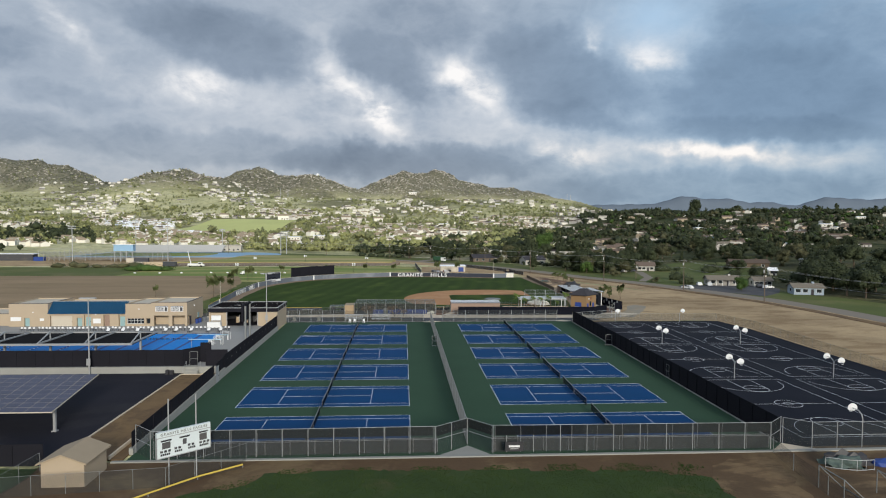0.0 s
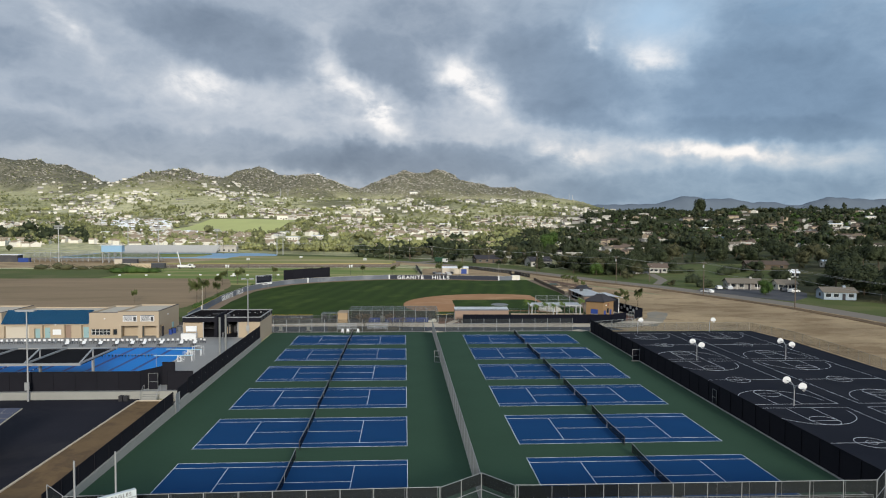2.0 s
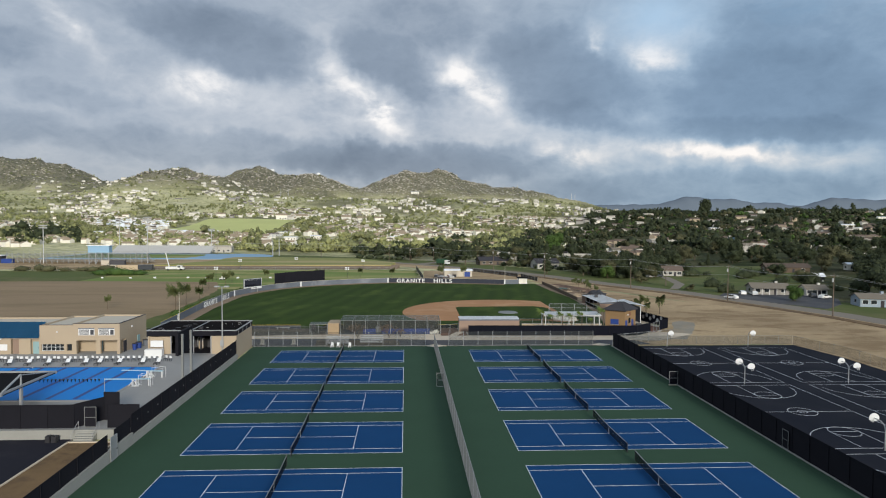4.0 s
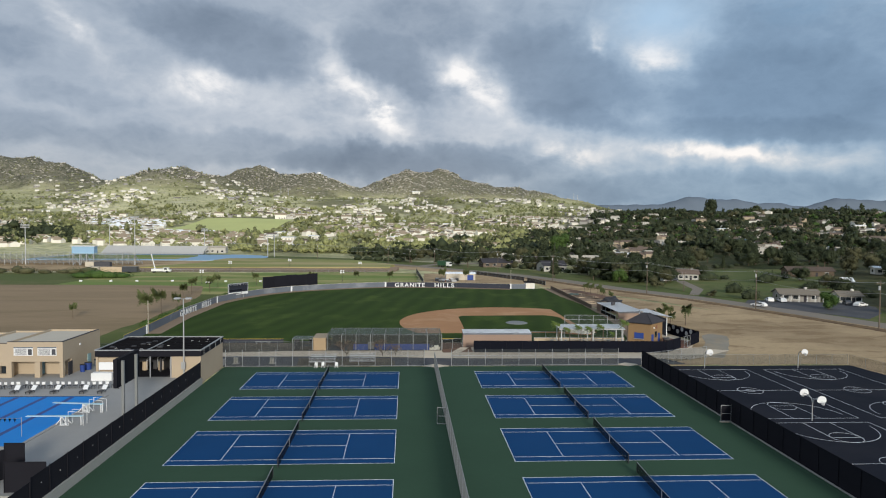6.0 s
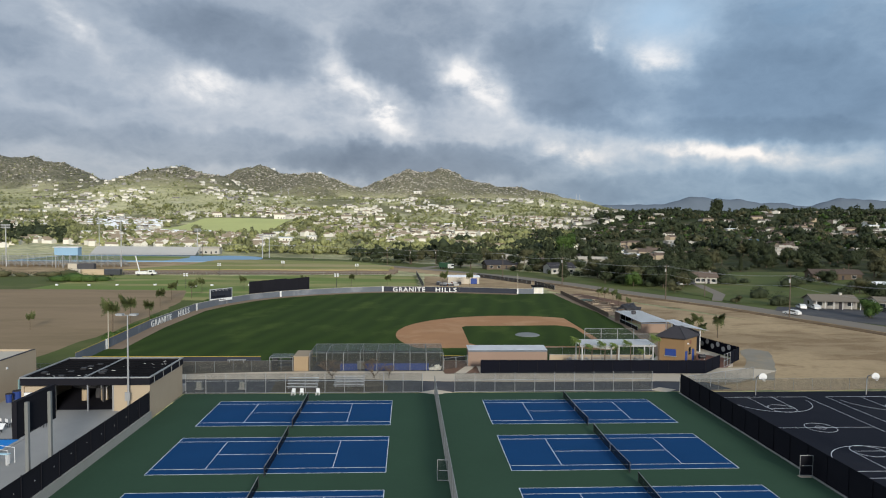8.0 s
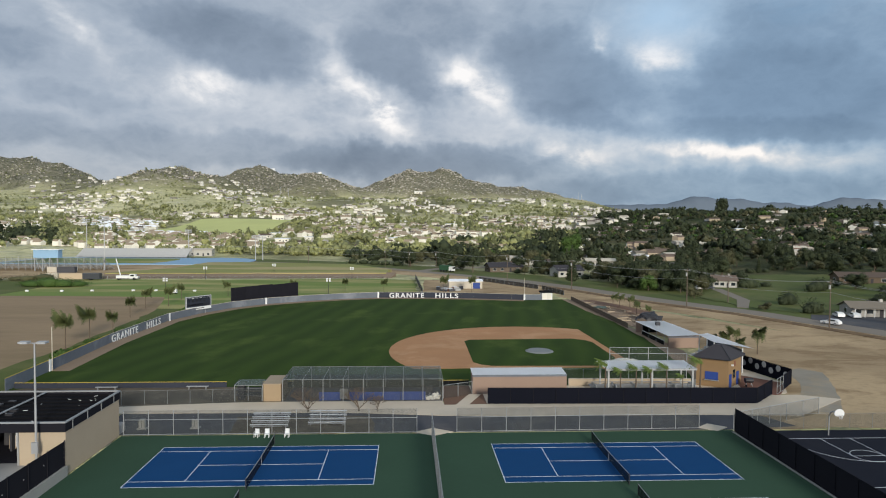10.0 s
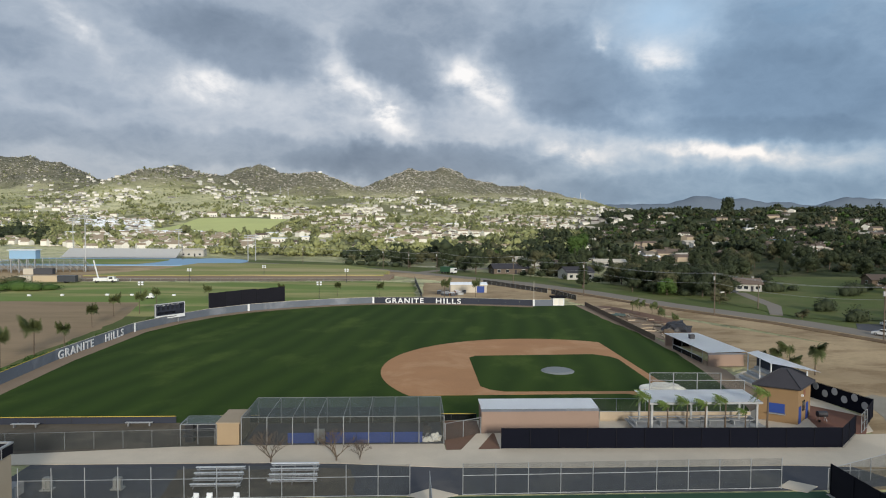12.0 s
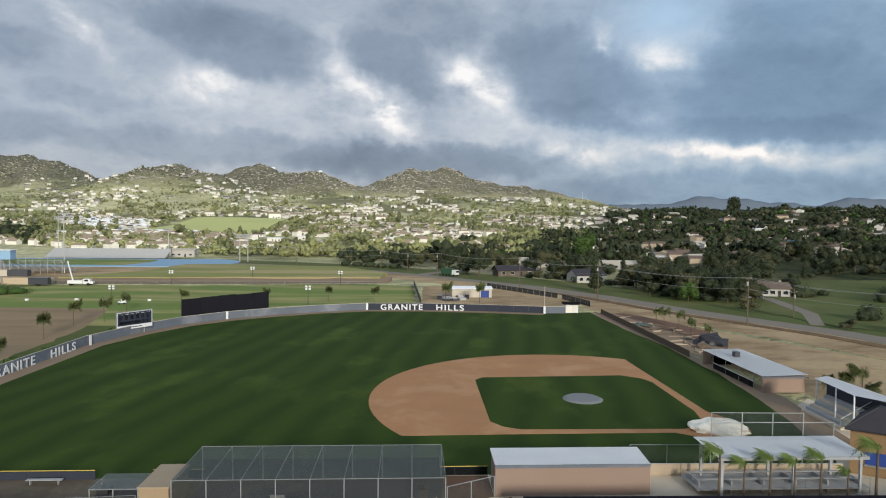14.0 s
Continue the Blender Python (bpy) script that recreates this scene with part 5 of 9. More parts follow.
# ---- solar car park, shed and board near the camera's start ----
def solar_canopy():
    root = thing("solar_canopy", "tilted solar panel roof on grey steel posts", "solar canopy", at=(-41.9, 3.9, 0))
    tilt = math.atan2(1.7, 11.7)
    nx, ny, pw, ph = 22, 9, 1.56, 1.313
    cell = box(bmesh.new(), 0.03, pw - 0.03, 0.035, ph - 0.035, 0.0, 0.05)
    me = bpy.data.meshes.new("solar_panel")
    cell.to_mesh(me), cell.free()
    me.materials.append(M["solar"])
    for i in range(nx):
        for j in range(ny):
            o = child("solar_panel", me, root, -(i + 1) * pw, j * ph * math.cos(tilt), 3.0 + j * ph * math.sin(tilt))
            o.rotation_euler = (tilt, 0, 0)
    deck = part("panel_frame", boxes((-nx * pw, 0, 0, ny * ph, -0.10, 0.035)), "flat_roof", root)
    deck.location, deck.rotation_euler = (0, 0, 3.0), (tilt, 0, 0)
    for i in range(5):
        x = -0.9 - i * 8.2
        part("post", boxes((x - 0.15, x + 0.15, 2.2, 2.5, 0, 3.1), (x - 0.3, x + 0.3, 2.05, 2.65, 0, 0.12)), "steel", root)
    for y, z in ((2.4, 3.05), (9.4, 4.05)):
        part("beam", boxes((-nx * pw, -0.4, y - 0.1, y + 0.1, z - 0.1, z + 0.12)), "steel", root)
    part("lamp", boxes((-8.6, -8.3, 0.1, 0.5, 2.6, 2.9)), "white", root)
    return root


def gable(name, label, x0, x1, y0, y1, z0, eave, ridge, wall, roof, over=0.35, along="y", group="", windows=(), door=None, category="building", framed=True):
    """A small building with gable walls and an overhanging roof."""
    cx, cy = (x0 + x1) / 2, (y0 + y1) / 2
    root = thing(name, label, category, group, at=(cx, cy, z0))
    hx, hy = (x1 - x0) / 2, (y1 - y0) / 2
    a, b = (hx, hy) if along == "y" else (hy, hx)
    e, r = eave - z0, ridge - z0

    def P(u, v, z):
        return (u, v, z) if along == "y" else (v, u, z)
    bm = bmesh.new()
    f = []
    for v in (-b, b):
        f.append([bm.verts.new(P(u, v, z)) for u, z in ((-a, 0), (a, 0), (a, e), (0, r), (-a, e))])
    bm.faces.new(f[0]), bm.faces.new(f[1])
    for k in range(5):
        bm.faces.new((f[0][k], f[0][(k + 1) % 5], f[1][(k + 1) % 5], f[1][k]))
    bmesh.ops.recalc_face_normals(bm, faces=bm.faces)
    part("wall", bm, wall, root)
    bm = bmesh.new()
    drop = (r - e) / a * over
    rows = []
    for v in (-b - over, b + over):
        rows.append([bm.verts.new(P(u, v, z)) for u, z in ((-a - over, e - drop), (0, r), (a + over, e - drop), (a + over, e - drop + 0.14), (0, r + 0.16), (-a - over, e - drop + 0.14))])
    bm.faces.new(rows[0]), bm.faces.new(rows[1])
    for k in range(6):
        bm.faces.new((rows[0][k], rows[0][(k + 1) % 6], rows[1][(k + 1) % 6], rows[1][k]))
    bmesh.ops.recalc_face_normals(bm, faces=bm.faces)
    part("roof", bm, roof, root)
    for side, u, z, w, h in windows:
        if side in "sn":
            yy = -hy if side == "s" else hy
            q = part("window", boxes((u - w / 2, u + w / 2, yy - 0.04, yy + 0.04, z, z + h)), "glass", root)
            framed and part("frame", boxes((u - w / 2 - 0.06, u + w / 2 + 0.06, yy - 0.03, yy + 0.03, z - 0.07, z + h + 0.07)), "white", q)
        else:
            xx = -hx if side == "w" else hx
            q = part("window", boxes((xx - 0.04, xx + 0.04, u - w / 2, u + w / 2, z, z + h)), "glass", root)
            framed and part("frame", boxes((xx - 0.03, xx + 0.03, u - w / 2 - 0.06, u + w / 2 + 0.06, z - 0.07, z + h + 0.07)), "white", q)
    if door:
        side, u, w, h, m = door
        yy = -hy if side == "s" else hy
        part("door", boxes((u - w / 2, u + w / 2, yy - 0.05, yy + 0.05, 0, h)), m, root)
    return root


solar_canopy()
gable("storage_shed", "small tan shed with a weathered brown gable roof", -35.2, -31.2, -10.8, -6.2, 0, 2.35, 3.1, "tan", "shed_roof")
cells = [(0.09, 0.24, 0.44, 0.76, "drive"), (0.47, 0.54, 0.46, 0.74, "drive"), (0.79, 0.93, 0.46, 0.80, "drive")]
cells += [(0.07, 0.26, 0.80, 0.88, "dark_steel"), (0.41, 0.60, 0.80, 0.88, "dark_steel"), (0.78, 0.95, 0.84, 0.92, "dark_steel")]  # captions over the clocks
for u0, n, v in ((0.06, 5, 0.10), (0.32, 4, 0.14), (0.57, 4, 0.16), (0.79, 5, 0.14)):
    for k in range(n):  # digit windows and captions, in two uneven rows
        cells.append((u0 + 0.036 * k, u0 + 0.036 * k + 0.027, v, v + 0.10, "dark_steel"))
        if k % 2 == 0:
            cells.append((u0 + 0.036 * k - 0.005, u0 + 0.036 * k + 0.042, v + 0.15, v + 0.26, "dark_steel" if k else "drive"))
near_board = scoreboard("white football scoreboard with small black displays on two posts", (-24.0, -11.9), (-20.1, -8.5), 2.95, 4.85, "board_white", cells, (0.24, 0.76), post_top=8.4)
part("header", boxes((-0.02, math.dist((-24.0, -11.9), (-20.1, -8.5)) + 0.02, -0.03, 0.3, 4.93, 5.40)), "board_white", near_board)
letters("GRANITE HILLS EAGLES", 0.36, "dull_steel", near_board, (2.58, -0.05, 5.05), (90, 0, 0), 0.012, 0.006)

yf = thing("field_fence", "low chain link fence topped with a yellow tube", "fence", at=(0, 0, 0))
ypts = [(-17.4, -6.6), (-21, -9.6), (-24.3, -13.4), (-28, -18), (-31, -24)]
bm = bmesh.new()
for a, b in zip(ypts, ypts[1:]):
    tube(bm, (*a, 0.35), (*b, 0.35), 0.09)
part("yellow_cap", bm, "yellow", yf)
for a, b in zip(ypts, ypts[1:]):
    part("post", tube(bmesh.new(), (*a, 0), (*a, 0.36), 0.03), "steel", yf)
    d = Vector((b[0] - a[0], b[1] - a[1]))
    bm = bmesh.new()
    vs = [bm.verts.new(p) for p in ((*a, 0.02), (*b, 0.02), (*b, 0.33), (*a, 0.33))]
    bm.faces.new(vs)
    bmesh.ops.solidify(bm, geom=list(bm.faces), thickness=0.02)
    part("mesh_panel", bm, "chain", yf)
fence("chain link fence between lawn and shed", (-38, -13), (-23.5, -11.2), 0.0, 1.9, fill="chain", post_r=0.024, post_mat="dull_steel")
fence("chain link fence between lawn and shed", (-37.6, -6.6), (-38, -13), 0.0, 1.9, fill="chain", post_r=0.024, post_mat="dull_steel")
fence("chain link fence between lawn and shed", (-23.5, -11.2), (-17.5, -4.7), 0.0, 1.9, fill="chain", post_r=0.024, post_mat="dull_steel")
slab("lawn", wander([(-60, -40), (-38.3, -40), (-38.1, -6), (-60, -5.5)], 2, 0.2, 21), -0.3, 0.025, "near_grass", "strip of lawn beside the shed", "lawn")
fence("black windscreen fence in front of the car park", (-75, -4.9), (-38.2, -4.9), 0.0, 2.2, fill="screen")


def goal(x, y, rz):
    root = thing("soccer_goal", "grey framed soccer goal with a slack net", "goal", at=(x, y, 0), rz=rz)
    part("frame", tubes(0.05, ((0, 0, 0), (0, 0, 2.2)), ((3.6, 0, 0), (3.6, 0, 2.2)), ((0, 0, 2.2), (3.6, 0, 2.2)), ((0, 0, 2.2), (0, 2.35, 0.05)), ((3.6, 0, 2.2), (3.6, 2.35, 0.05)), ((0, 2.35, 0.05), (3.6, 2.35, 0.05))), "dull_steel", root)
    bm = bmesh.new()
    v = [bm.verts.new(p) for p in ((0, 0, 2.2), (3.6, 0, 2.2), (3.6, 2.35, 0.05), (0, 2.35, 0.05))]
    bm.faces.new(v)
    bmesh.ops.solidify(bm, geom=list(bm.faces), thickness=0.015)
    part("goal_net", bm, "chain", root)
    return root


goal(39.1, -14.4, -math.pi / 2)
goal(43.9, -15.8, -math.pi / 2)
for p, q in (((40.2, -4.95), (39.3, -10.1)), ((39.3, -10.1), (38.9, -16.1)), ((38.9, -16.1), (38.7, -22.0))):
    fence("slack chain link fence beside the bare ground", p, q, 0.0, 1.8, bay=6.0, fill="chain", post_mat="dull_steel", rails=())
heap = thing("tarp_heap", "heap of folded green netting and frames", "netting", at=(45.7, -8.8, 0), rz=-0.22)
bm = bmesh.new()
bmesh.ops.create_icosphere(bm, subdivisions=3, radius=1.0)
for v in bm.verts:
    k = noise.fractal(v.co * 1.7, 0.6, 2.0, 4)
    v.co = Vector((v.co.x * 2.1, v.co.y * 1.2, max(0.0, v.co.z) * 1.0)) * (1 + 0.45 * k)
part("netting", bm, "tarp_green", heap)
bm = bmesh.new()
bmesh.ops.create_icosphere(bm, subdivisions=3, radius=1.0)
for v in bm.verts:
    k = noise.fractal(v.co * 2.3 + Vector((3, 1, 0)), 0.6, 2.0, 4)
    v.co = Vector((v.co.x * 2.2 + 0.4, v.co.y * 0.7 + 0.5, max(0.0, v.co.z) * 1.25)) * (1 + 0.5 * k)
part("dark_net", bm, "dark_steel", heap, "black net bunched over the heap")
arc = [(-2.3 + 0.47 * k, -1.1 - 0.55 * math.sin(math.pi * k / 10)) for k in range(11)]
for z in (0.08, 1.1):
    part("rail", tubes(0.035, *[((*p, z), (*q, z)) for p, q in zip(arc, arc[1:])], seg=6), "alu", heap)
for k in (0, 3, 6, 8, 10):
    part("upright", tubes(0.03, ((*arc[k], 0), (*arc[k], 1.1)), seg=6), "alu", heap)
bm = bmesh.new()
bmesh.ops.create_icosphere(bm, subdivisions=2, radius=0.9)
for v in bm.verts:
    v.co = Vector((v.co.x * 1.5, v.co.y, max(0.0, v.co.z) * 0.8)) * (1 + 0.25 * noise.noise(v.co * 2))
bag = part("blue_cover", bm, "blue_paint")
bag.location = (50.0, -8.9, 0)
tagged(bag, "crumpled royal blue cover on the ground", "cover")

# ---- pool ----
PZ = 1.0
pool = thing("swimming_pool", "long blue swimming pool with dark lane marks", "swimming pool", at=(0, 0, PZ))
part("water", boxes((-95, -40.2, 49.0, 69.2, -0.3, 0.03)), "water", pool)
part("coping", boxes((-95.4, -39.8, 48.6, 49.0, -0.2, 0.08), (-95.4, -39.8, 69.2, 69.6, -0.2, 0.08), (-40.2, -39.8, 49.0, 69.2, -0.2, 0.08), (-95.4, -95, 49.0, 69.2, -0.2, 0.08)), "deck", pool)
for k in range(7):
    part("lane_mark", boxes((-44.2 - 3.6 * k - 0.3, -44.2 - 3.6 * k + 0.3, 49.6, 68.6, 0.032, 0.04)), "blue_paint", pool)
part("far_gutter", boxes((-95, -40.2, 68.9, 69.15, 0.03, 0.06)), "dark_steel", pool)


def lane_rope(x):
    root = thing("lane_rope", "floating blue and white lane rope", "lane rope", "lane ropes", at=(x, 49.2, PZ + 0.06))
    bm, bm2 = bmesh.new(), bmesh.new()
    for k in range(49):
        tube(bm if k % 3 else bm2, (0, 0.4 * k, 0), (0, 0.4 * k + 0.34, 0), 0.07, seg=6)
    part("blue_floats", bm, "blue_paint", root)
    part("white_floats", bm2, "white", root)


for k in range(4):
    lane_rope(-60.2 - 5.4 * k)
flags = thing("flag_line", "row of small white and black pennants over the pool", "pennants", at=(0, 52.2, PZ))
part("cord", tubes(0.015, ((-75, 0, 2.1), (-41.5, 0, 2.1)), seg=4), "steel", flags)
for x in (-75, -41.4):
    part("pole", tube(bmesh.new(), (x, 0, 0), (x, 0, 2.2), 0.03), "steel", flags)
for k in range(62):
    x = -74.6 + 0.53 * k
    bm = bmesh.new()
    v = [bm.verts.new(p) for p in ((x, 0, 2.1), (x + 0.3, 0, 2.1), (x + 0.15, 0, 1.65))]
    bm.faces.new(v)
    bmesh.ops.solidify(bm, geom=list(bm.faces), thickness=0.01)
    part("pennant", bm, "white" if k % 2 else "navy", flags)


def diving_board(y, rz):
    root = thing("diving_board", "white diving board on a railed stand", "diving board", "diving boards", at=(-37.2, y, PZ), rz=rz)
    part("board", boxes((-6.2, 0.3, -0.22, 0.22, 1.0, 1.06)), "pale_cyan", root)
    part("foot_plate", boxes((-2.3, -1.55, -0.35, 0.35, 0, 0.06)), "white", root)
    for x in (-2.25, -1.7, 0.1):
        part("stand", boxes((x, x + 0.08, -0.25, 0.25, 0.06 * (x < 0), 1.0)), "white", root)
    for s in (-0.45, 0.45):
        part("stand_leg", tubes(0.045, ((-2.7, s, 0), (-2.0, s * 0.5, 0.96)), ((-1.3, s, 0), (-2.0, s * 0.5, 0.96)), seg=6), "white", root)
        part("hand_rail", tubes(0.025, ((-1.2, s, 0), (-1.2, s, 1.7)), ((-1.2, s, 1.7), (0.5, s, 1.55)), ((0.5, s, 1.55), (0.5, s, 0)), seg=6), "white", root)
    return root


diving_board(56.6, 0.0)
diving_board(61.6, -0.12)


def lounger(x, y, rz=0.0):
    root = thing("sun_lounger", "dark sun lounger with a raised white back", "sun lounger", "sun loungers", at=(x, y, PZ), rz=rz)
    part("bed", boxes((-0.33, 0.33, -0.9, 0.25, 0.28, 0.34)), "dark_steel", root)
    b = part("back", boxes((-0.33, 0.33, 0, 0.8, -0.03, 0.03)), "white", root)
    b.location, b.rotation_euler = (0, 0.25, 0.31), (radians(42), 0, 0)
    for sx in (-0.28, 0.28):
        for sy in (-0.8, 0.2):
            part("leg", boxes((sx - 0.03, sx + 0.03, sy - 0.03, sy + 0.03, 0, 0.28)), "dark_steel", root)
    return root


lg = lounger(-56.2, 71.2)
for x in (-59.2, -53.2, -51.0, -47.8, -43.9, -41.4, -62.4, -65.5):
    copy_thing(lg, pose(x, 71.2 + 0.1 * math.sin(x), PZ, 0, 0, 6 * math.sin(x * 2)))


def stool():
    root = thing("deck_chair", "small black and white folding deck chair", "chair", "deck chairs", at=(-85, 73.6, PZ))
    part("seat", boxes((-0.25, 0.25, -0.25, 0.25, 0.38, 0.43)), "dark_steel", root)
    part("backrest", boxes((-0.22, 0.22, 0.20, 0.25, 0.52, 0.90)), "white", root)
    for sx in (-0.22, 0.22):
        for sy in (-0.22, 0.22):
            part("leg", boxes((sx - 0.02, sx + 0.02, sy - 0.02, sy + 0.02, 0, 0.38)), "dark_steel", root)
    return root


st = stool()
rnd = random.Random(8)
for k in range(1, 52):
    copy_thing(st, pose(-85 + 0.88 * k, 73.6 + rnd.uniform(-0.25, 0.25), PZ, 0, 0, rnd.uniform(-30, 30)))

fence("tall black windscreen fence of the pool deck", (-110, 37.1), (-38.0, 37.1), PZ, 2.75, fill="screen", rails=(1.0,))
fence("tall black windscreen fence of the pool deck", (-34.2, 37.1), (-30.6, 37.1), PZ, 2.75, fill="screen", rails=(1.0,))
fence("tall black windscreen fence round the pool gate", (-38.0, 37.1), (-36.0, 40.2), PZ, 2.8, fill="screen", rails=(1.0,))
fence("tall black windscreen fence round the pool gate", (-36.0, 40.2), (-34.2, 40.2), PZ, 3.4, fill="screen", rails=(1.0,))
gate("black steel pool gate at the head of the steps", -36.9, 37.3, 0.0, h=2.4, w=1.3, fill="screen", z=PZ, frame_mat="dull_steel")
steps = thing("pool_steps", "concrete steps with steel handrails up to the pool", "stairs", at=(-36.1, 34.9, 0))
for k in range(6):
    part("step", boxes((-1.1, 1.1, k * 0.3, 1.75, k * 0.175, (k + 1) * 0.175)), "wall_conc", steps)
for s in (-1.15, 1.15):
    part("handrail", tubes(0.03, ((s, 0, 0), (s, 0, 0.95)), ((s, 0, 0.95), (s, 1.7, 1.95)), ((s, 1.7, 1.0), (s, 1.7, 1.95))), "steel", steps)
bins = thing("utility_box", "pair of dark utility boxes by the steps", "utility box", at=(-39.6, 35.3, 0))
part("box", boxes((-0.55, -0.05, -0.3, 0.3, 0, 0.75), (-0.5, -0.1, -0.34, -0.3, 0.1, 0.6)), "dark_steel", bins)
part("box", boxes((0.1, 0.65, -0.3, 0.3, 0, 0.7), (0.15, 0.6, -0.34, -0.3, 0.1, 0.55)), "dark_steel", bins)


def shade_canopy():
    root = thing("shade_canopy", "black flat shade roof hung from grey steel trusses", "canopy", at=(0, 0, PZ))
    part("shade_roof", boxes((-112, -47.1, 38.9, 50.6, 3.30, 3.40)), "black_roof", root)
    for y, r in ((38.8, 0.16), (50.7, 0.10)):
        part("beam", boxes((-112, -47.0, y - r, y + r, 3.28, 3.62)), "steel", root)
    for k in range(8):
        x = -47.2 - 7.7 * k
        part("cross_beam", boxes((x - 0.12, x + 0.12, 38.8, 50.7, 3.42, 3.66)), "steel", root)
        part("strut", tubes(0.13, ((x, 38.9, 3.6), (x, 42.9, 4.95)), seg=6), "steel", root)
        part("king_post", tubes(0.12, ((x, 42.9, 3.5), (x, 42.9, 5.0)), seg=6), "steel", root)
        part("tie", tubes(0.07, ((x, 42.9, 4.9), (x, 50.4, 3.6)), seg=6), "steel", root)
        part("column", boxes((x - 0.14, x + 0.14, 42.7, 43.1, 0, 3.3)), "steel", root)
    return root


shade_canopy()
pb = thing("pool_scoreboard", "black pool scoreboard on two grey posts, seen edge on", "scoreboard", at=(-32.5, 55.2, PZ))
part("board", boxes((-0.2, 0.1, 0, 6.2, 4.7, 7.9)), "screen", pb)
part("board_frame", boxes((-0.26, 0.16, -0.06, 0, 4.64, 7.96), (-0.26, 0.16, 6.2, 6.26, 4.64, 7.96), (-0.26, 0.16, 0, 6.2, 7.9, 7.98), (-0.26, 0.16, 0, 6.2, 4.62, 4.7)), "screen", pb)
for y in (1.3, 5.0):
    part("post", boxes((0.12, 0.42, y - 0.15, y + 0.15, 0, 7.6)), "dull_steel", pb)


def light_mast(x, y, z, h, label, heads=2, yaw=0.0):
    root = thing("light_mast", label, "light pole", "light poles", at=(x, y, z), rz=yaw)
    part("mast", tube(bmesh.new(), (0, 0, 0), (0, 0, h), 0.13, 0.08), "steel", root)
    part("arm", tubes(0.05, ((-1.0, 0, h), (1.0, 0, h))), "steel", root)
    for k in range(heads):
        u = -0.85 + 1.7 * k / max(1, heads - 1)
        hd = part("lamp_head", boxes((u - 0.42, u + 0.42, -0.5, 0.2, h + 0.02, h + 0.2)), "alu", root)
        part("lens", boxes((u - 0.34, u + 0.34, -0.42, 0.12, h - 0.02, h + 0.015)), "white", hd)
    part("control_box", boxes((-0.3, 0.3, -0.32, -0.12, 1.6, 2.7)), "steel", root)
    return root


light_mast(-52.6, 35.6, 0, 12.6, "tall grey light pole with two wide lamp heads", 3)
light_mast(-32.7, 78.6, 1.0, 12.3, "tall grey light pole with wide lamp heads", 2)


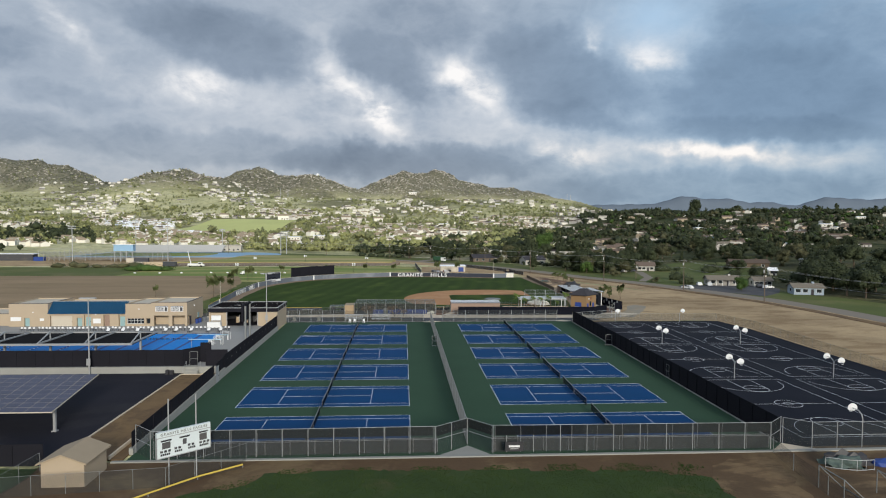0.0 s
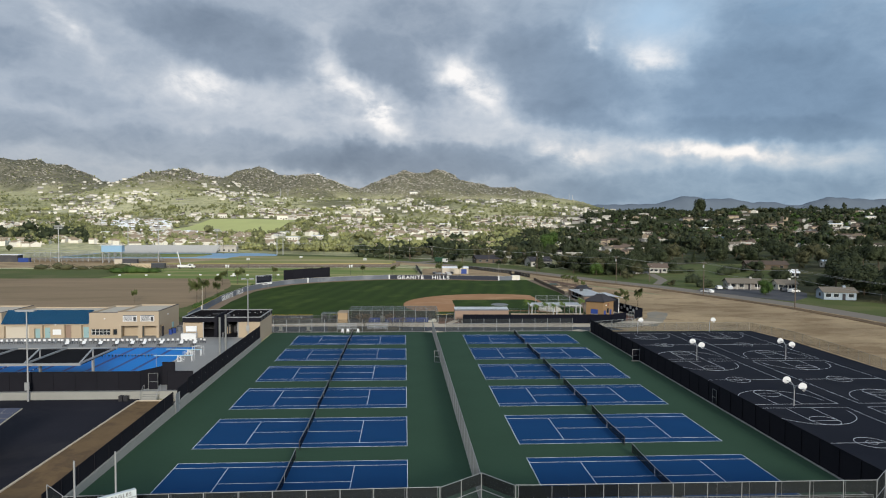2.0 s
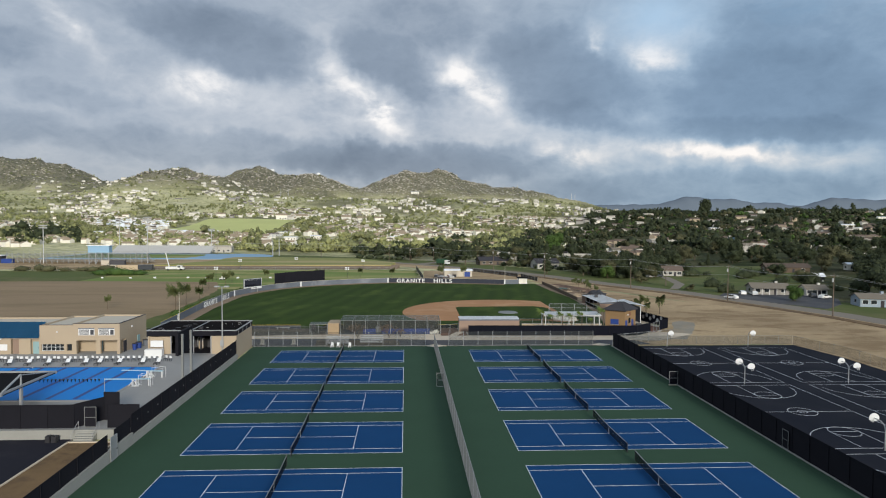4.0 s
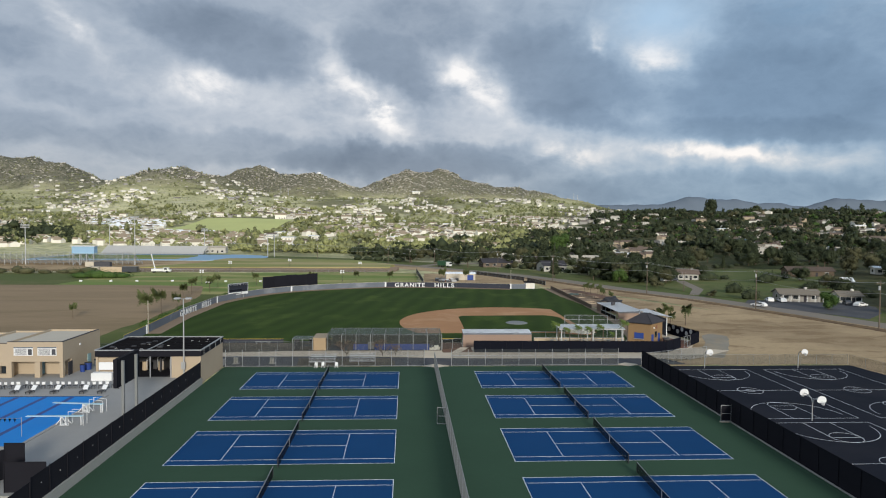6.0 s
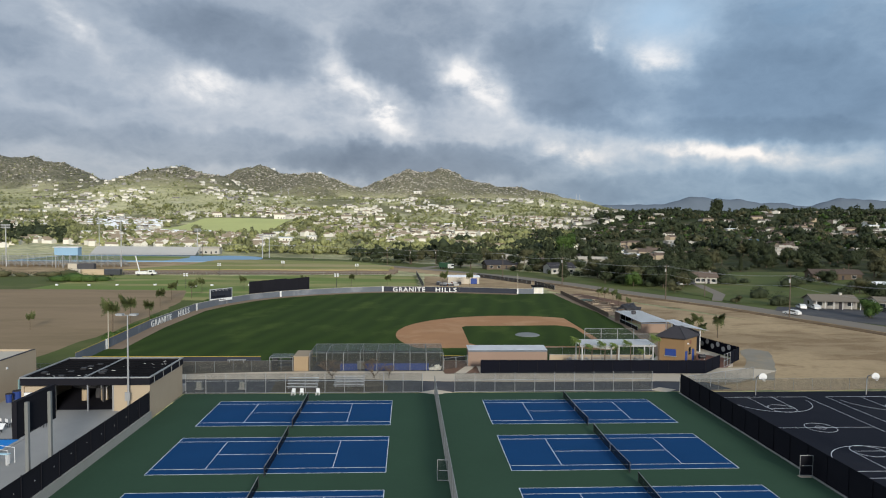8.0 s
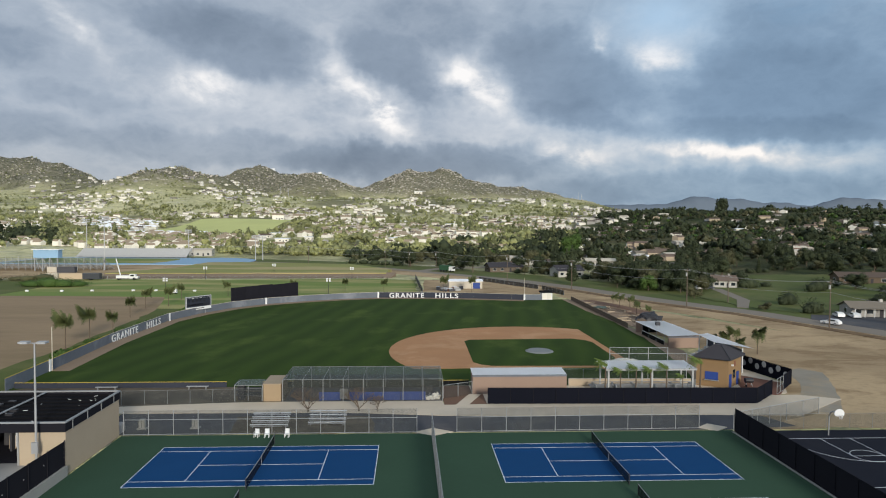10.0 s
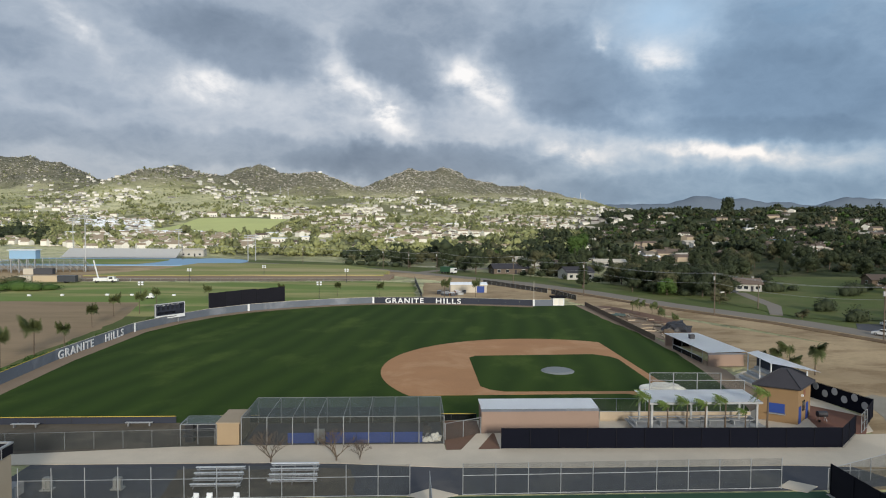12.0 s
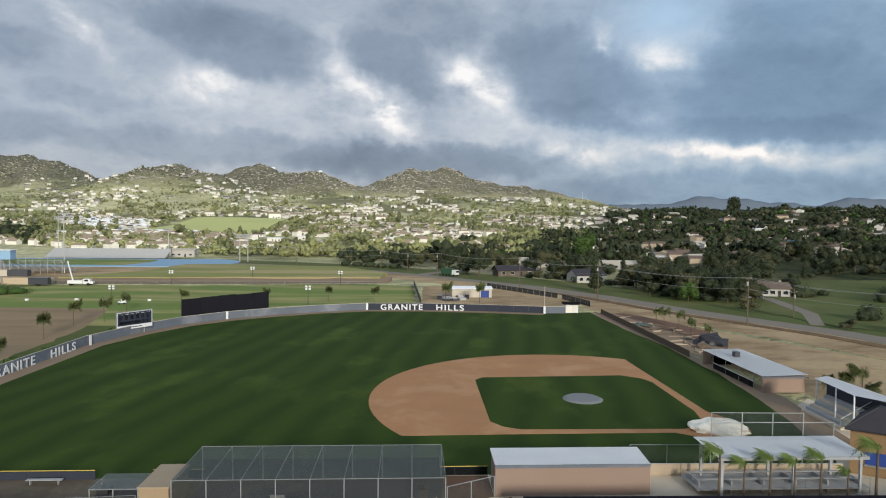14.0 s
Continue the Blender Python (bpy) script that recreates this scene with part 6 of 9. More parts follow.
# ---- pool building ----
def pool_building():
    root = thing("pool_building", "tan stucco pool building with a blue metal roof", "building", at=(0, 80, 1.0))
    T = "tan"
    part("body", boxes((-105, -91.4, 1.4, 12, 0, 2.5)), T, root)
    part("body", boxes((-91.4, -82.7, 0.6, 12, 0, 5.0)), T, root)
    part("body", boxes((-82.7, -65.3, 0.6, 1.8, 0, 2.9), (-82.7, -65.3, 1.8, 12, 0, 4.6)), T, root)
    part("body", boxes((-65.3, -59.5, 0.6, 12, 0, 4.95)), T, root)
    part("body", boxes((-59.5, -51.3, 2.6, 12, 0, 5.2)), T, root)
    part("upper_wall", boxes((-59.5, -51.3, 0.0, 2.6, 2.45, 5.2)), T, root)
    # front skin, left open at doors and recesses
    holes = [(-88.0, -86.8, 0, 2.0), (-82.3, -77.3, 0, 2.5), (-76.3, -75.1, 0, 2.0), (-74.7, -73.1, 0, 2.7), (-70.3, -68.9, 0, 2.7), (-66.9, -65.4, 0, 2.7), (-65.0, -61.1, 0.55, 1.8), (-60.6, -59.7, 0.6, 1.8)]
    tops = {(-91.4, -82.7): 5.0, (-82.7, -65.3): 3.15, (-65.3, -59.5): 4.95}
    for (a, b), top in tops.items():
        x = a
        for h0, h1, z0, z1 in [q for q in holes if a <= q[0] < b]:
            if h0 > x:
                part("front_wall", boxes((x, h0, 0, 0.6, 0, top)), T, root)
            part("lintel", boxes((h0, h1, 0, 0.6, z1, top)), T, root)
            if z0 > 0:
                part("sill_wall", boxes((h0, h1, 0, 0.6, 0, z0)), T, root)
            x = h1
        if x < b:
            part("front_wall", boxes((x, b, 0, 0.6, 0, top)), T, root)
    for x0, x1 in ((-59.5, -58.9), (-55.5, -54.7), (-51.8, -51.3)):
        part("pillar", boxes((x0, x1, 0.0, 0.6, 0, 2.45)), T, root)
    # doors, shutters, boards, windows
    for x0, x1, z1, m, lab in ((-88.0, -86.8, 2.0, "teal", "pale teal door"), (-82.2, -77.4, 2.45, "flat_roof", "white roller shutter"), (-76.3, -75.1, 2.0, "teal", "pale teal door"), (-74.4, -73.3, 2.1, "teal", "pale teal door"), (-70.2, -69.0, 2.6, "pinkish", "brown door"), (-66.7, -65.6, 2.2, "teal", "pale teal door")):
        d = part("door", boxes((x0, x1, 0.45, 0.62, 0, z1)), m, root, lab)
        part("handle", boxes((x1 - 0.18, x1 - 0.1, 0.40, 0.45, 1.0, 1.12)), "dark_steel", d)
    part("door", boxes((-56.4, -55.4, 2.5, 2.62, 0, 2.1)), "teal", root, "pale teal door")
    for x0, x1, z0, z1 in ((-91.0, -88.7, 1.3, 2.2), (-72.6, -70.9, 0.7, 1.8), (-84.5, -83.6, 1.3, 1.9)):
        part("notice_board", boxes((x0, x1, -0.05, 0.01, z0, z1)), "white", root)
    part("window", boxes((-65.0, -61.1, 0.35, 0.42, 0.55, 1.8)), "glass", root)
    part("window", boxes((-60.6, -59.7, 0.35, 0.42, 0.6, 1.8)), "glass", root)
    bm = boxes((-65.05, -61.05, 0.28, 0.45, 1.75, 1.83), (-65.05, -61.05, 0.28, 0.45, 0.52, 0.6))
    for k in range(6):
        box(bm, -65.0 + 0.76 * k, -64.94 + 0.76 * k, 0.27, 0.46, 0.55, 1.8)
    box(bm, -65.0, -61.1, 0.27, 0.46, 1.2, 1.26)
    part("mullions", bm, "white", root)
    for x0, x1 in ((-58.5, -55.7), (-55.0, -52.2)):
        s = part("record_board", boxes((x0, x1, -0.08, 0.02, 3.4, 4.7)), "white", root, "white pool record board")
        for k in range(7):
            part("bar", boxes((x0 + 0.15, x1 - 0.9, -0.10, -0.07, 3.50 + 0.145 * k, 3.575 + 0.145 * k)), "drive", s)
        part("bar", boxes((x1 - 0.7, x1 - 0.12, -0.10, -0.07, 3.5, 4.4)), "drive", s)
        part("header", boxes((x0, x1, -0.10, -0.07, 4.55, 4.72)), "navy", s)
    # blue sloping roof and flat roofs
    bm = bmesh.new()
    v = [bm.verts.new(p) for p in ((-82.7, -0.35, 2.95), (-65.3, -0.35, 2.95), (-65.3, 2.2, 5.55), (-82.7, 2.2, 5.55))]
    bm.faces.new(v)
    bmesh.ops.solidify(bm, geom=list(bm.faces), thickness=0.12)
    part("sloping_roof", bm, "blue_roof", root)
    for k in range(29):
        x = -82.6 + 0.61 * k
        part("roof_seam", tubes(0.03, ((x, -0.35, 3.0), (x, 2.2, 5.6)), seg=4), "blue_roof", root)
    part("roof_crest", boxes((-82.7, -65.3, 2.2, 2.5, 4.6, 5.6)), "flat_roof", root)
    for x0, x1, y0, zt in ((-105, -91.4, 1.4, 2.5), (-91.4, -82.7, 0.0, 5.0), (-82.7, -65.3, 2.5, 4.65), (-65.3, -59.5, 0.0, 4.95), (-59.5, -51.3, 0.0, 5.2)):
        part("flat_roof", boxes((x0 + 0.3, x1 - 0.3, y0 + 0.3, 11.7, zt - 0.02, zt + 0.02)), "flat_roof", root)
        part("parapet", boxes((x0, x1, y0, y0 + 0.3, zt, zt + 0.28), (x0, x1, 11.7, 12, zt, zt + 0.28), (x0, x0 + 0.3, y0 + 0.3, 11.7, zt, zt + 0.28), (x1 - 0.3, x1, y0 + 0.3, 11.7, zt, zt + 0.28)), T, root)
        part("coping", boxes((x0 - 0.03, x1 + 0.03, y0 - 0.03, y0 + 0.33, zt + 0.28, zt + 0.33), (x1 - 0.33, x1 + 0.03, y0 + 0.33, 11.7, zt + 0.28, zt + 0.33)), "dark_roof", root)
    for x, z in ((-62.2, 3.9), (-86, 3.2), (-72, 2.7)):
        part("wall_lamp", boxes((x - 0.12, x + 0.12, -0.15, 0, z, z + 0.2)), "white", root)
    part("wall_lamp", boxes((-51.3, -51.15, 5.0, 5.25, 4.1, 4.35)), "white", root)
    part("side_door", boxes((-51.36, -51.22, 1.6, 2.7, 0, 2.1)), "dark_roof", root)
    part("side_door", boxes((-51.36, -51.22, 7.6, 8.7, 0, 2.1)), "teal", root)
    return root


pool_building()
for x, y, s, m in ((-50.2, 85.5, 0.55, "blue_paint"), (-49.8, 88.0, 0.6, "navy"), (-50.3, 83.9, 0.4, "blue_paint")):
    b = thing("waste_bin", "dark blue plastic waste bin by the wall", "waste bin", "waste bins", at=(x, y, 1.0))
    part("tub", tube(bmesh.new(), (0, 0, 0), (0, 0, 1.1), s * 0.85, s, 12), m, b)
    part("lid", tube(bmesh.new(), (0, 0, 1.1), (0, 0, 1.18), s * 1.08, s * 0.95, 12), "dark_steel", b)

sign = thing("snack_stand", "white painted snack counter with a raised menu board", "counter", at=(-44.5, 78.4, 1.0))
part("counter", boxes((-1.6, 1.4, -0.6, 0.5, 0, 1.15)), "white", sign)
part("menu_board", boxes((-0.9, 1.3, 0.35, 0.5, 1.45, 2.6)), "white", sign)
part("post", boxes((-0.9, -0.8, 0.4, 0.5, 1.1, 2.6), (1.2, 1.3, 0.4, 0.5, 1.1, 2.6)), "steel", sign)


def equipment_shelter():
    root = thing("equipment_shelter", "tan block shelter with an open front and black flat roof", "building", at=(0, 79.6, 1.0))
    part("east_wall", boxes((-30.75, -30.45, 0, 11.7, -1.0, 3.35)), "tan", root)
    part("back_wall", boxes((-46.0, -30.75, 11.4, 11.7, 0, 3.35)), "tan", root)
    part("west_wall", boxes((-46.2, -45.9, 0, 11.7, 0, 3.2)), "tan", root)
    part("front_wall", boxes((-34.9, -30.75, 0, 0.3, 0, 3.3)), "tan", root)
    part("front_wall", boxes((-46.2, -42.2, 0.2, 0.5, 0, 3.1)), "tan", root)
    # dark inner surfaces: the shade under the roof is put into their colour
    part("inner_wall", boxes((-38.2, -38.0, 4, 11.4, 0, 3.2)), "drive", root)
    part("rubber_floor", boxes((-45.8, -30.8, 0.6, 11.3, 0.004, 0.02)), "lot", root)
    part("dark_lining", boxes((-45.8, -30.8, 11.3, 11.38, 0.02, 3.3)), "drive", root)
    part("black_fascia", boxes((-46.3, -30.4, -0.1, 0.0, 3.3, 4.2), (-30.5, -30.38, 0.0, 11.8, 3.35, 4.2), (-46.3, -46.2, 0, 11.8, 3.3, 4.2), (-46.3, -30.4, 11.8, 11.9, 3.3, 4.2)), "screen", root)
    part("roof_deck", boxes((-46.2, -30.5, 0, 11.8, 3.86, 3.94)), "black_roof", root)
    bm = boxes((-46.35, -30.35, -0.16, 0.05, 4.2, 4.34), (-30.55, -30.33, 0.05, 11.9, 4.2, 4.34), (-46.4, -46.2, 0.05, 11.9, 4.2, 4.34), (-46.35, -30.35, 11.75, 11.95, 4.2, 4.34), (-38.7, -38.5, 0.05, 11.8, 4.2, 4.30))
    part("roof_rim", bm, "steel", root)
    rnd = random.Random(4)
    for k in range(26):
        x, y = rnd.uniform(-45.6, -31.2), rnd.uniform(0.7, 11)
        if k % 3:
            part("roof_pipe", tubes(0.03, ((x, y, 4.0), (x + rnd.uniform(-0.6, 0.6), y + rnd.uniform(-0.4, 0.4), 4.02)), seg=5), "white", root)
        else:
            part("roof_unit", boxes((x - 0.35, x + 0.35, y - 0.25, y + 0.25, 3.94, 4.16)), "dark_steel", root)
    for k in range(8):
        part("roof_batten", boxes((-46.1, -30.6, 0.8 + 1.45 * k, 0.86 + 1.45 * k, 3.95, 4.1)), "black_roof", root)
    for x in (-42.1, -38.1, -35.0):
        part("post", boxes((x - 0.08, x + 0.08, -0.05, 0.1, 0, 4.2)), "steel", root)
    for k in range(4):
        part("fascia_post", boxes((-30.42, -30.34, 1.2 + 3 * k, 1.3 + 3 * k, 3.3, 4.2)), "steel", root)
    return root


equipment_shelter()
rnd = random.Random(12)
for k in range(5):
    tank = thing("filter_tank", "grey pool filter tank with pipes", "tank", "filter tanks", at=(-40.8 + 1.25 * k, 84.5 + (k % 2) * 1.2, 1.0))
    part("drum", tube(bmesh.new(), (0, 0, 0.1), (0, 0, 1.5), 0.45, 0.42, 14), "drive" if k % 2 else "tan_light", tank)
    part("pipe", tubes(0.05, ((0.4, -0.3, 0.3), (0.4, -0.3, 1.9)), ((0.4, -0.3, 1.9), (0.4, 0.9, 1.9))), "white", tank)
    part("cap", tube(bmesh.new(), (0, 0, 1.5), (0, 0, 1.7), 0.2, 0.12, 10), "dark_steel", tank)

# ---- batting cage and what stands round it ----
def batting_cage():
    root = thing("batting_cage", "long netted batting cage on a steel frame", "batting cage", at=(-14.3, 105.3, 0))
    L, D, h, hb = 22.4, 7.9, 3.12, 3.16
    n = 8
    for k in range(n + 1):
        x = L * k / n
        part("front_post", tubes(0.045, ((x, 0, 0), (x, 0, h))), "steel", root)
        part("back_post", tubes(0.045, ((x, D, 0), (x, D, hb))), "dull_steel", root)
        part("roof_bar", tubes(0.022, ((x, 0, h), (x, D, hb)), seg=6), "dull_steel", root)
    for y, z in ((0, h), (D, hb)):
        part("rail", tubes(0.035, ((0, y, z), (L, y, z)), seg=6), "dull_steel", root)
    sheets = {"front_net": ((0, 0, 0.05), (L, 0, 0.05), (L, 0, h), (0, 0, h)), "back_net": ((0, D, 0.05), (L, D, 0.05), (L, D, hb), (0, D, hb)), "roof_net": ((0, 0, h), (L, 0, h), (L, D, hb), (0, D, hb)),
              "end_net": ((0, 0, 0.05), (0, D, 0.05), (0, D, hb), (0, 0, h)), "side_net": ((L, 0, 0.05), (L, D, 0.05), (L, D, hb), (L, 0, h))}
    for nm, pts in sheets.items():
        bm = bmesh.new()
        bm.faces.new([bm.verts.new(p) for p in pts])
        bmesh.ops.solidify(bm, geom=list(bm.faces), thickness=0.012)
        part(nm, bm, "front_netting" if nm == "front_net" else "cage_net", root)
    for x0, x1 in ((5.0, 8.0), (9.2, 12.6), (12.65, 16.4), (16.45, 20.0)):
        part("wall_mat", boxes((x0, x1, 0.35, 0.45, 0.05, 1.22)), "blue_paint", root, "royal blue wall mat")
    part("divider", boxes((7.9, 9.1, 0.25, 0.34, 0.3, 1.7)), "dull_steel", root)
    part("backing_screen", boxes((0.2, L - 0.2, D + 0.03, D + 0.07, 0, 1.9)), "chain_dark", root)
    return root


batting_cage()
slab("cage_floor", rect(-14.2, 8.0, 105.4, 113.1), -0.2, 0.01, "drive", "grey worn matting inside the batting cage", "floor")
pm = thing("pitching_machine", "pitching machine and L screen under white netting", "pitching machine", at=(6.3, 106.6, 0.01))
part("head", boxes((-0.5, 0.4, -0.3, 0.4, 0.9, 1.7)), "dark_steel", pm)
part("wheel", tube(bmesh.new(), (-0.2, 0, 1.6), (-0.2, 0.15, 1.6), 0.32, seg=14), "rubber", pm)
part("tripod", tubes(0.04, ((0, 0, 0.9), (-0.5, -0.4, 0)), ((0, 0, 0.9), (0.5, -0.4, 0)), ((0, 0, 0.9), (0, 0.6, 0))), "steel", pm)
for cx, cy, r, up in ((0.75, -0.1, 0.75, 0.75), (-1.0, -0.2, 0.5, 0.55), (-0.2, -0.5, 0.4, 0.35)):
    bm = bmesh.new()
    bmesh.ops.create_icosphere(bm, subdivisions=3, radius=1.0)
    for v in bm.verts:
        k = noise.fractal(v.co * 2.4 + Vector((cx, cy, 0)), 0.6, 2.0, 4)
        v.co = Vector((cx, cy, 0)) + Vector((v.co.x * r, v.co.y * r * 0.8, max(0.0, v.co.z) * up)) * (1 + 0.55 * k)
    part("net_bundle", bm, "tarp", pm, "crumpled white netting")

hut = thing("cage_shed", "tan block shed with a flat roof beside the cage", "shed", at=(-15.75, 105.55, 0))
part("wall", boxes((-1.25, 1.15, 0, 4.9, 0, 2.4)), "ochre_block", hut)
part("roof", boxes((-1.35, 1.25, -0.1, 5.0, 2.4, 2.52)), "shed_roof", hut)
rack = thing("bat_rack", "steel equipment rack behind chain link", "rack", at=(-21.1, 105.9, 0))
part("frame", tubes(0.05, ((0, 0, 0), (0, 0, 2.2)), ((3.9, 0, 0), (3.9, 0, 2.2)), ((0, 0, 2.2), (3.9, 0, 2.2)), ((1.9, 0, 0), (1.9, 0, 2.2)), ((0, 2.2, 0), (0, 2.2, 2.2)), ((3.9, 2.2, 0), (3.9, 2.2, 2.2)), ((0, 0, 2.2), (0, 2.2, 2.2)), ((3.9, 0, 2.2), (3.9, 2.2, 2.2))), "steel", rack)
part("shelf", boxes((0.1, 3.8, 0.2, 2.0, 0.7, 0.76), (0.1, 3.8, 0.2, 2.0, 1.4, 1.46)), "drive", rack)
part("machine", boxes((0.3, 1.2, 0.6, 1.6, 0.0, 1.9)), "dark_steel", rack)
part("canopy", boxes((-0.1, 4.0, -0.1, 3.2, 2.22, 2.28)), "cage_net", rack)
fence("low fence with a yellow cap along the field edge", (-55.5, 113.55), (-24.3, 113.55), 0.0, 0.8, fill="navy_dark", post_mat="dark_steel")
fence("low fence with a yellow cap along the field edge", (-19.0, 113.6), (12.6, 113.7), 0.0, 0.8, fill="chain_dark", post_mat="dark_steel")
cap = thing("field_barrier", "bright yellow tube rail on top of the field fence", "barrier", at=(0, 113.6, 0))
part("tube", tubes(0.04, ((-55.5, -0.05, 0.86), (-24.3, -0.05, 0.86))), "yellow", cap)
part("tube", tubes(0.035, ((-19.0, 0, 0.86), (12.6, 0.1, 0.86))), "yellow", cap)
fence("chain link fence along the footpath", (-60, 103.2), (-20.8, 105.1), 0.0, 1.9, fill="chain", post_r=0.026, post_mat="dull_steel")
fence("chain link fence along the footpath", (-20.8, 105.1), (-17.2, 105.4), 0.0, 1.9, fill="chain", post_r=0.026, post_mat="dull_steel")
fence("chain link gate run between cage and dugout", (8.3, 106.4), (12.6, 108.6), 0.0, 1.9, fill="chain")
for x, y in ((-41.5, 112.3), (-28.3, 112.5)):
    bn = thing("player_bench", "pale aluminium bench on the bare soil", "bench", "player benches", at=(x, y, 0))
    part("seat", boxes((-1.6, 1.6, -0.2, 0.2, 0.42, 0.48)), "alu", bn)
    part("leg", boxes((-1.3, -1.2, -0.15, 0.15, 0, 0.42)), "steel", bn)
    part("leg", boxes((1.2, 1.3, -0.15, 0.15, 0, 0.42)), "steel", bn)


def bleacher(x, y, w, rows, label, rise=0.3, run=0.6, z=0.0, rz=0.0, group="bleachers"):
    root = thing("bleacher", label, "bleachers", group, at=(x, y, z), rz=rz)
    for k in range(rows):
        part("seat_plank", boxes((0, w, k * run, k * run + 0.28, 0.40 + k * rise, 0.45 + k * rise)), "white", root)
        part("foot_plank", boxes((0, w, k * run + 0.3, k * run + 0.5, 0.12 + k * rise, 0.16 + k * rise)), "alu", root)
    for u in (0.3, w / 2, w - 0.3):
        part("frame", tubes(0.03, ((u, 0.1, 0), (u, 0.1, 0.4)), ((u, rows * run - 0.4, 0), (u, rows * run - 0.4, 0.4 + (rows - 1) * rise)), ((u, 0.1, 0.4), (u, rows * run - 0.4, 0.4 + (rows - 1) * rise)), ((u, 0, 0.03), (u, rows * run, 0.03)), seg=6), "steel", root)
    return root


bleacher(-16.0, 93.6, 4.6, 4, "small aluminium bleacher on bare soil")
bleacher(-9.1, 94.4, 4.6, 4, "small aluminium bleacher on bare soil")
rnd = random.Random(3)
for x in (-14.4, -13.2, -10.9):
    ch = thing("garden_chair", "white moulded plastic garden chair", "chair", "garden chairs", at=(x, 90.3, 0), rz=rnd.uniform(-0.4, 0.4))
    part("seat", boxes((-0.25, 0.25, -0.25, 0.25, 0.38, 0.43)), "white", ch)
    part("backrest", boxes((-0.25, 0.25, 0.20, 0.26, 0.43, 0.95)), "white", ch)
    for sx in (-0.22, 0.22):
        part("armrest", boxes((sx - 0.03, sx + 0.03, -0.2, 0.22, 0.62, 0.67)), "white", ch)
        for sy in (-0.21, 0.21):
            part("leg", boxes((sx - 0.03, sx + 0.03, sy - 0.03, sy + 0.03, 0, 0.40)), "white", ch)
for x, y, h in ((-28.9, 94.0, 1.5), (-22.6, 94.0, 1.4)):
    cb = thing("control_cabinet", "pale grey electrical cabinet on a pad", "cabinet", at=(x, y, 0))
    part("body", boxes((-0.35, 0.35, -0.25, 0.25, 0.1, 0.75 * h)), "wall_conc", cb)
    part("pad", boxes((-0.55, 0.55, -0.4, 0.4, -0.05, 0.1)), "wall_conc", cb)
    part("door_seam", boxes((-0.02, 0.02, -0.27, -0.25, 0.2, 0.7 * h)), "drive", cb)

# ---- dugouts, ramada and club house ----
dug = thing("dugout", "rose block dugout with a white sheet roof", "dugout", at=(12.7, 108.75, 0))
part("back_wall", boxes((0, 14.0, 0, 0.25, 0, 2.62)), "pinkish", dug)
part("end_wall", boxes((0, 0.25, 0.25, 3.0, 0, 2.62)), "pinkish", dug)
part("end_wall", boxes((13.75, 14.0, 0.25, 3.0, 0, 2.62)), "pinkish", dug)
bm = bmesh.new()
v = [bm.verts.new(p) for p in ((-0.05, -0.05, 2.84), (14.0, -0.05, 2.84), (14.1, 3.75, 3.05), (-0.05, 3.75, 3.05))]
bm.faces.new(v)
bmesh.ops.solidify(bm, geom=list(bm.faces), thickness=0.06)
part("roof", bm, "roof_white", dug)
part("fascia", boxes((-0.05, 14.0, -0.09, -0.03, 2.55, 2.82)), "navy", dug)
part("bench", boxes((0.6, 13.4, 0.6, 1.0, 0.4, 0.46), (1.0, 1.1, 0.6, 1.0, 0, 0.4), (12.9, 13.0, 0.6, 1.0, 0, 0.4)), "alu", dug)
for x in (0.2, 4.7, 9.3, 13.8):
    part("post", tubes(0.05, ((x, 3.0, 0), (x, 3.0, 2.95))), "steel", dug)

fence("navy windscreen fence along the footpath", (14.3, 103.4), (52.4, 102.6), 0.02, 2.25, fill="navy_screen", rails=(1.0,), post_mat="dark_steel")
fence("navy windscreen fence turning past the club house", (52.4, 102.6), (57.2, 107.2), 0.02, 2.25, fill="navy_screen", rails=(1.0,), post_mat="dark_steel")
gate("tall steel gate in the navy fence", 58.05, 107.4, math.radians(42), h=2.3, w=1.5)
gate("tall steel gate in the navy fence", 59.2, 108.5, math.radians(42), h=2.3, w=1.3)
fence("navy windscreen fence turning past the club house", (60.3, 109.6), (63.9, 113.4), 0.02, 2.3, fill="navy_screen", rails=(1.0,), post_mat="dark_steel")
mural = fence("navy fence with round white baseballs on its inner side", (63.9, 113.4), (61.2, 127.0), 0.02, 2.4, fill="navy_screen", rails=(1.0,), post_mat="dark_steel")
for k in range(8):
    bm = bmesh.new()
    bmesh.ops.create_cone(bm, cap_ends=True, segments=20, radius1=0.5, radius2=0.5, depth=0.03, matrix=Matrix.Translation((1.1 + 1.6 * k, 0.10, 1.85 if k % 2 else 1.2)) @ Matrix.Rotation(math.pi / 2, 4, "X"))
    part("baseball_disc", bm, "alu", mural)
fence("chain link fence behind home plate", (27.4, 116.2), (35.0, 116.0), 0.0, 1.95, fill="chain")
fence("low tan block wall with chain link behind home plate", (28.1, 113.2), (47.3, 112.7), 0.0, 1.15, fill="tan", depth=0.2)
bs = thing("backstop", "tall chain link backstop behind home plate", "backstop", at=(34.9, 114.35, 0), rz=math.radians(-2.2))
for k in range(5):
    part("post", tubes(0.06, ((3.05 * k, 0, 0), (3.05 * k, 0, 5.75 if k < 4 else 4.8))), "steel", bs)
for z, w in ((5.75, 9.15), (4.8, 12.2), (2.7, 12.2)):
    part("rail", tubes(0.03, ((0, 0, z), (w, 0, z))), "steel", bs)
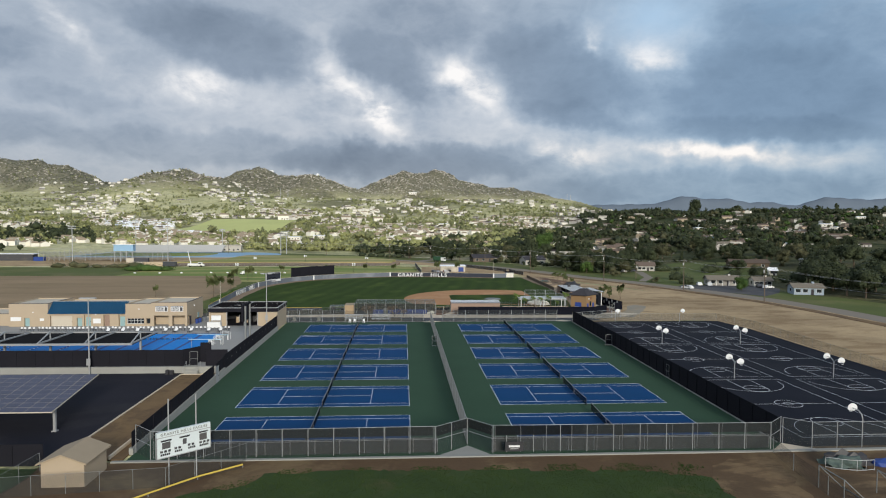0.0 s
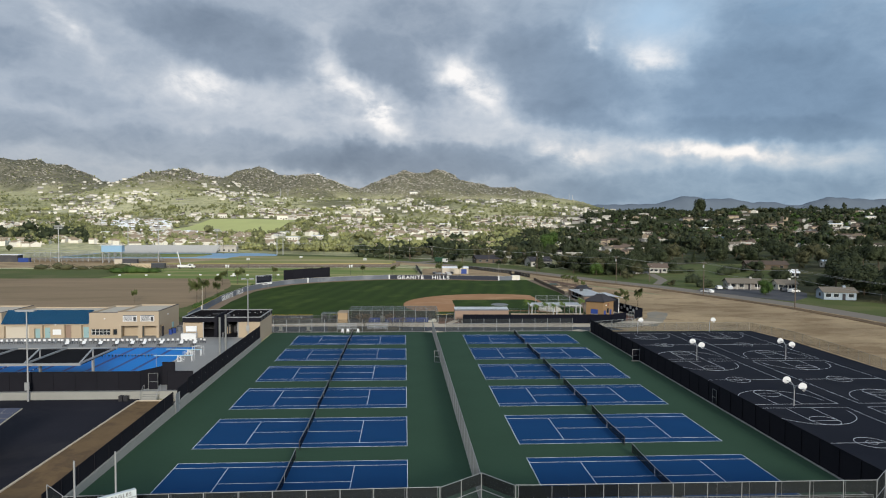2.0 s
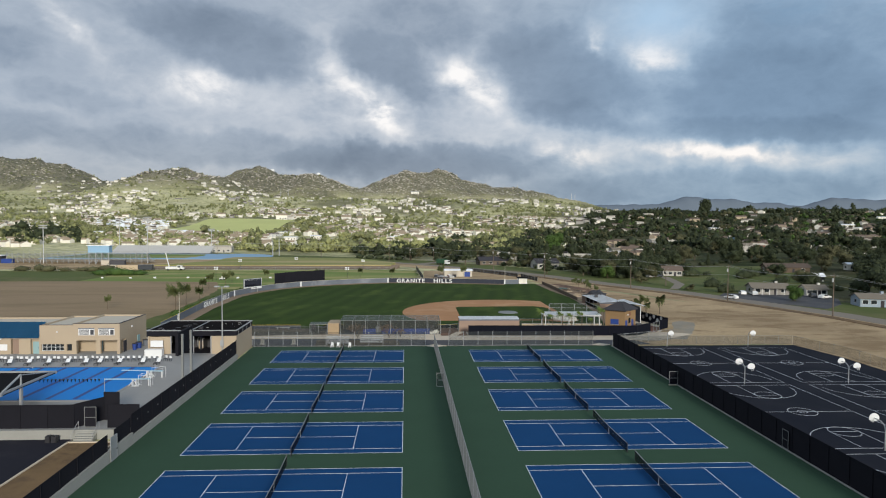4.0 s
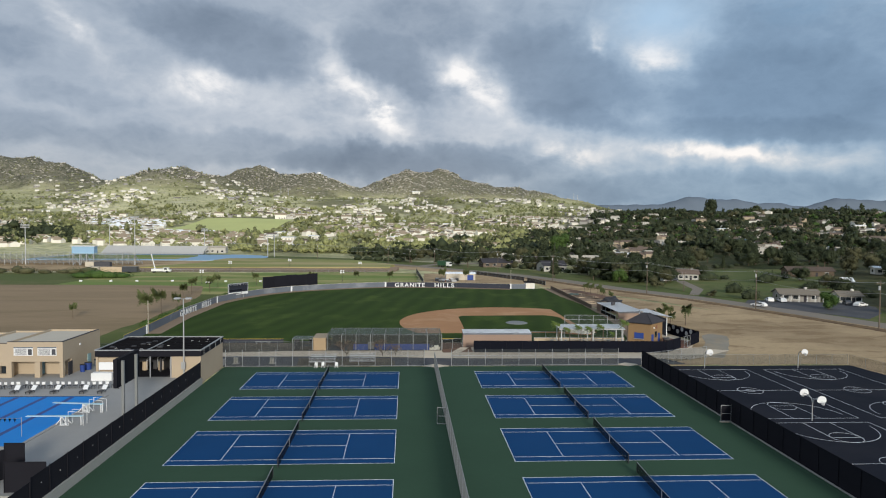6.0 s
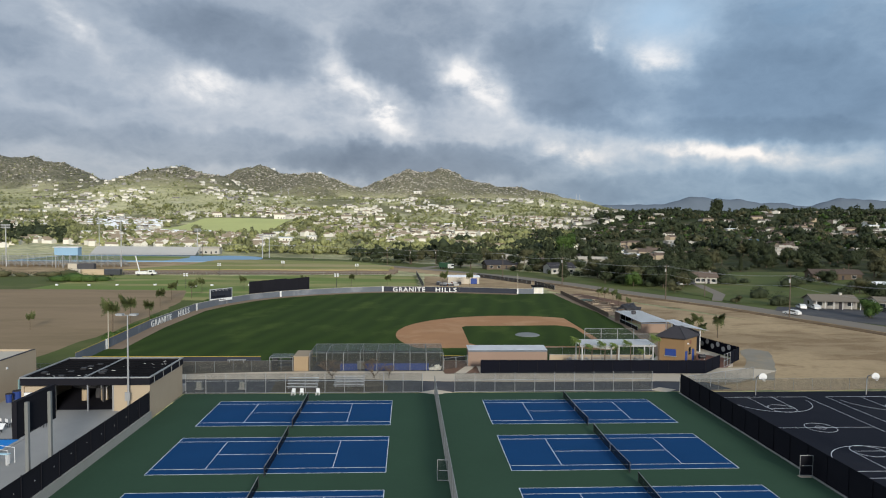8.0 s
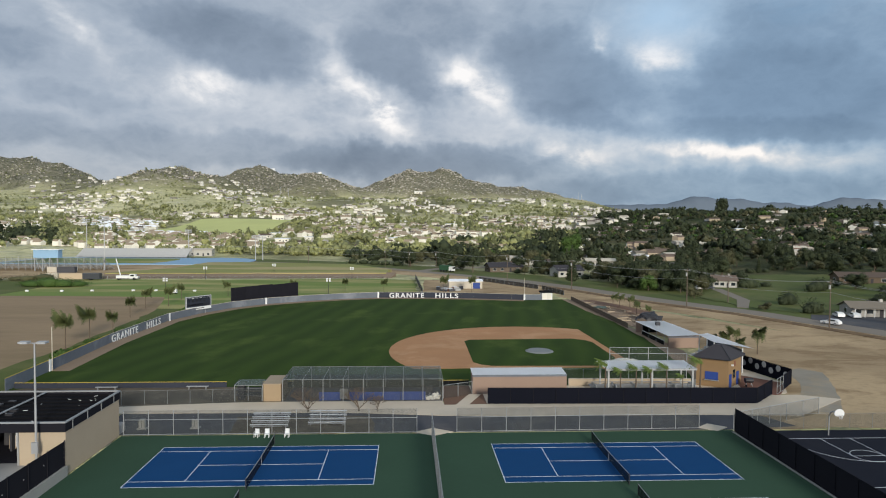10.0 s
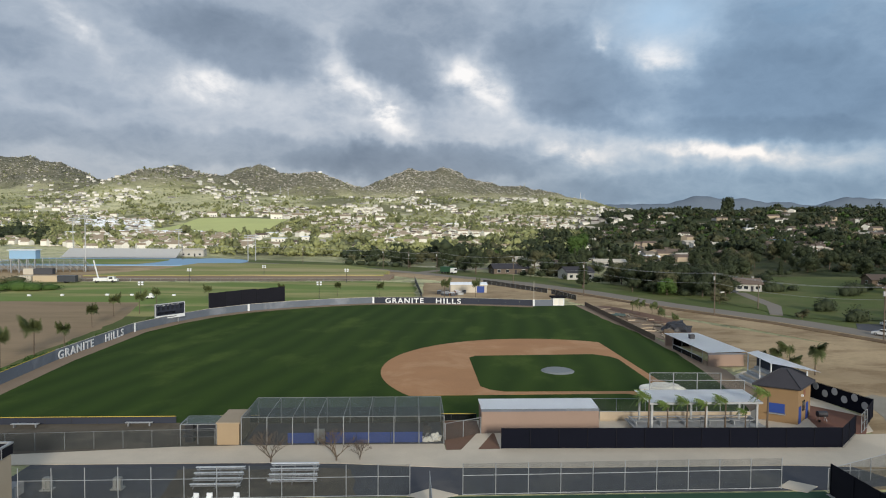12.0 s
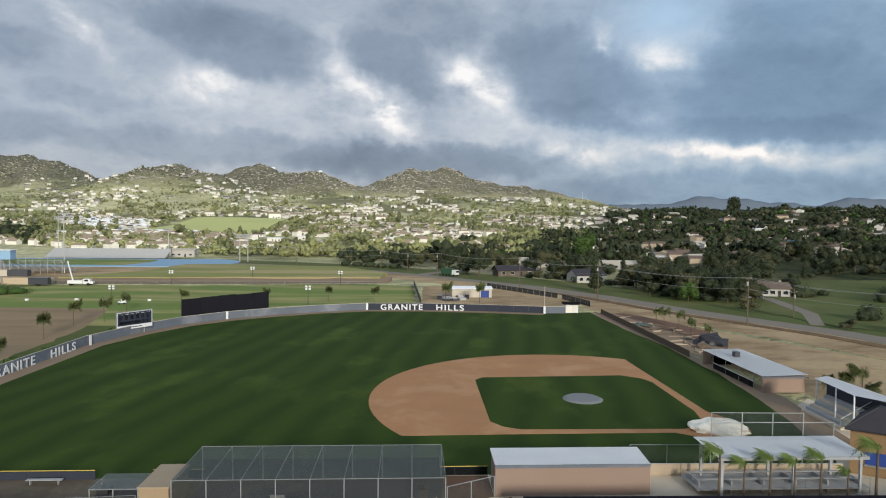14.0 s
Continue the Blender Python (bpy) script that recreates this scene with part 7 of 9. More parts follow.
part("mesh_panel", boxes((0, 9.15, -0.006, 0.006, 0.1, 5.72), (9.15, 12.2, -0.006, 0.006, 0.1, 4.78)), "chain", bs)
tarp = thing("tarp_roll", "lumpy cream tarpaulin laid over home plate", "tarpaulin", at=(41.6, 126.2, 0), rz=math.radians(-14))
bm = bmesh.new()
bmesh.ops.create_icosphere(bm, subdivisions=4, radius=1.0)
for v in bm.verts:
    c = v.co.copy()
    k = noise.fractal(c * 1.5 + Vector((3, 1, 0)), 0.7, 2.0, 4)
    v.co = Vector((c.x * 3.5, c.y * 1.9 * (1 + 0.15 * math.sin(c.x * 5)), max(0.0, c.z) * 1.35)) * (1 + 0.24 * k)
part("sheet", bm, "tarp", tarp)

ram = thing("ramada", "white roofed picnic ramada on white posts", "ramada", at=(31.9, 106.6, 0))
bm = bmesh.new()
v = [bm.verts.new(p) for p in ((0, 0, 4.08), (13.5, 0, 4.08), (13.8, 5.2, 4.22), (0, 5.2, 4.22))]
bm.faces.new(v)
bmesh.ops.solidify(bm, geom=list(bm.faces), thickness=0.14)
part("roof", bm, "roof_white", ram)
part("gutter", boxes((-0.05, 13.55, -0.08, 0.02, 3.85, 4.1)), "steel", ram)
for k, x in enumerate((0.6, 7.1, 13.2)):
    part("post", boxes((x - 0.11, x + 0.11, 0.5, 0.74, 0, 4.0)), "alu", ram)
    part("post", boxes((x - 0.11, x + 0.11, 4.6, 4.82, 0, 4.1)), "steel", ram)
st2 = thing("seating_stand", "low aluminium stand with rails under the ramada", "bleachers", at=(30.8, 108.2, 0))
part("deck", boxes((0, 16.0, 0, 3.6, 0.55, 0.65)), "deck", st2)
for k in range(2):
    part("seat_plank", boxes((0.2, 15.8, 1.4 + 1.3 * k, 1.75 + 1.3 * k, 0.95 + 0.12 * k, 1.0 + 0.12 * k)), "deck", st2)
for k in range(9):
    part("rail_post", tubes(0.02, ((2.0 * k, 0.05, 0), (2.0 * k, 0.05, 1.5)), seg=6), "dull_steel", st2)
part("rail", tubes(0.02, ((0, 0.05, 1.5), (16, 0.05, 1.5)), seg=6), "dull_steel", st2)
for u in range(6):
    part("bench_leg", boxes((0.4 + 3.0 * u, 0.5 + 3.0 * u, 0.6, 3.2, 0.0, 1.1)), "steel", st2)


def club_house():
    root = thing("club_house", "ochre stucco club house with a dark hip roof", "building", at=(52.3, 110.8, 0), rz=0.0)
    W = [(-3.9, 2.5), (0, 0), (4.0, 3.8), (0.1, 6.3)]
    part("wall", prism(bmesh.new(), W, 0, 4.5), "orange", root)
    cx, cy = sum(p[0] for p in W) / 4, sum(p[1] for p in W) / 4
    E = [(cx + (x - cx) * 1.17, cy + (y - cy) * 1.17) for x, y in W]
    bm = bmesh.new()
    low, rim = [bm.verts.new((x, y, 4.36)) for x, y in E], [bm.verts.new((x, y, 4.56)) for x, y in E]
    top = [bm.verts.new((cx + (x - cx) * 0.16, cy + (y - cy) * 0.16, 6.3)) for x, y in E]
    for a, b in ((low, rim), (rim, top)):
        for k in range(4):
            bm.faces.new((a[k], a[(k + 1) % 4], b[(k + 1) % 4], b[k]))
    bm.faces.new(top), bm.faces.new(low[::-1])
    bmesh.ops.recalc_face_normals(bm, faces=bm.faces)
    part("roof", bm, "dark_roof", root)
    for k in range(4):
        part("hip_cap", tubes(0.07, ((*E[k], 4.6), (cx + (E[k][0] - cx) * 0.16, cy + (E[k][1] - cy) * 0.16, 6.33)), seg=6), "dark_steel", root)
        a, b = E[k], E[(k + 1) % 4]
        part("gutter", tubes(0.06, ((*a, 4.46), (*b, 4.46)), seg=6), "dark_steel", root)
    rz = math.atan2(-2.5, 3.9)
    d = Vector((math.cos(rz), math.sin(rz), 0))
    for nm, box6, m, lab in (("counter_shutter", (1.3, 3.2, -0.07, 0.05, 1.15, 2.35), "blue_paint", "royal blue counter shutter"), ("counter_shelf", (1.2, 3.3, -0.35, 0.0, 1.03, 1.12), "steel", "")):
        o = part(nm, boxes(box6), m, root, lab)
        o.location, o.rotation_euler = (-3.9, 2.5, 0), (0, 0, rz)
    d2 = Vector((4.0, 3.8, 0)).normalized()
    rz2 = math.atan2(3.8, 4.0)
    for u, w, z0, z1, m, nm in ((0.35, 0.95, 0.0, 2.1, "blue_paint", "door"), (1.9, 0.9, 1.3, 2.6, "glass", "window"), (3.4, 0.95, 0.0, 2.1, "blue_paint", "door")):
        o = part(nm, boxes((0, w, -0.06, 0.05, z0, z1)), m, root)
        o.location, o.rotation_euler = (d2.x * u, d2.y * u, 0), (0, 0, rz2)
    o = part("wall_lamp", boxes((0, 0.25, -0.25, 0, 3.3, 3.55)), "white", root)
    o.location, o.rotation_euler = (d2.x * 1.2, d2.y * 1.2, 0), (0, 0, rz2)
    part("crest", boxes((0, 0.7, -0.05, 0.02, 3.1, 3.9)), "rust", root).matrix_basis = Matrix.Translation((d2.x * 2.3, d2.y * 2.3, 0)) @ Matrix.Rotation(rz2, 4, "Z")
    return root


club_house()
gr = thing("grill", "black barrel grill on wheels", "grill", at=(56.2, 112.0, 0.02))
part("barrel", tube(bmesh.new(), (-0.6, 0, 0.95), (0.6, 0, 0.95), 0.38, seg=14), "dark_steel", gr)
part("stand", tubes(0.03, ((-0.5, -0.3, 0), (-0.4, 0, 0.7)), ((0.5, -0.3, 0), (0.4, 0, 0.7)), ((-0.5, 0.3, 0), (-0.4, 0, 0.7)), ((0.5, 0.3, 0), (0.4, 0, 0.7))), "steel", gr)
part("wheel", tube(bmesh.new(), (-0.55, -0.4, 0.16), (-0.55, -0.33, 0.16), 0.16, seg=10), "rubber", gr)

stand = thing("grandstand", "sloping white roof over concrete seating steps", "grandstand", at=(0, 0, 0))
bm = bmesh.new()
v = [bm.verts.new(p) for p in ((58.2, 134.3, 4.3), (56.3, 124.0, 4.75), (60.9, 119.4, 4.5), (60.4, 134.9, 4.45))]
bm.faces.new(v)
bmesh.ops.solidify(bm, geom=list(bm.faces), thickness=0.1)
bmesh.ops.recalc_face_normals(bm, faces=bm.faces)
part("roof", bm, "roof_white", stand)
# back wall painted dark to give the shade under the roof
part("back_wall", boxes((60.0, 60.2, 121.5, 134.4, 0, 3.9)), "navy_dark", stand)
for k in range(6):
    part("seat_step", boxes((56.3 + 0.6 * k, 56.9 + 0.6 * k if k < 5 else 60.0, 126.2, 133.9, 0, 0.36 * (k + 1))), "alu" if k % 2 else "concrete", stand)
    part("seat_plank", boxes((56.6 + 0.6 * k, 56.85 + 0.6 * k, 126.3, 133.8, 0.36 * (k + 1) + 0.002, 0.36 * (k + 1) + 0.06)), "alu", stand)
for x, y, zt in ((58.3, 133.9, 4.2), (57.3, 128.6, 4.4), (56.5, 124.2, 4.7), (60.0, 121.2, 4.25)):
    part("post", boxes((x - 0.07, x + 0.07, y - 0.07, y + 0.07, 0, zt)), "white", stand)
bm = bmesh.new()
bm.faces.new([bm.verts.new(p) for p in ((56.2, 126.0, 0.1), (60.0, 126.0, 2.2), (60.0, 126.0, 3.5), (56.2, 126.0, 1.4))])
bmesh.ops.solidify(bm, geom=list(bm.faces), thickness=0.02)
part("side_screen", bm, "cage_net", stand)
part("hand_rail", tubes(0.035, ((56.2, 126.0, 1.4), (60.0, 126.0, 3.5)), ((56.2, 126.0, 0), (56.2, 126.0, 1.4))), "steel", stand)

dug2 = thing("dugout", "long block dugout with a white sheet roof beside first base", "dugout", at=(56.0, 142.9, 0), rz=0.0)
part("back_wall", boxes((6.3, 6.6, 0.6, 19.6, 0, 2.35)), "pinkish", dug2)
part("end_wall", boxes((0.25, 6.6, 0.3, 0.6, 0, 2.3)), "pinkish", dug2)
part("end_wall", boxes((0.25, 6.3, 19.3, 19.6, 0, 2.3)), "pinkish", dug2)
bm = bmesh.new()
v = [bm.verts.new(p) for p in ((0.0, 0.0, 2.48), (7.0, 0.0, 2.66), (7.1, 20.2, 2.56), (0.2, 20.0, 2.46))]
bm.faces.new(v)
bmesh.ops.solidify(bm, geom=list(bm.faces), thickness=0.09)
part("roof", bm, "roof_white", dug2)
part("fascia", boxes((0.0, 7.0, 0.0, 0.05, 2.16, 2.38)), "navy", dug2)
part("bench", boxes((5.4, 5.9, 1.0, 19.0, 0.42, 0.48)), "alu", dug2)
part("rail", tubes(0.05, ((0.4, 3, 1.0), (0.4, 16, 1.0))), "white", dug2)
for k in range(4):
    part("post", tubes(0.05, ((0.4, 3 + 4.33 * k, 0), (0.4, 3 + 4.33 * k, 2.4))), "steel", dug2)
part("cooler", boxes((2.6, 3.5, 13.0, 13.9, 2.55, 3.35)), "drive", dug2, "dark grey roof cooler")
part("rail_mesh", boxes((0.38, 0.42, 3, 16, 0.05, 1.0)), "chain_dark", dug2)
fence("low wooden board fence beside the foul ground", (57.0, 226), (56.3, 168), 0.0, 1.2, fill="bark", post_mat="pole_wood", bay=4.0, depth=0.06)
scr = thing("field_screen", "dark netted pitching screens parked by the dugout", "screen", at=(57.6, 161.4, 0))
part("frame", tubes(0.05, ((0, 0, 0), (0, 0, 2.2)), ((3.2, 0, 0), (3.2, 0, 2.2)), ((0, 0, 2.2), (3.2, 0, 2.2)), ((0, 1.4, 0), (0, 0, 2.2)), ((3.2, 1.4, 0), (3.2, 0, 2.2))), "dark_steel", scr)
part("netting", boxes((0, 3.2, -0.01, 0.01, 0.1, 2.2)), "chain_dark", scr)
rnd = random.Random(57)
for k in range(46):
    y = rnd.uniform(172, 222)
    lg = thing("timber", "weathered timber lying on the brown bank", "timber", "loose timbers", at=(59.0 + rnd.random() * (2.0 + 0.22 * (222 - y) * (y > 186) + 5 * (y <= 186)), y, 0.04), rz=rnd.uniform(-0.5, 0.5) + (math.pi / 2 if k % 4 == 0 else 0))
    n, w = rnd.uniform(0.8, 2.6), rnd.uniform(0.08, 0.2)
    part("plank", boxes((-n, n, -w, w, 0, rnd.uniform(0.08, 0.3))), rnd.choice(("shed_roof", "bark", "tan", "pole_wood")), lg)
for x, y, w, h, m, kind, lab in ((66.5, 180.5, 3.2, 2.1, "dark_steel", "covered_gear", "dark tarpaulin over stored field gear"), (62.6, 176.5, 1.5, 1.0, "bark", "soil_mound", "brown mound of soil and cuttings"), (60.6, 205.5, 2.4, 0.5, "tarp_green", "ground_cover", "faded green cover spread on the bank")):
    bm = bmesh.new()
    bmesh.ops.create_icosphere(bm, subdivisions=3, radius=1.0)
    for v in bm.verts:
        k = noise.fractal(v.co * 1.9 + Vector((x, 0, 0)), 0.6, 2.0, 4)
        v.co = Vector((v.co.x * w, v.co.y * w * 0.7, max(0.0, v.co.z) * h)) * (1 + 0.35 * k)
    hp = part(kind, bm, m)
    hp.location = (x, y, 0.02)
    tagged(hp, lab, "heap")
wb = thing("pump_house", "white shed with a dark roof at the outfield corner", "shed", at=(47.2, 226.4, 0))
part("wall", boxes((0, 3.6, 0, 2.6, 0, 2.3)), "white", wb)
part("roof", boxes((-0.3, 3.9, -0.45, 3.2, 2.3, 2.75)), "black_roof", wb)
for x in (0.35, 1.85):
    part("door", boxes((x, x + 1.4, -0.05, 0.02, 0.1, 2.1)), "house_white", wb)
part("corner_post", boxes((-0.04, 0.1, -0.06, 0.1, 0, 2.3)), "drive", wb)


# ---- trees ----
def grown(name, lumps, trunk_h, trunk_r, seed, leaves, leaf, material, label, category="tree", limbs=5):
    """A tree: a tapered trunk with limbs and a crown of leaf clumps."""
    root = thing(name, label, category)
    rnd = random.Random(seed)
    bm = bmesh.new()
    tube(bm, (0, 0, -0.2), (0.1, 0.05, trunk_h), trunk_r, trunk_r * 0.6, 8)
    for k in range(limbs):
        lx, ly, lz, *_ = lumps[k % len(lumps)]
        tube(bm, (0.05, 0.03, trunk_h * rnd.uniform(0.6, 0.98)), (lx * 0.8, ly * 0.8, max(trunk_h, lz * rnd.uniform(0.85, 1.0))), trunk_r * 0.45, trunk_r * 0.15, 6)
    part("trunk", bm, "bark", root)
    child("crown", leaf_mesh("crown", lumps, leaves, leaf, material, seed), root)
    return root


def broad(seed, h, w, material, label, leaves=2300):
    rnd = random.Random(seed)
    lumps = []
    for k in range(11):
        a, q = rnd.uniform(0, math.tau), rnd.uniform(0.1, 0.62) * w
        lumps.append((q * math.cos(a), q * math.sin(a), h * rnd.uniform(0.27, 0.78), w * rnd.uniform(0.32, 0.48), w * rnd.uniform(0.32, 0.48), h * rnd.uniform(0.17, 0.25)))
    return grown("tree", lumps, h * 0.35, 0.03 * h, seed, leaves, 0.058 * h, material, label)


def conifer(seed, h, material, label, thin=0.16):
    rnd = random.Random(seed)
    lumps = [(rnd.uniform(-0.2, 0.2), rnd.uniform(-0.2, 0.2), h * (0.16 + 0.10 * k), h * thin * (1.05 - 0.115 * k), h * thin * (1.05 - 0.115 * k), h * 0.075) for k in range(9)]
    return grown("tree", lumps, h * 0.6, 0.018 * h, seed, 1300, 0.042 * h, material, label, limbs=3)


def frond(bm, base, yaw, length, droop, width, reach=0.85, wind=0.7):
    """One arching palm frond: a folded blade of many leaflets along a bent rib."""
    n = 13
    d, s = Vector((math.cos(yaw), math.sin(yaw), 0)), Vector((-math.sin(yaw), math.cos(yaw), 0))
    pts = [Vector(base) + d * (length * reach * k / n) + Vector((0, 0, length * (0.95 * k / n - droop * (k / n) ** 2))) for k in range(n + 1)]
    pts = [p + Vector((-0.38, 0.1, -0.12)) * (length * wind * (k / n) ** 1.6) for k, p in enumerate(pts)]
    for k in range(n):
        for side in (-1, 1):
            w = width * math.sin(math.pi * (k + 0.8) / (n + 1))
            a, b = pts[k], pts[k].lerp(pts[k + 1], 0.75)
            tip = b + s * side * w * 0.8 + d * w * 0.5 + Vector((0, 0, -0.6 * w))
            bm.faces.new([bm.verts.new(v) for v in (a, b, tip)])


def palm(label, h, fl, seed, wind=0.7, n=16, group="", reach=0.85, width=0.26, droop=(0.6, 1.9), foliage="palm"):
    root = thing("palm", label, "palm tree", group)
    rnd = random.Random(seed)
    part("trunk", tube(bmesh.new(), (0, 0, -0.1), (0.05, 0, h), 0.10, 0.065, 9), "bark", root)
    bm = bmesh.new()
    for k in range(n):
        yaw = math.tau * k / n + rnd.uniform(-0.2, 0.2)
        lean = math.cos(yaw - 3.0)
        yaw2 = yaw + wind * math.sin(3.0 - yaw) * 0.9
        frond(bm, (0.05, 0, h), yaw2, fl * rnd.uniform(0.8, 1.1) * (1 + 0.2 * lean), rnd.uniform(*droop), fl * width, reach, wind)
    part("crown", bm, foliage, root)
    return root


p1 = palm("young queen palm with wind-blown fronds", 3.7, 1.9, 1, 0.95, 24, "small palms", 0.30, 0.20, (0.35, 1.25))
p2 = palm("young queen palm with wind-blown fronds", 3.5, 1.75, 5, 0.95, 22, "small palms", 0.30, 0.20, (0.35, 1.25))
for k, (x, y, s) in enumerate(((31.6, 105.9, 1.25), (33.85, 106.0, 1.05), (36.1, 105.9, 1.1), (38.2, 105.8, 1.1), (40.6, 105.9, 1.12), (42.9, 105.7, 0.85), (45.6, 105.9, 1.32))):
    src = p1 if k % 2 == 0 else p2
    m = pose(x, y, 0, 0, 0, 11 * math.sin(3 * k))
    if k < 2:
        src.matrix_basis = m
        src.scale = (s, s, s)
    else:
        o = copy_thing(src, m)
        o.scale = (s, s, s)
p3 = palm("fan palm with a ragged crown in the brown field", 4.4, 2.7, 9, 0.35, 58, "field palms", 0.55, 0.42, (-0.1, 1.25), "palm_dull")
for k, (x, y, s) in enumerate(((-63.5, 143.3, 1.15), (-64.4, 154.6, 1.1), (-62.6, 161.4, 0.8), (-69.5, 186.6, 0.85), (-72.8, 204.8, 0.9), (-68.0, 209.3, 0.95), (-84, 148, 0.6), (-70.0, 226, 0.8), (-58, 236, 0.8), (-38, 248, 0.7), (-20, 250, 0.75), (-6, 246, 0.8), (15.5, 246, 1.0), (26.0, 248, 0.95))):
    m = pose(x, y, 0, 0, 0, 47 * k)
    o = p3 if k == 0 else copy_thing(p3, m)
    o.matrix_basis = m
    o.scale = (s, s, s * 0.95)
p4 = palm("palm behind the grandstand with swept fronds", 3.6, 2.4, 13, 0.8, 48, "lot palms", 0.50, 0.38, (0.1, 1.5), "palm_dull")
for k, (x, y, s) in enumerate(((68.4, 139.3, 1.0), (65.9, 138.5, 0.85), (64.4, 140.5, 0.7), (71.2, 136.6, 1.1), (67.0, 136.0, 0.7), (65.2, 207.3, 0.85), (67.6, 208.4, 0.75), (67.9, 200.2, 0.85), (66.1, 189.6, 0.8), (67.4, 183.8, 0.7))):
    m = pose(x, y, 0, 0, 0, 31 * k)
    o = p4 if k == 0 else copy_thing(p4, m)
    o.matrix_basis = m
    o.scale = (s, s, s)


def bare_tree(x, y, seed, size=1.0):
    root = thing("bare_tree", "small bare-branched tree beside the footpath", "tree", "bare trees", at=(x, y, 0))
    rnd = random.Random(seed)
    bm = bmesh.new()

    def grow(p, d, r, depth):
        q = p + d * (0.50, 0.95, 0.8, 0.6, 0.48, 0.36)[depth] * rnd.uniform(0.8, 1.2) * size
        tube(bm, p, q, max(r, 0.012), max(r * 0.7, 0.010), 5)
        if depth < 5:
            for _ in range((5, 3, 3, 2, 2)[depth]):
                grow(q, (d + Vector((rnd.uniform(-1, 1), rnd.uniform(-1, 1), rnd.uniform(-0.15, 0.35))) * (1.1 if depth == 0 else 0.75)).normalized(), r * 0.58, depth + 1)
    grow(Vector((0, 0, -0.1)), Vector((0, 0, 1)), 0.11 * size, 0)
    part("bough", bm, "bark", root)
    return root


bare_tree(-10.0, 100.3, 4)
bare_tree(-3.3, 100.4, 7)
bare_tree(-0.9, 100.6, 9, 0.6)


def clear(x, y):
    """Open ground: fields, stands, roads and the hillside meadow."""
    if -330 < x < -45 and y < 500:
        return True
    if x < 60 and y < 420 - 0.6 * x and x > -330:
        return True
    if -362 < x < -186 and 820 < y < 1150 and abs(y - 985) < 165:
        return True
    return any(math.hypot(x - a, y - b) < 14 for a, b in ROAD)


rnd = random.Random(77)
sites = []
while len(sites) < 270:
    if len(sites) < 165:
        y = 560 * (2150 / 560) ** rnd.random()
        x = rnd.uniform(-0.80, 0.16) * y
    else:
        y = 400 * (1450 / 400) ** rnd.random()
        x = rnd.uniform(0.16, 0.86) * y
    if clear(x, y) or float(land(x, y)) > 175 or any(math.hypot(x - a, y - b) < 22 for a, b, *_ in sites):
        continue
    sites.append((x, y, rnd.choice((0, 1, 2, 3, 4, 0, 4)) if x < 0.16 * y else rnd.choice((3, 3, 1, 0, 4)), rnd.uniform(-35, 35), rnd.uniform(0.65, 1.0)))


def by_house(x, y):
    """True in a house's own plot, which its owners keep clear of trees towards the south."""
    return bool((((np.abs(HX - x) < 9) & (HY - y < 26) & (HY - y > -8))).any())


KEPT = [(x + d, y) for x, y, half in ((-12, 545, 12), (32, 545, 9), (79, 318, 6), (53, 350, 9), (258, 470, 5), (288, 478, 7), (305, 548, 6), (240, 540, 10), (160, 452, 8), (176, 486, 6), (-150, 500, 8)) for d in (-half, 0, half)]
HX, HY = np.array([q[0] for q in sites] + [q[0] for q in KEPT]), np.array([q[1] for q in sites] + [q[1] for q in KEPT])

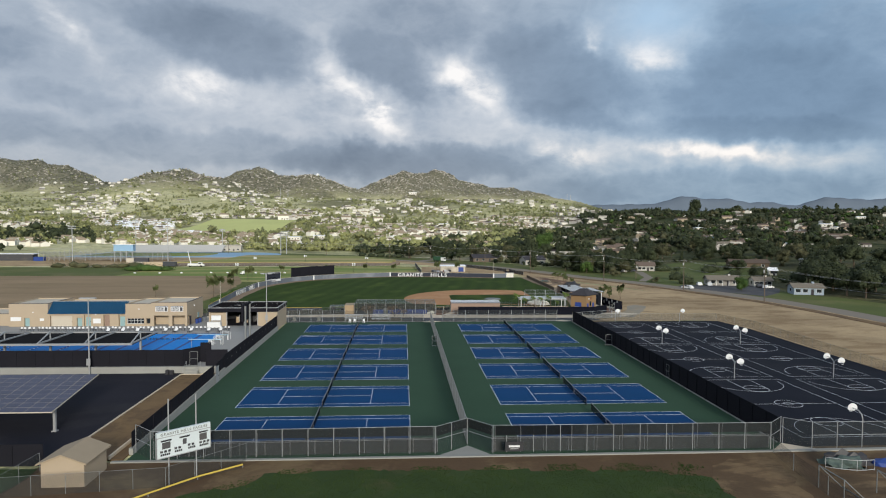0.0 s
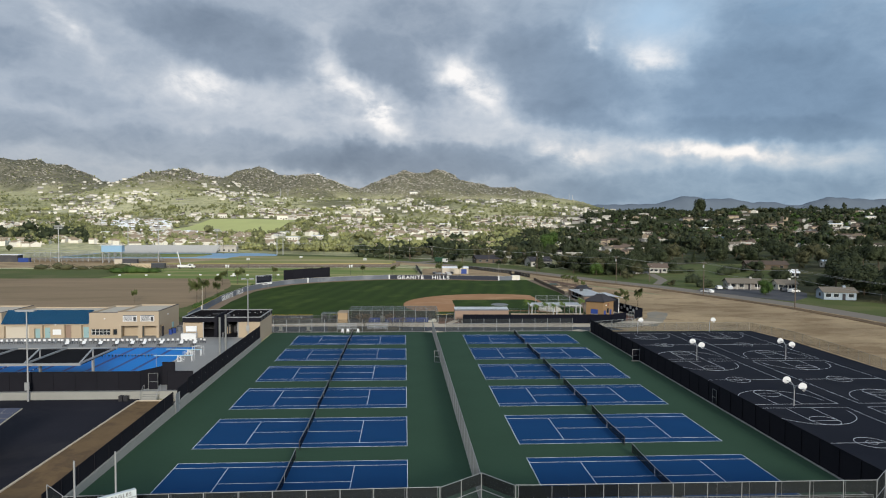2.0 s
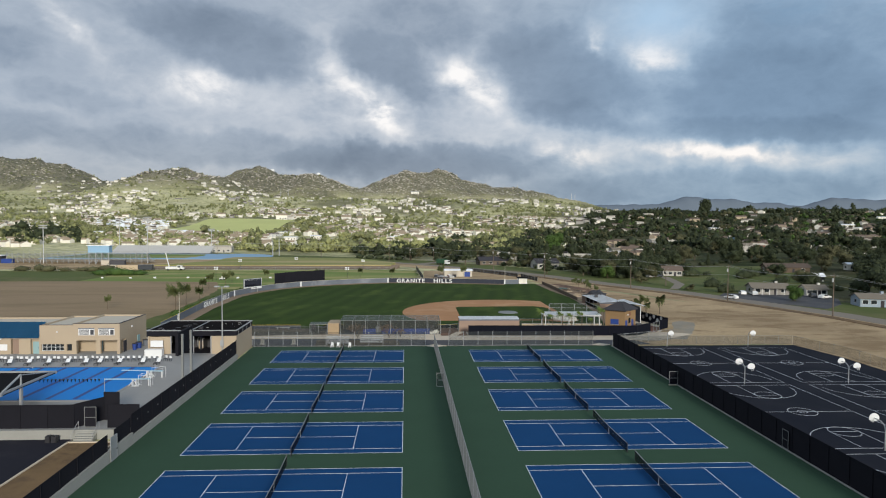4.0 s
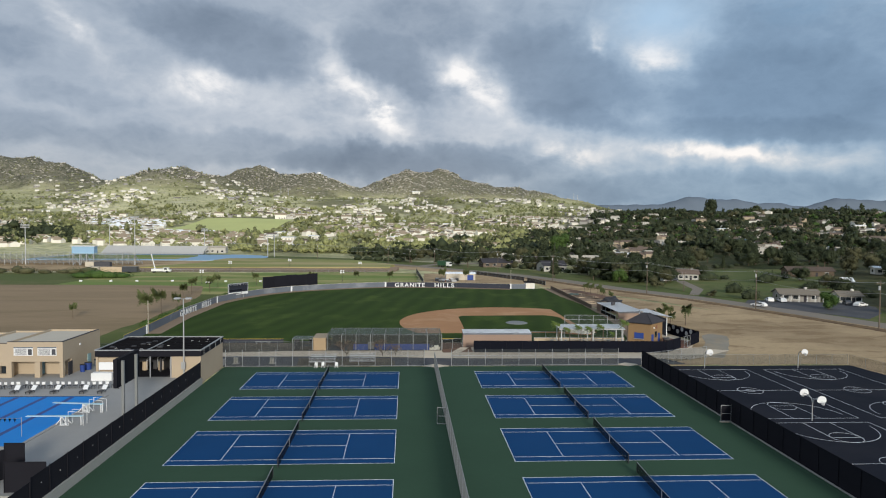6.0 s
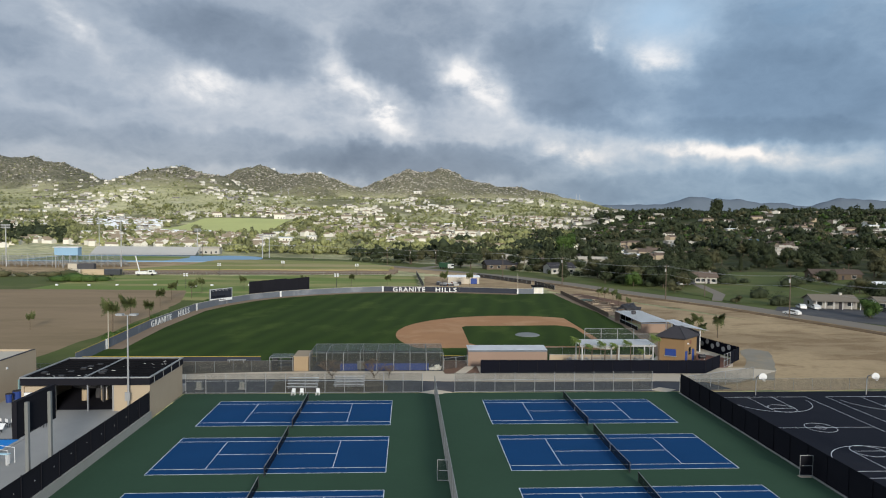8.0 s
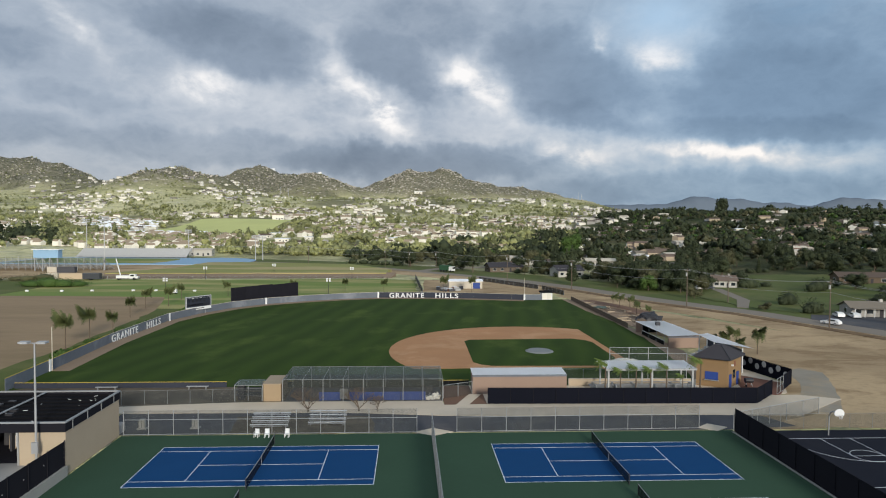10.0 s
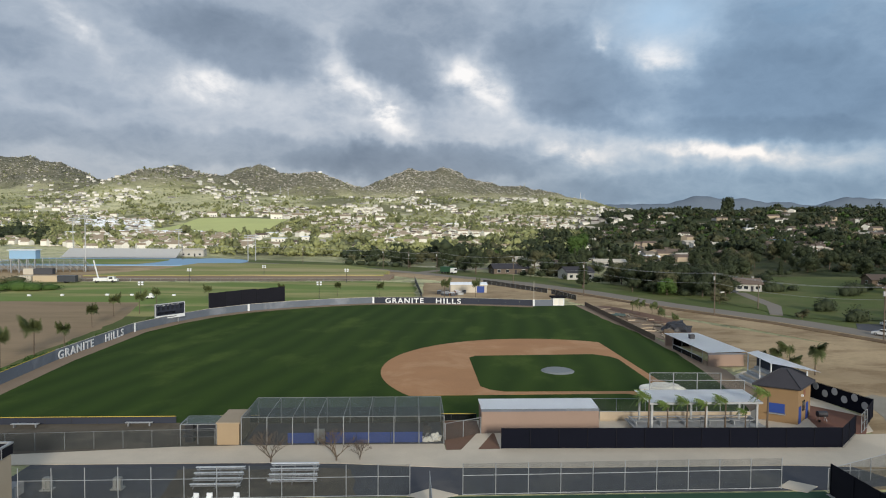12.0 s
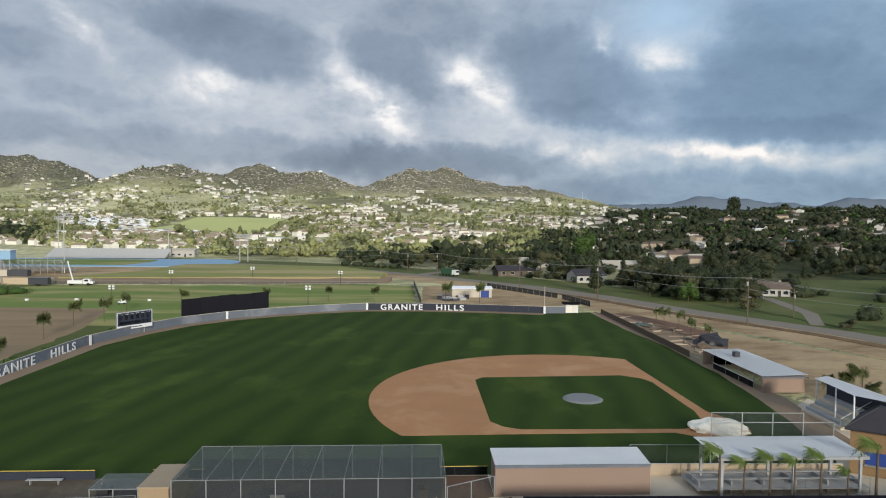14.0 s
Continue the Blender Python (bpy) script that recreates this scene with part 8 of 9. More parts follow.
# ---- the woods and gardens beyond the road ----
KINDS = [broad(21, 9.0, 5.0, "leaf", "dark spreading oak among the houses"), broad(22, 7.5, 4.6, "leaf", "dark spreading oak among the houses"), broad(23, 11.0, 5.2, "leaf", "tall dark eucalyptus among the houses", 2300),
         broad(24, 6.0, 4.4, "leaf_olive", "low olive-grey tree among the houses"), broad(25, 8.5, 5.0, "leaf_olive", "olive-green pepper tree among the houses"), conifer(26, 13.0, "leaf", "tall dark cypress among the houses"),
         conifer(27, 10.0, "leaf", "dark conifer among the houses", 0.22)]
NAMED = [  # kind, x, y, size
    (0, 77, 332, 1.5), (1, 70, 338, 1.4), (4, 43, 338, 1.3), (0, 36, 346, 1.2), (0, 104, 268, 1.35), (1, 112, 272, 1.4), (2, 119, 278, 1.1), (0, 126, 281, 1.3), (4, 98, 262, 1.2),
    (1, 140, 276, 1.0), (3, 146, 268, 1.0), (0, 163, 178, 1.5), (2, 168, 168, 1.2), (1, 171, 155, 1.5), (0, 178, 160, 1.6), (3, 166, 222, 1.1), (1, 172, 250, 1.0),
    (0, 206, 232, 1.4), (1, 214, 246, 1.5), (0, 226, 238, 1.6), (2, 198, 300, 1.1), (3, 158, 228, 0.9), (0, 61, 352, 1.1), (5, 66, 380, 0.9), (6, 20, 380, 1.0), (0, 4, 388, 1.2), (1, -18, 412, 1.1),
    (4, 52, 362, 1.3), (3, 88, 300, 0.9), (1, 94, 292, 1.2), (0, 185, 200, 1.3), (1, 195, 190, 1.4), (2, 190, 215, 1.1), (3, 118, 205, 0.45), (3, 150, 222, 0.55), (3, 132, 208, 0.4), (0, 236, 262, 1.4), (1, 250, 250, 1.4), (0, 160, 141, 1.3), (1, 168, 130, 1.5), (0, 152, 168, 0.9), (3, 108, 199, 0.5), (0, 86, 291, 1.3), (1, 92, 279, 1.4), (0, 97, 271, 1.4), (1, 103, 259, 1.2), (0, 109, 254, 1.2), (4, 113, 251, 0.9), (1, 118, 258, 0.9), (0, 101, 283, 1.4), (1, 111, 279, 1.4), (4, 96, 258, 0.9), (0, 104, 249, 0.8), (2, 176, 140, 1.3), (0, 157, 160, 1.45), (1, 164, 164, 1.6), (0, 158, 148, 1.1), (1, 141, 196, 0.9), (0, 150, 190, 1.0),
]
rnd = random.Random(31)
spots = list(NAMED)
for k in range(70):  # a belt of trees on the house side of the road
    u = rnd.random() * 4.0 + 5
    (xa, ya), (xb, yb) = ROAD[int(u)], ROAD[int(u) + 1]
    f = u - int(u)
    d = Vector((xb - xa, yb - ya)).normalized()
    off = rnd.uniform(15, 52)
    x, y = xa + (xb - xa) * f + d.y * off, ya + (yb - ya) * f - d.x * off
    if not (104 < x < 175 and y < 258) and not (110 < x < 134 and 255 < y < 282) and not (64 < x < 91 and 288 < y < 330) and not (40 < x < 60 and 318 < y < 356):
        spots.append((rnd.choice((0, 1, 4, 3, 0)), x, y, rnd.uniform(0.5, 1.15)))
for k in range(46):  # gardens round the ranch house and the pasture
    x, y = rnd.uniform(132, 270), rnd.uniform(120, 330)
    if y < 1.05 * x - 20 and not (140 < y < 200 and x < 156) and not (192 < x < 222 and 255 < y < 275):
        spots.append((rnd.choice((0, 1, 0, 2, 4)), x, y, rnd.uniform(0.7, 1.4)))
    elif rnd.random() < 0.25 and x > 140:
        spots.append((rnd.choice((3, 1)), x, y, rnd.uniform(0.3, 0.55)))
while len(spots) < 300:
    y = rnd.uniform(262, 540)
    x = rnd.uniform(-0.06 * y, 0.85 * y)
    if any(math.hypot(x - a, y - b) < 9.5 for a, b in ROAD) or (x < 60 and y < 398 - x * 0.6) or (104 < x < 205 and 195 < y < 300) or (60 < x < 104 and y < 350 - x) or any(math.hypot(x - q[1], y - q[2]) < 5 for q in spots):
        continue
    if by_house(x, y):
        continue
    kind = rnd.choice((0, 0, 1, 1, 2, 3, 4, 4, 5, 6)) if x > 0.12 * y else rnd.choice((0, 3, 3, 4, 4, 5, 6, 2))
    spots.append((kind, x, y, rnd.uniform(0.65, 1.25)))
PADDOCK = [(108, 204), (118, 193), (150, 199), (166, 224), (172, 252), (200, 318), (186, 330), (150, 284), (134, 268), (136, 256), (118, 258), (106, 232)]
spots = [q for q in spots if not within(q[1], q[2], PADDOCK)]
spots = [q for q in spots if not (58 < q[1] < 88 and 285 < q[2] < 327) and not (36 < q[1] < 60 and 318 < q[2] < 350)]
used = set()
for kind, x, y, s in spots:
    m = pose(x, y, max(0.0, float(land(x, y))), 0, 0, (x * 37 + y * 91) % 360)
    if kind in used:
        o = copy_thing(KINDS[kind], m)
    else:
        o = KINDS[kind]
        o.matrix_basis = m
        used.add(kind)
    o.scale = (s, s, s * (0.9 + 0.2 * ((x * 7) % 1)))
bt = broad(41, 20.0, 9.0, "leaf_bright", "rounded bright spring-green tree", 2600)
bt.location = (121, 480, float(land(121, 480)))
willow = broad(43, 6.5, 4.6, "leaf_bright", "leafy light green tree on the road verge")
willow.location = (94, 255, 0)
elm = broad(44, 6.0, 3.6, "leaf_bright", "leafy green tree in front of the ranch house")
elm.location = (129.5, 167.5, 0)
tall = broad(42, 81.0 - float(land(575, 1180)), 18.0, "leaf", "towering dark tree standing above the ridge", 2600)
tall.location = (575, 1180, float(land(575, 1180)))


def woods(name, label, count, seed, material, where, sizes, leaves, flat=0.8, leaf=0.36, slim=1.0):
    """Far trees and brush, too many to count: clumps of leaves round small cores, in one mesh."""
    rng = np.random.default_rng(seed)
    xs, ys = [], []
    while len(xs) < count:
        x, y = where(rng)
        xs.append(x), ys.append(y)
    x, y = np.array(xs), np.array(ys)
    z = land(x, y)
    h = rng.uniform(*sizes, count) * np.where(rng.random(count) < 0.12, 1.5, 1.0)
    w = h * rng.uniform(0.55, 1.0, count) * slim
    lobes = 4 if leaves > 20 and slim == 1.0 else 1  # broad crowns are several heads of leaves
    at = np.stack([x, y, z + h * 0.52], -1)[:, None].repeat(lobes, 1)
    axes = np.stack([w * 0.6, w * 0.6, h * 0.45], -1)[:, None].repeat(lobes, 1)
    if lobes > 1:
        shift = rng.uniform(-1, 1, (count, lobes, 3))
        shift[:, 0] = 0
        at = at + shift * np.stack([w * 0.55, w * 0.55, h * 0.22], -1)[:, None] - np.array([0, 0, 0.06]) * h[:, None, None]
        axes = axes * rng.uniform(0.45, 0.8, (count, lobes, 1))
    n = leaves
    d = rng.normal(size=(count, n, 3))
    d /= np.linalg.norm(d, axis=2)[..., None]
    head = np.arange(n) % lobes
    c = d * rng.uniform(0.75, 1.1, (count, n, 1)) * axes[:, head] + at[:, head]
    u = np.cross(d, rng.normal(size=d.shape))
    u /= np.linalg.norm(u, axis=2)[..., None] + 1e-9
    v = np.cross(d + 0.7 * rng.normal(size=d.shape), u)
    v /= np.linalg.norm(v, axis=2)[..., None] + 1e-9
    s = (h[:, None] * leaf * rng.uniform(0.6, 1.3, (count, n)))[..., None]
    quads = np.stack([c - u * s * 0.5, c + v * s * 0.42 * flat, c + u * s * 0.5, c - v * s * 0.42 * flat + d * s * 0.2], 2).reshape(-1, 3)
    octa = np.array([(1, 0, 0), (0, 1, 0), (-1, 0, 0), (0, -1, 0), (0, 0, 1), (0, 0, -1.1)], float)
    of = np.array([(0, 1, 4), (1, 2, 4), (2, 3, 4), (3, 0, 4), (1, 0, 5), (2, 1, 5), (3, 2, 5), (0, 3, 5)])
    cores = (octa * (axes * 0.9)[:, :, None] * rng.uniform(0.85, 1.15, (count, lobes, 6, 1)) + at[:, :, None]).reshape(-1, 3)
    nq = len(quads)
    tri = (of[None] + (np.arange(count * lobes) * 6)[:, None, None]).reshape(-1, 3) + nq
    me = raw_mesh(name, np.vstack([quads, cores]), [np.arange(nq).reshape(-1, 4), tri], material)
    tagged(new(name, me), label, "trees", kind="stuff")


def spread(a0, a1, d0, d1, power=1.0):
    def one(rng):
        while True:
            a = rng.uniform(a0, a1)
            y = d0 * (d1 / d0) ** (rng.random() ** power)
            x = a * y
            glade = math.sin(x * 0.021 + 0.8 * math.sin(y * 0.011)) * math.sin(y * 0.017 + 1.1 * math.sin(x * 0.013) + 0.6)
            if not clear(x, y) and not by_house(x, y) and glade < rng.uniform(0.0, 0.75):
                return x, y
    return one


def wooded(a0, a1):
    """The dark woods: a narrow belt at the foot of the hills that widens towards the east."""
    inner = spread(a0, a1, 450, 1700)

    def one(rng):
        while True:
            x, y = inner(rng)
            if y < np.interp(x / y, [-0.15, 0.0, 0.17, 0.29, 0.42], [460, 520, 660, 1100, 1800]) * rng.uniform(0.8, 1.12):
                return x, y
    return one


def heights(rng):
    """Stony hilltops."""
    while True:
        x, y = rng.uniform(-1500, 620), rng.uniform(1650, 2850)
        if land(x, y) > 118 + 30 * rng.random():
            return x, y


woods("east_woods", "dense dark woods among houses east of the fields", 2100, 51, "leaf", wooded(-0.15, 1.15), (3.5, 10.5), 60, leaf=0.24)
woods("garden_woods", "lighter olive trees and shrubs among the eastern houses", 1000, 151, "leaf_olive", wooded(-0.12, 1.1), (2.5, 8.0), 50, leaf=0.25)
woods("fresh_woods", "fresh green garden trees among the eastern houses", 420, 152, "leaf_bright", wooded(-0.05, 1.0), (3.0, 8.5), 50, leaf=0.25)
woods("dark_cypresses", "slim dark conifers standing over the other trees", 90, 153, "leaf", wooded(-0.12, 1.0), (8, 15), 60, slim=0.42, leaf=0.17)
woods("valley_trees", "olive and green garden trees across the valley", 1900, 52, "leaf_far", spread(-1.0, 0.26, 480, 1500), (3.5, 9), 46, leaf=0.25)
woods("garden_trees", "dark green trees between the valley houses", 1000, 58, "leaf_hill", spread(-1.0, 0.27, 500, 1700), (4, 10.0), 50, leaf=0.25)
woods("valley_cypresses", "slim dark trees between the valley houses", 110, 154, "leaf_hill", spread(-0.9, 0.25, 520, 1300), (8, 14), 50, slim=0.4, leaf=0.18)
woods("west_grove", "dark dense grove west of the stadium", 330, 155, "leaf", spread(-0.85, -0.52, 470, 820), (5, 12), 60, leaf=0.24)
# hilltop brush, set dense and dark to imitate cloud shade
woods("chaparral", "grey-green brush over the stony hilltops, thickened to imitate cloud shade", 9000, 59, "leaf_olive", heights, (1.0, 3.2), 8)
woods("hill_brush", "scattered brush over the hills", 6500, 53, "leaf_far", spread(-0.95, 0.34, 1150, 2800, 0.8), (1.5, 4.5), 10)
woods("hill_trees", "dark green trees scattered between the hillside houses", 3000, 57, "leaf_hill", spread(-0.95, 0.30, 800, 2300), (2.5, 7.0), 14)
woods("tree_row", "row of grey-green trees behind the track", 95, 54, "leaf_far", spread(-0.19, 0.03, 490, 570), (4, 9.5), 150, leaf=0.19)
woods("ridge_woods", "dark tree line on the eastern ridge", 1500, 55, "leaf", spread(0.30, 1.15, 1050, 1350), (4, 12), 30)


def shrubs(name, label, spots, material, seed):
    root = thing(name, label, "shrub")
    lumps = [(x, y, h * 0.35, w, w * 0.8, h * 0.6) for x, y, w, h in spots]
    child("foliage", leaf_mesh("foliage", lumps, 260 * len(spots), 0.4, material, seed), root)
    return root


shrubs("berm_bushes", "green bushes on a low earth berm", [(-141 + 4.2 * k, 268 + 2 * math.sin(k * 1.9), 5.2, 2.4 + 2.0 * math.sin(0.3 + k * 0.7)) for k in range(5)], "leaf_bright", 61)
shrubs("berm_bushes", "green bushes on a low earth berm", [(-190 + 7 * k, 292 + 3 * math.sin(k * 2), 5.0, 3.0 + math.sin(k * 1.3)) for k in range(7)], "leaf_olive", 62)
for k in range(5):  # rank growth along the back of the outfield fence
    shrubs("weed_patch", "low dark weeds behind the outfield fence", [(-61.2 - 0.4 * math.sin(3 * j + k) + 0.9 * max(0, k - 2), 136 + 14 * k + 2.3 * j, 1.3 + 0.5 * math.sin(j * 2.1 + k), 0.7 + 0.35 * math.sin(j * 1.3 + k)) for j in range(6)], "leaf_bright", 160 + k)
shrubs("roadside_hedge", "dark hedge along the lane", [(-32 + 7 * k, 416 - 5.0 * k, 4.5, 3.5) for k in range(5)], "leaf", 63)

# granite boulders on the hills, past counting
rng = np.random.default_rng(71)
ico = bmesh.new()
bmesh.ops.create_icosphere(ico, subdivisions=1, radius=1.0)
iv, fi = np.array([p.co[:] for p in ico.verts]), np.array([[q.index for q in f.verts] for f in ico.faces])
ico.free()
bx, by, bs_ = [], [], []
while len(bx) < 11000:
    hx, hy, hh, sx, sy = HILLS[rng.integers(0, 14)]
    x, y = rng.normal(hx, sx * 0.6), rng.normal(hy - 60, sy * 0.45)
    if land(x, y) > 105 + 60 * rng.random():
        bx.append(x), by.append(y), bs_.append(0.6 + 2.9 * rng.random() ** 3.5)
bx, by, bs_ = np.array(bx), np.array(by), np.array(bs_)
vv = iv[None] * rng.uniform(0.65, 1.2, (len(bx), len(iv), 1)) * (bs_[:, None] * np.array([1.4, 1.0, 0.65]))[:, None] + np.stack([bx, by, land(bx, by) + bs_ * 0.2], -1)[:, None]
ff = (fi[None] + (np.arange(len(bx)) * len(iv))[:, None, None]).reshape(-1, 3)
tagged(new("boulders", raw_mesh("boulders", vv.reshape(-1, 3), [ff], "rock")), "pale granite boulders strewn over the hilltops", "boulders", kind="stuff")


# ---- coarse grass on the near lawn, past counting ----
def grass_clumps(count, seed):
    rng = np.random.default_rng(seed)
    x, y = rng.uniform(-22, 30.5, count), -7.2 - 14 * rng.random(count) ** 1.3
    keep = rng.random(count) < np.clip((-y - 7.4 + 1.2 * np.sin(x * 0.9) + 0.7 * np.sin(x * 2.3)) / 2.6, 0.0, 1) * np.clip((30.0 - x + np.sin(y * 2)) / 2.0, 0.0, 1) * np.clip((x + 15 - (y + 8) * 1.3) / 2.4, 0.0, 1)
    x, y = x[keep], y[keep]
    n = len(x)
    size = rng.uniform(0.05, 0.16, n)
    a = rng.uniform(0, math.tau, n)
    verts, tris = [], []
    for k in range(3):
        q = a + k * 2.1
        c, s = np.cos(q), np.sin(q)
        base = np.stack([x, y, np.zeros(n)], 1)
        left = base + np.stack([-s, c, 0 * s], 1) * size[:, None] * 0.6
        right = base + np.stack([s, -c, 0 * s], 1) * size[:, None] * 0.6
        tip = base + np.stack([c * 0.7, s * 0.7, 0 * s + 0.45], 1) * size[:, None]
        verts.append(np.stack([left, right, tip], 1).reshape(-1, 3))
        tris.append(np.arange(n * 3).reshape(-1, 3) + k * n * 3)
    me = raw_mesh("grass_clumps", np.concatenate(verts), [np.concatenate(tris)], "clump")
    tagged(new("grass_clumps", me), "coarse tufts of green and straw-coloured grass", "grass", kind="stuff")


grass_clumps(26000, 95)


# ---- houses ----
def house(name, label, w, d, h, rise, wall, roof, seed=0, wing=0.0, far=False):
    """A low house with a gable roof, windows, a door, and a wing if given; its front faces south."""
    root = gable(name, label, -w / 2, w / 2, -d / 2, d / 2, 0, h, h + rise, wall, roof, 0.6, "x", "", category="house",
                 windows=[("s", u * w, 0.9, 1.6, 1.2) for u in (-0.12, 0.34)] if far else [("s", u * w, 0.9, 1.6, 1.2) for u in (-0.36, -0.12, 0.34)] + [("e", 0, 0.9, 1.4, 1.2), ("w", 0, 0.9, 1.4, 1.2)], framed=not far, door=("s", 0.12 * w, 1.0, 2.05, "dark_roof"))
    if wing:
        g = gable("wing", "", -w / 2, -w / 2 + wing, -d / 2 - 4.5, -d / 2 + 0.5, 0, h, h + rise * 0.85, wall, roof, 0.5, "y", windows=[] if far else [("s", 0, 0.9, 1.8, 1.2)])
        for o in list(g.children):
            o.parent = root
            o.location = Vector(o.location) + g.location
        bpy.data.objects.remove(g)
    far or part("chimney", boxes((w * 0.2, w * 0.2 + 0.8, -0.4, 0.4, h, h + rise + 0.7)), wall, root)
    return root


TYPES = [house("house", "white stucco hillside house with a brown roof", 15, 9, 3.2, 1.6, "house_white", "brown_roof", 1, 5.0, far=True),
         house("house", "cream hillside house with a pale roof", 18, 10, 3.4, 1.3, "house_wall", "flat_roof", 2, far=True),
         house("house", "white two-storey hillside house", 13, 10, 5.6, 1.8, "house_white", "shed_roof", 3, far=True),
         house("house", "low beige ranch house with a grey roof", 20, 9, 3.0, 1.4, "house_wall", "brown_roof", 4, 6.0, far=True),
         house("house", "white house with a white flat-pitched roof", 16, 11, 3.6, 0.7, "house_white", "roof_white", 5, far=True)]
done = set()
for x, y, k, rz, s in sites:
    m = pose(x, y, float(land(x, y)) - 0.2, 0, 0, rz)
    if k in done:
        o = copy_thing(TYPES[k], m)
    else:
        o = TYPES[k]
        o.matrix_basis = m
        done.add(k)
    o.scale = (s, s, s)


def put(ob, x, y, rz=0.0, z=None):
    ob.location, ob.rotation_euler = (x, y, max(0.0, float(land(x, y))) if z is None else z), (0, 0, radians(rz))
    return ob


put(house("house", "grey house with a dark gable roof and pale porch", 13, 10, 3.2, 2.2, "house_wall", "dark_roof", 6), 79, 322, 12)
put(house("house", "long low house with a dark roof behind trees", 18, 9, 2.8, 2.0, "pole_wood", "dark_roof", 7), 53, 352, 10)
put(house("garage", "beige garage with a brown roof and dark doorway", 9, 8, 3.0, 1.7, "house_wall", "brown_roof", 8), 131, 271, -14)
ranch = put(house("house", "long low ranch house with a tan roof and white-posted porch", 12.5, 7, 2.5, 1.4, "house_wall", "tan_roof", 9), 132.8, 189.5, -10)
part("porch_roof", boxes((-6.5, 6.5, -5.6, -3.6, 2.38, 2.5)), "tan_roof", ranch)
for k in range(6):
    part("porch_post", boxes((-6.3 + 2.5 * k, -6.16 + 2.5 * k, -5.5, -5.36, 0, 2.4)), "white", ranch)
store = put(house("shed", "little white garden shed with a gable roof", 3.6, 3.4, 2.6, 1.0, "house_white", "roof_white", 17, far=True), 176, 226, -8)
put(house("house", "small cream garage beside the ranch house", 7, 6, 2.6, 1.2, "house_white", "tan_roof", 10), 146.5, 184, -8)
put(house("house", "pale blue house with a tan roof by the road", 10, 7, 2.7, 1.2, "blue_house", "tan_roof", 11), 146.8, 154.5, -14)
put(house("house", "long brown house with a low red-brown roof", 20, 8, 2.8, 1.6, "bark", "brown_roof", 12), 187, 268, -10)
put(house("house", "white trailer home among trees", 14, 5, 3.0, 0.6, "house_white", "roof_white", 13), 219, 258, -14)
put(house("house", "low house with a long pale roof beyond the track", 28, 9, 3.0, 2.0, "house_wall", "shed_roof", 14), -12, 545, 4)
put(house("house", "cream house with twin gables beyond the lane", 18, 10, 3.2, 2.0, "house_wall", "flat_roof", 15, 6), 32, 545, 6)
put(house("house", "white cottage among the eastern gardens", 9, 7, 3.0, 1.4, "house_white", "tan_roof", 31), 258, 470, -10)
put(house("house", "brick red house with a pale roof", 14, 8, 3.0, 1.4, "rust", "flat_roof", 32), 288, 478, -12)
put(house("house", "house with a bright blue roof", 12, 8, 3.4, 1.4, "house_wall", "blue_roof", 33), 305, 548, -6)
put(house("house", "long cream house with a white roof", 22, 8, 3.4, 1.0, "house_white", "flat_roof", 34, 6), 240, 540, -8)
put(house("house", "low pale workshop in a cluttered yard", 15, 8, 3.0, 0.8, "house_wall", "roof_white", 35), 160, 452, -6)
put(house("house", "grey house with a pale roof", 13, 8, 3.2, 1.3, "house_wall", "tan_roof", 36), 176, 486, 8)
for x, y, s in ((-225, 1150, 1.5), (-190, 1158, 1.5), (-110, 1165, 1.4), (-80, 1150, 1.3), (-50, 1180, 1.3), (-340, 1175, 1.2)):
    o = copy_thing(TYPES[2], pose(x, y, float(land(x, y)), 0, 0, 10))
    o.scale = (s, s, s)
for x, y, s in ((36.3, 2535, 1.9), (-742, 1955, 1.5), (-768, 1960, 1.1), (-690, 1950, 1.0)):
    landmark = copy_thing(TYPES[4], pose(x, y, float(land(x, y)) + 0.8, 0, 0, 0))
    landmark.scale = (s, s, s * 1.2)


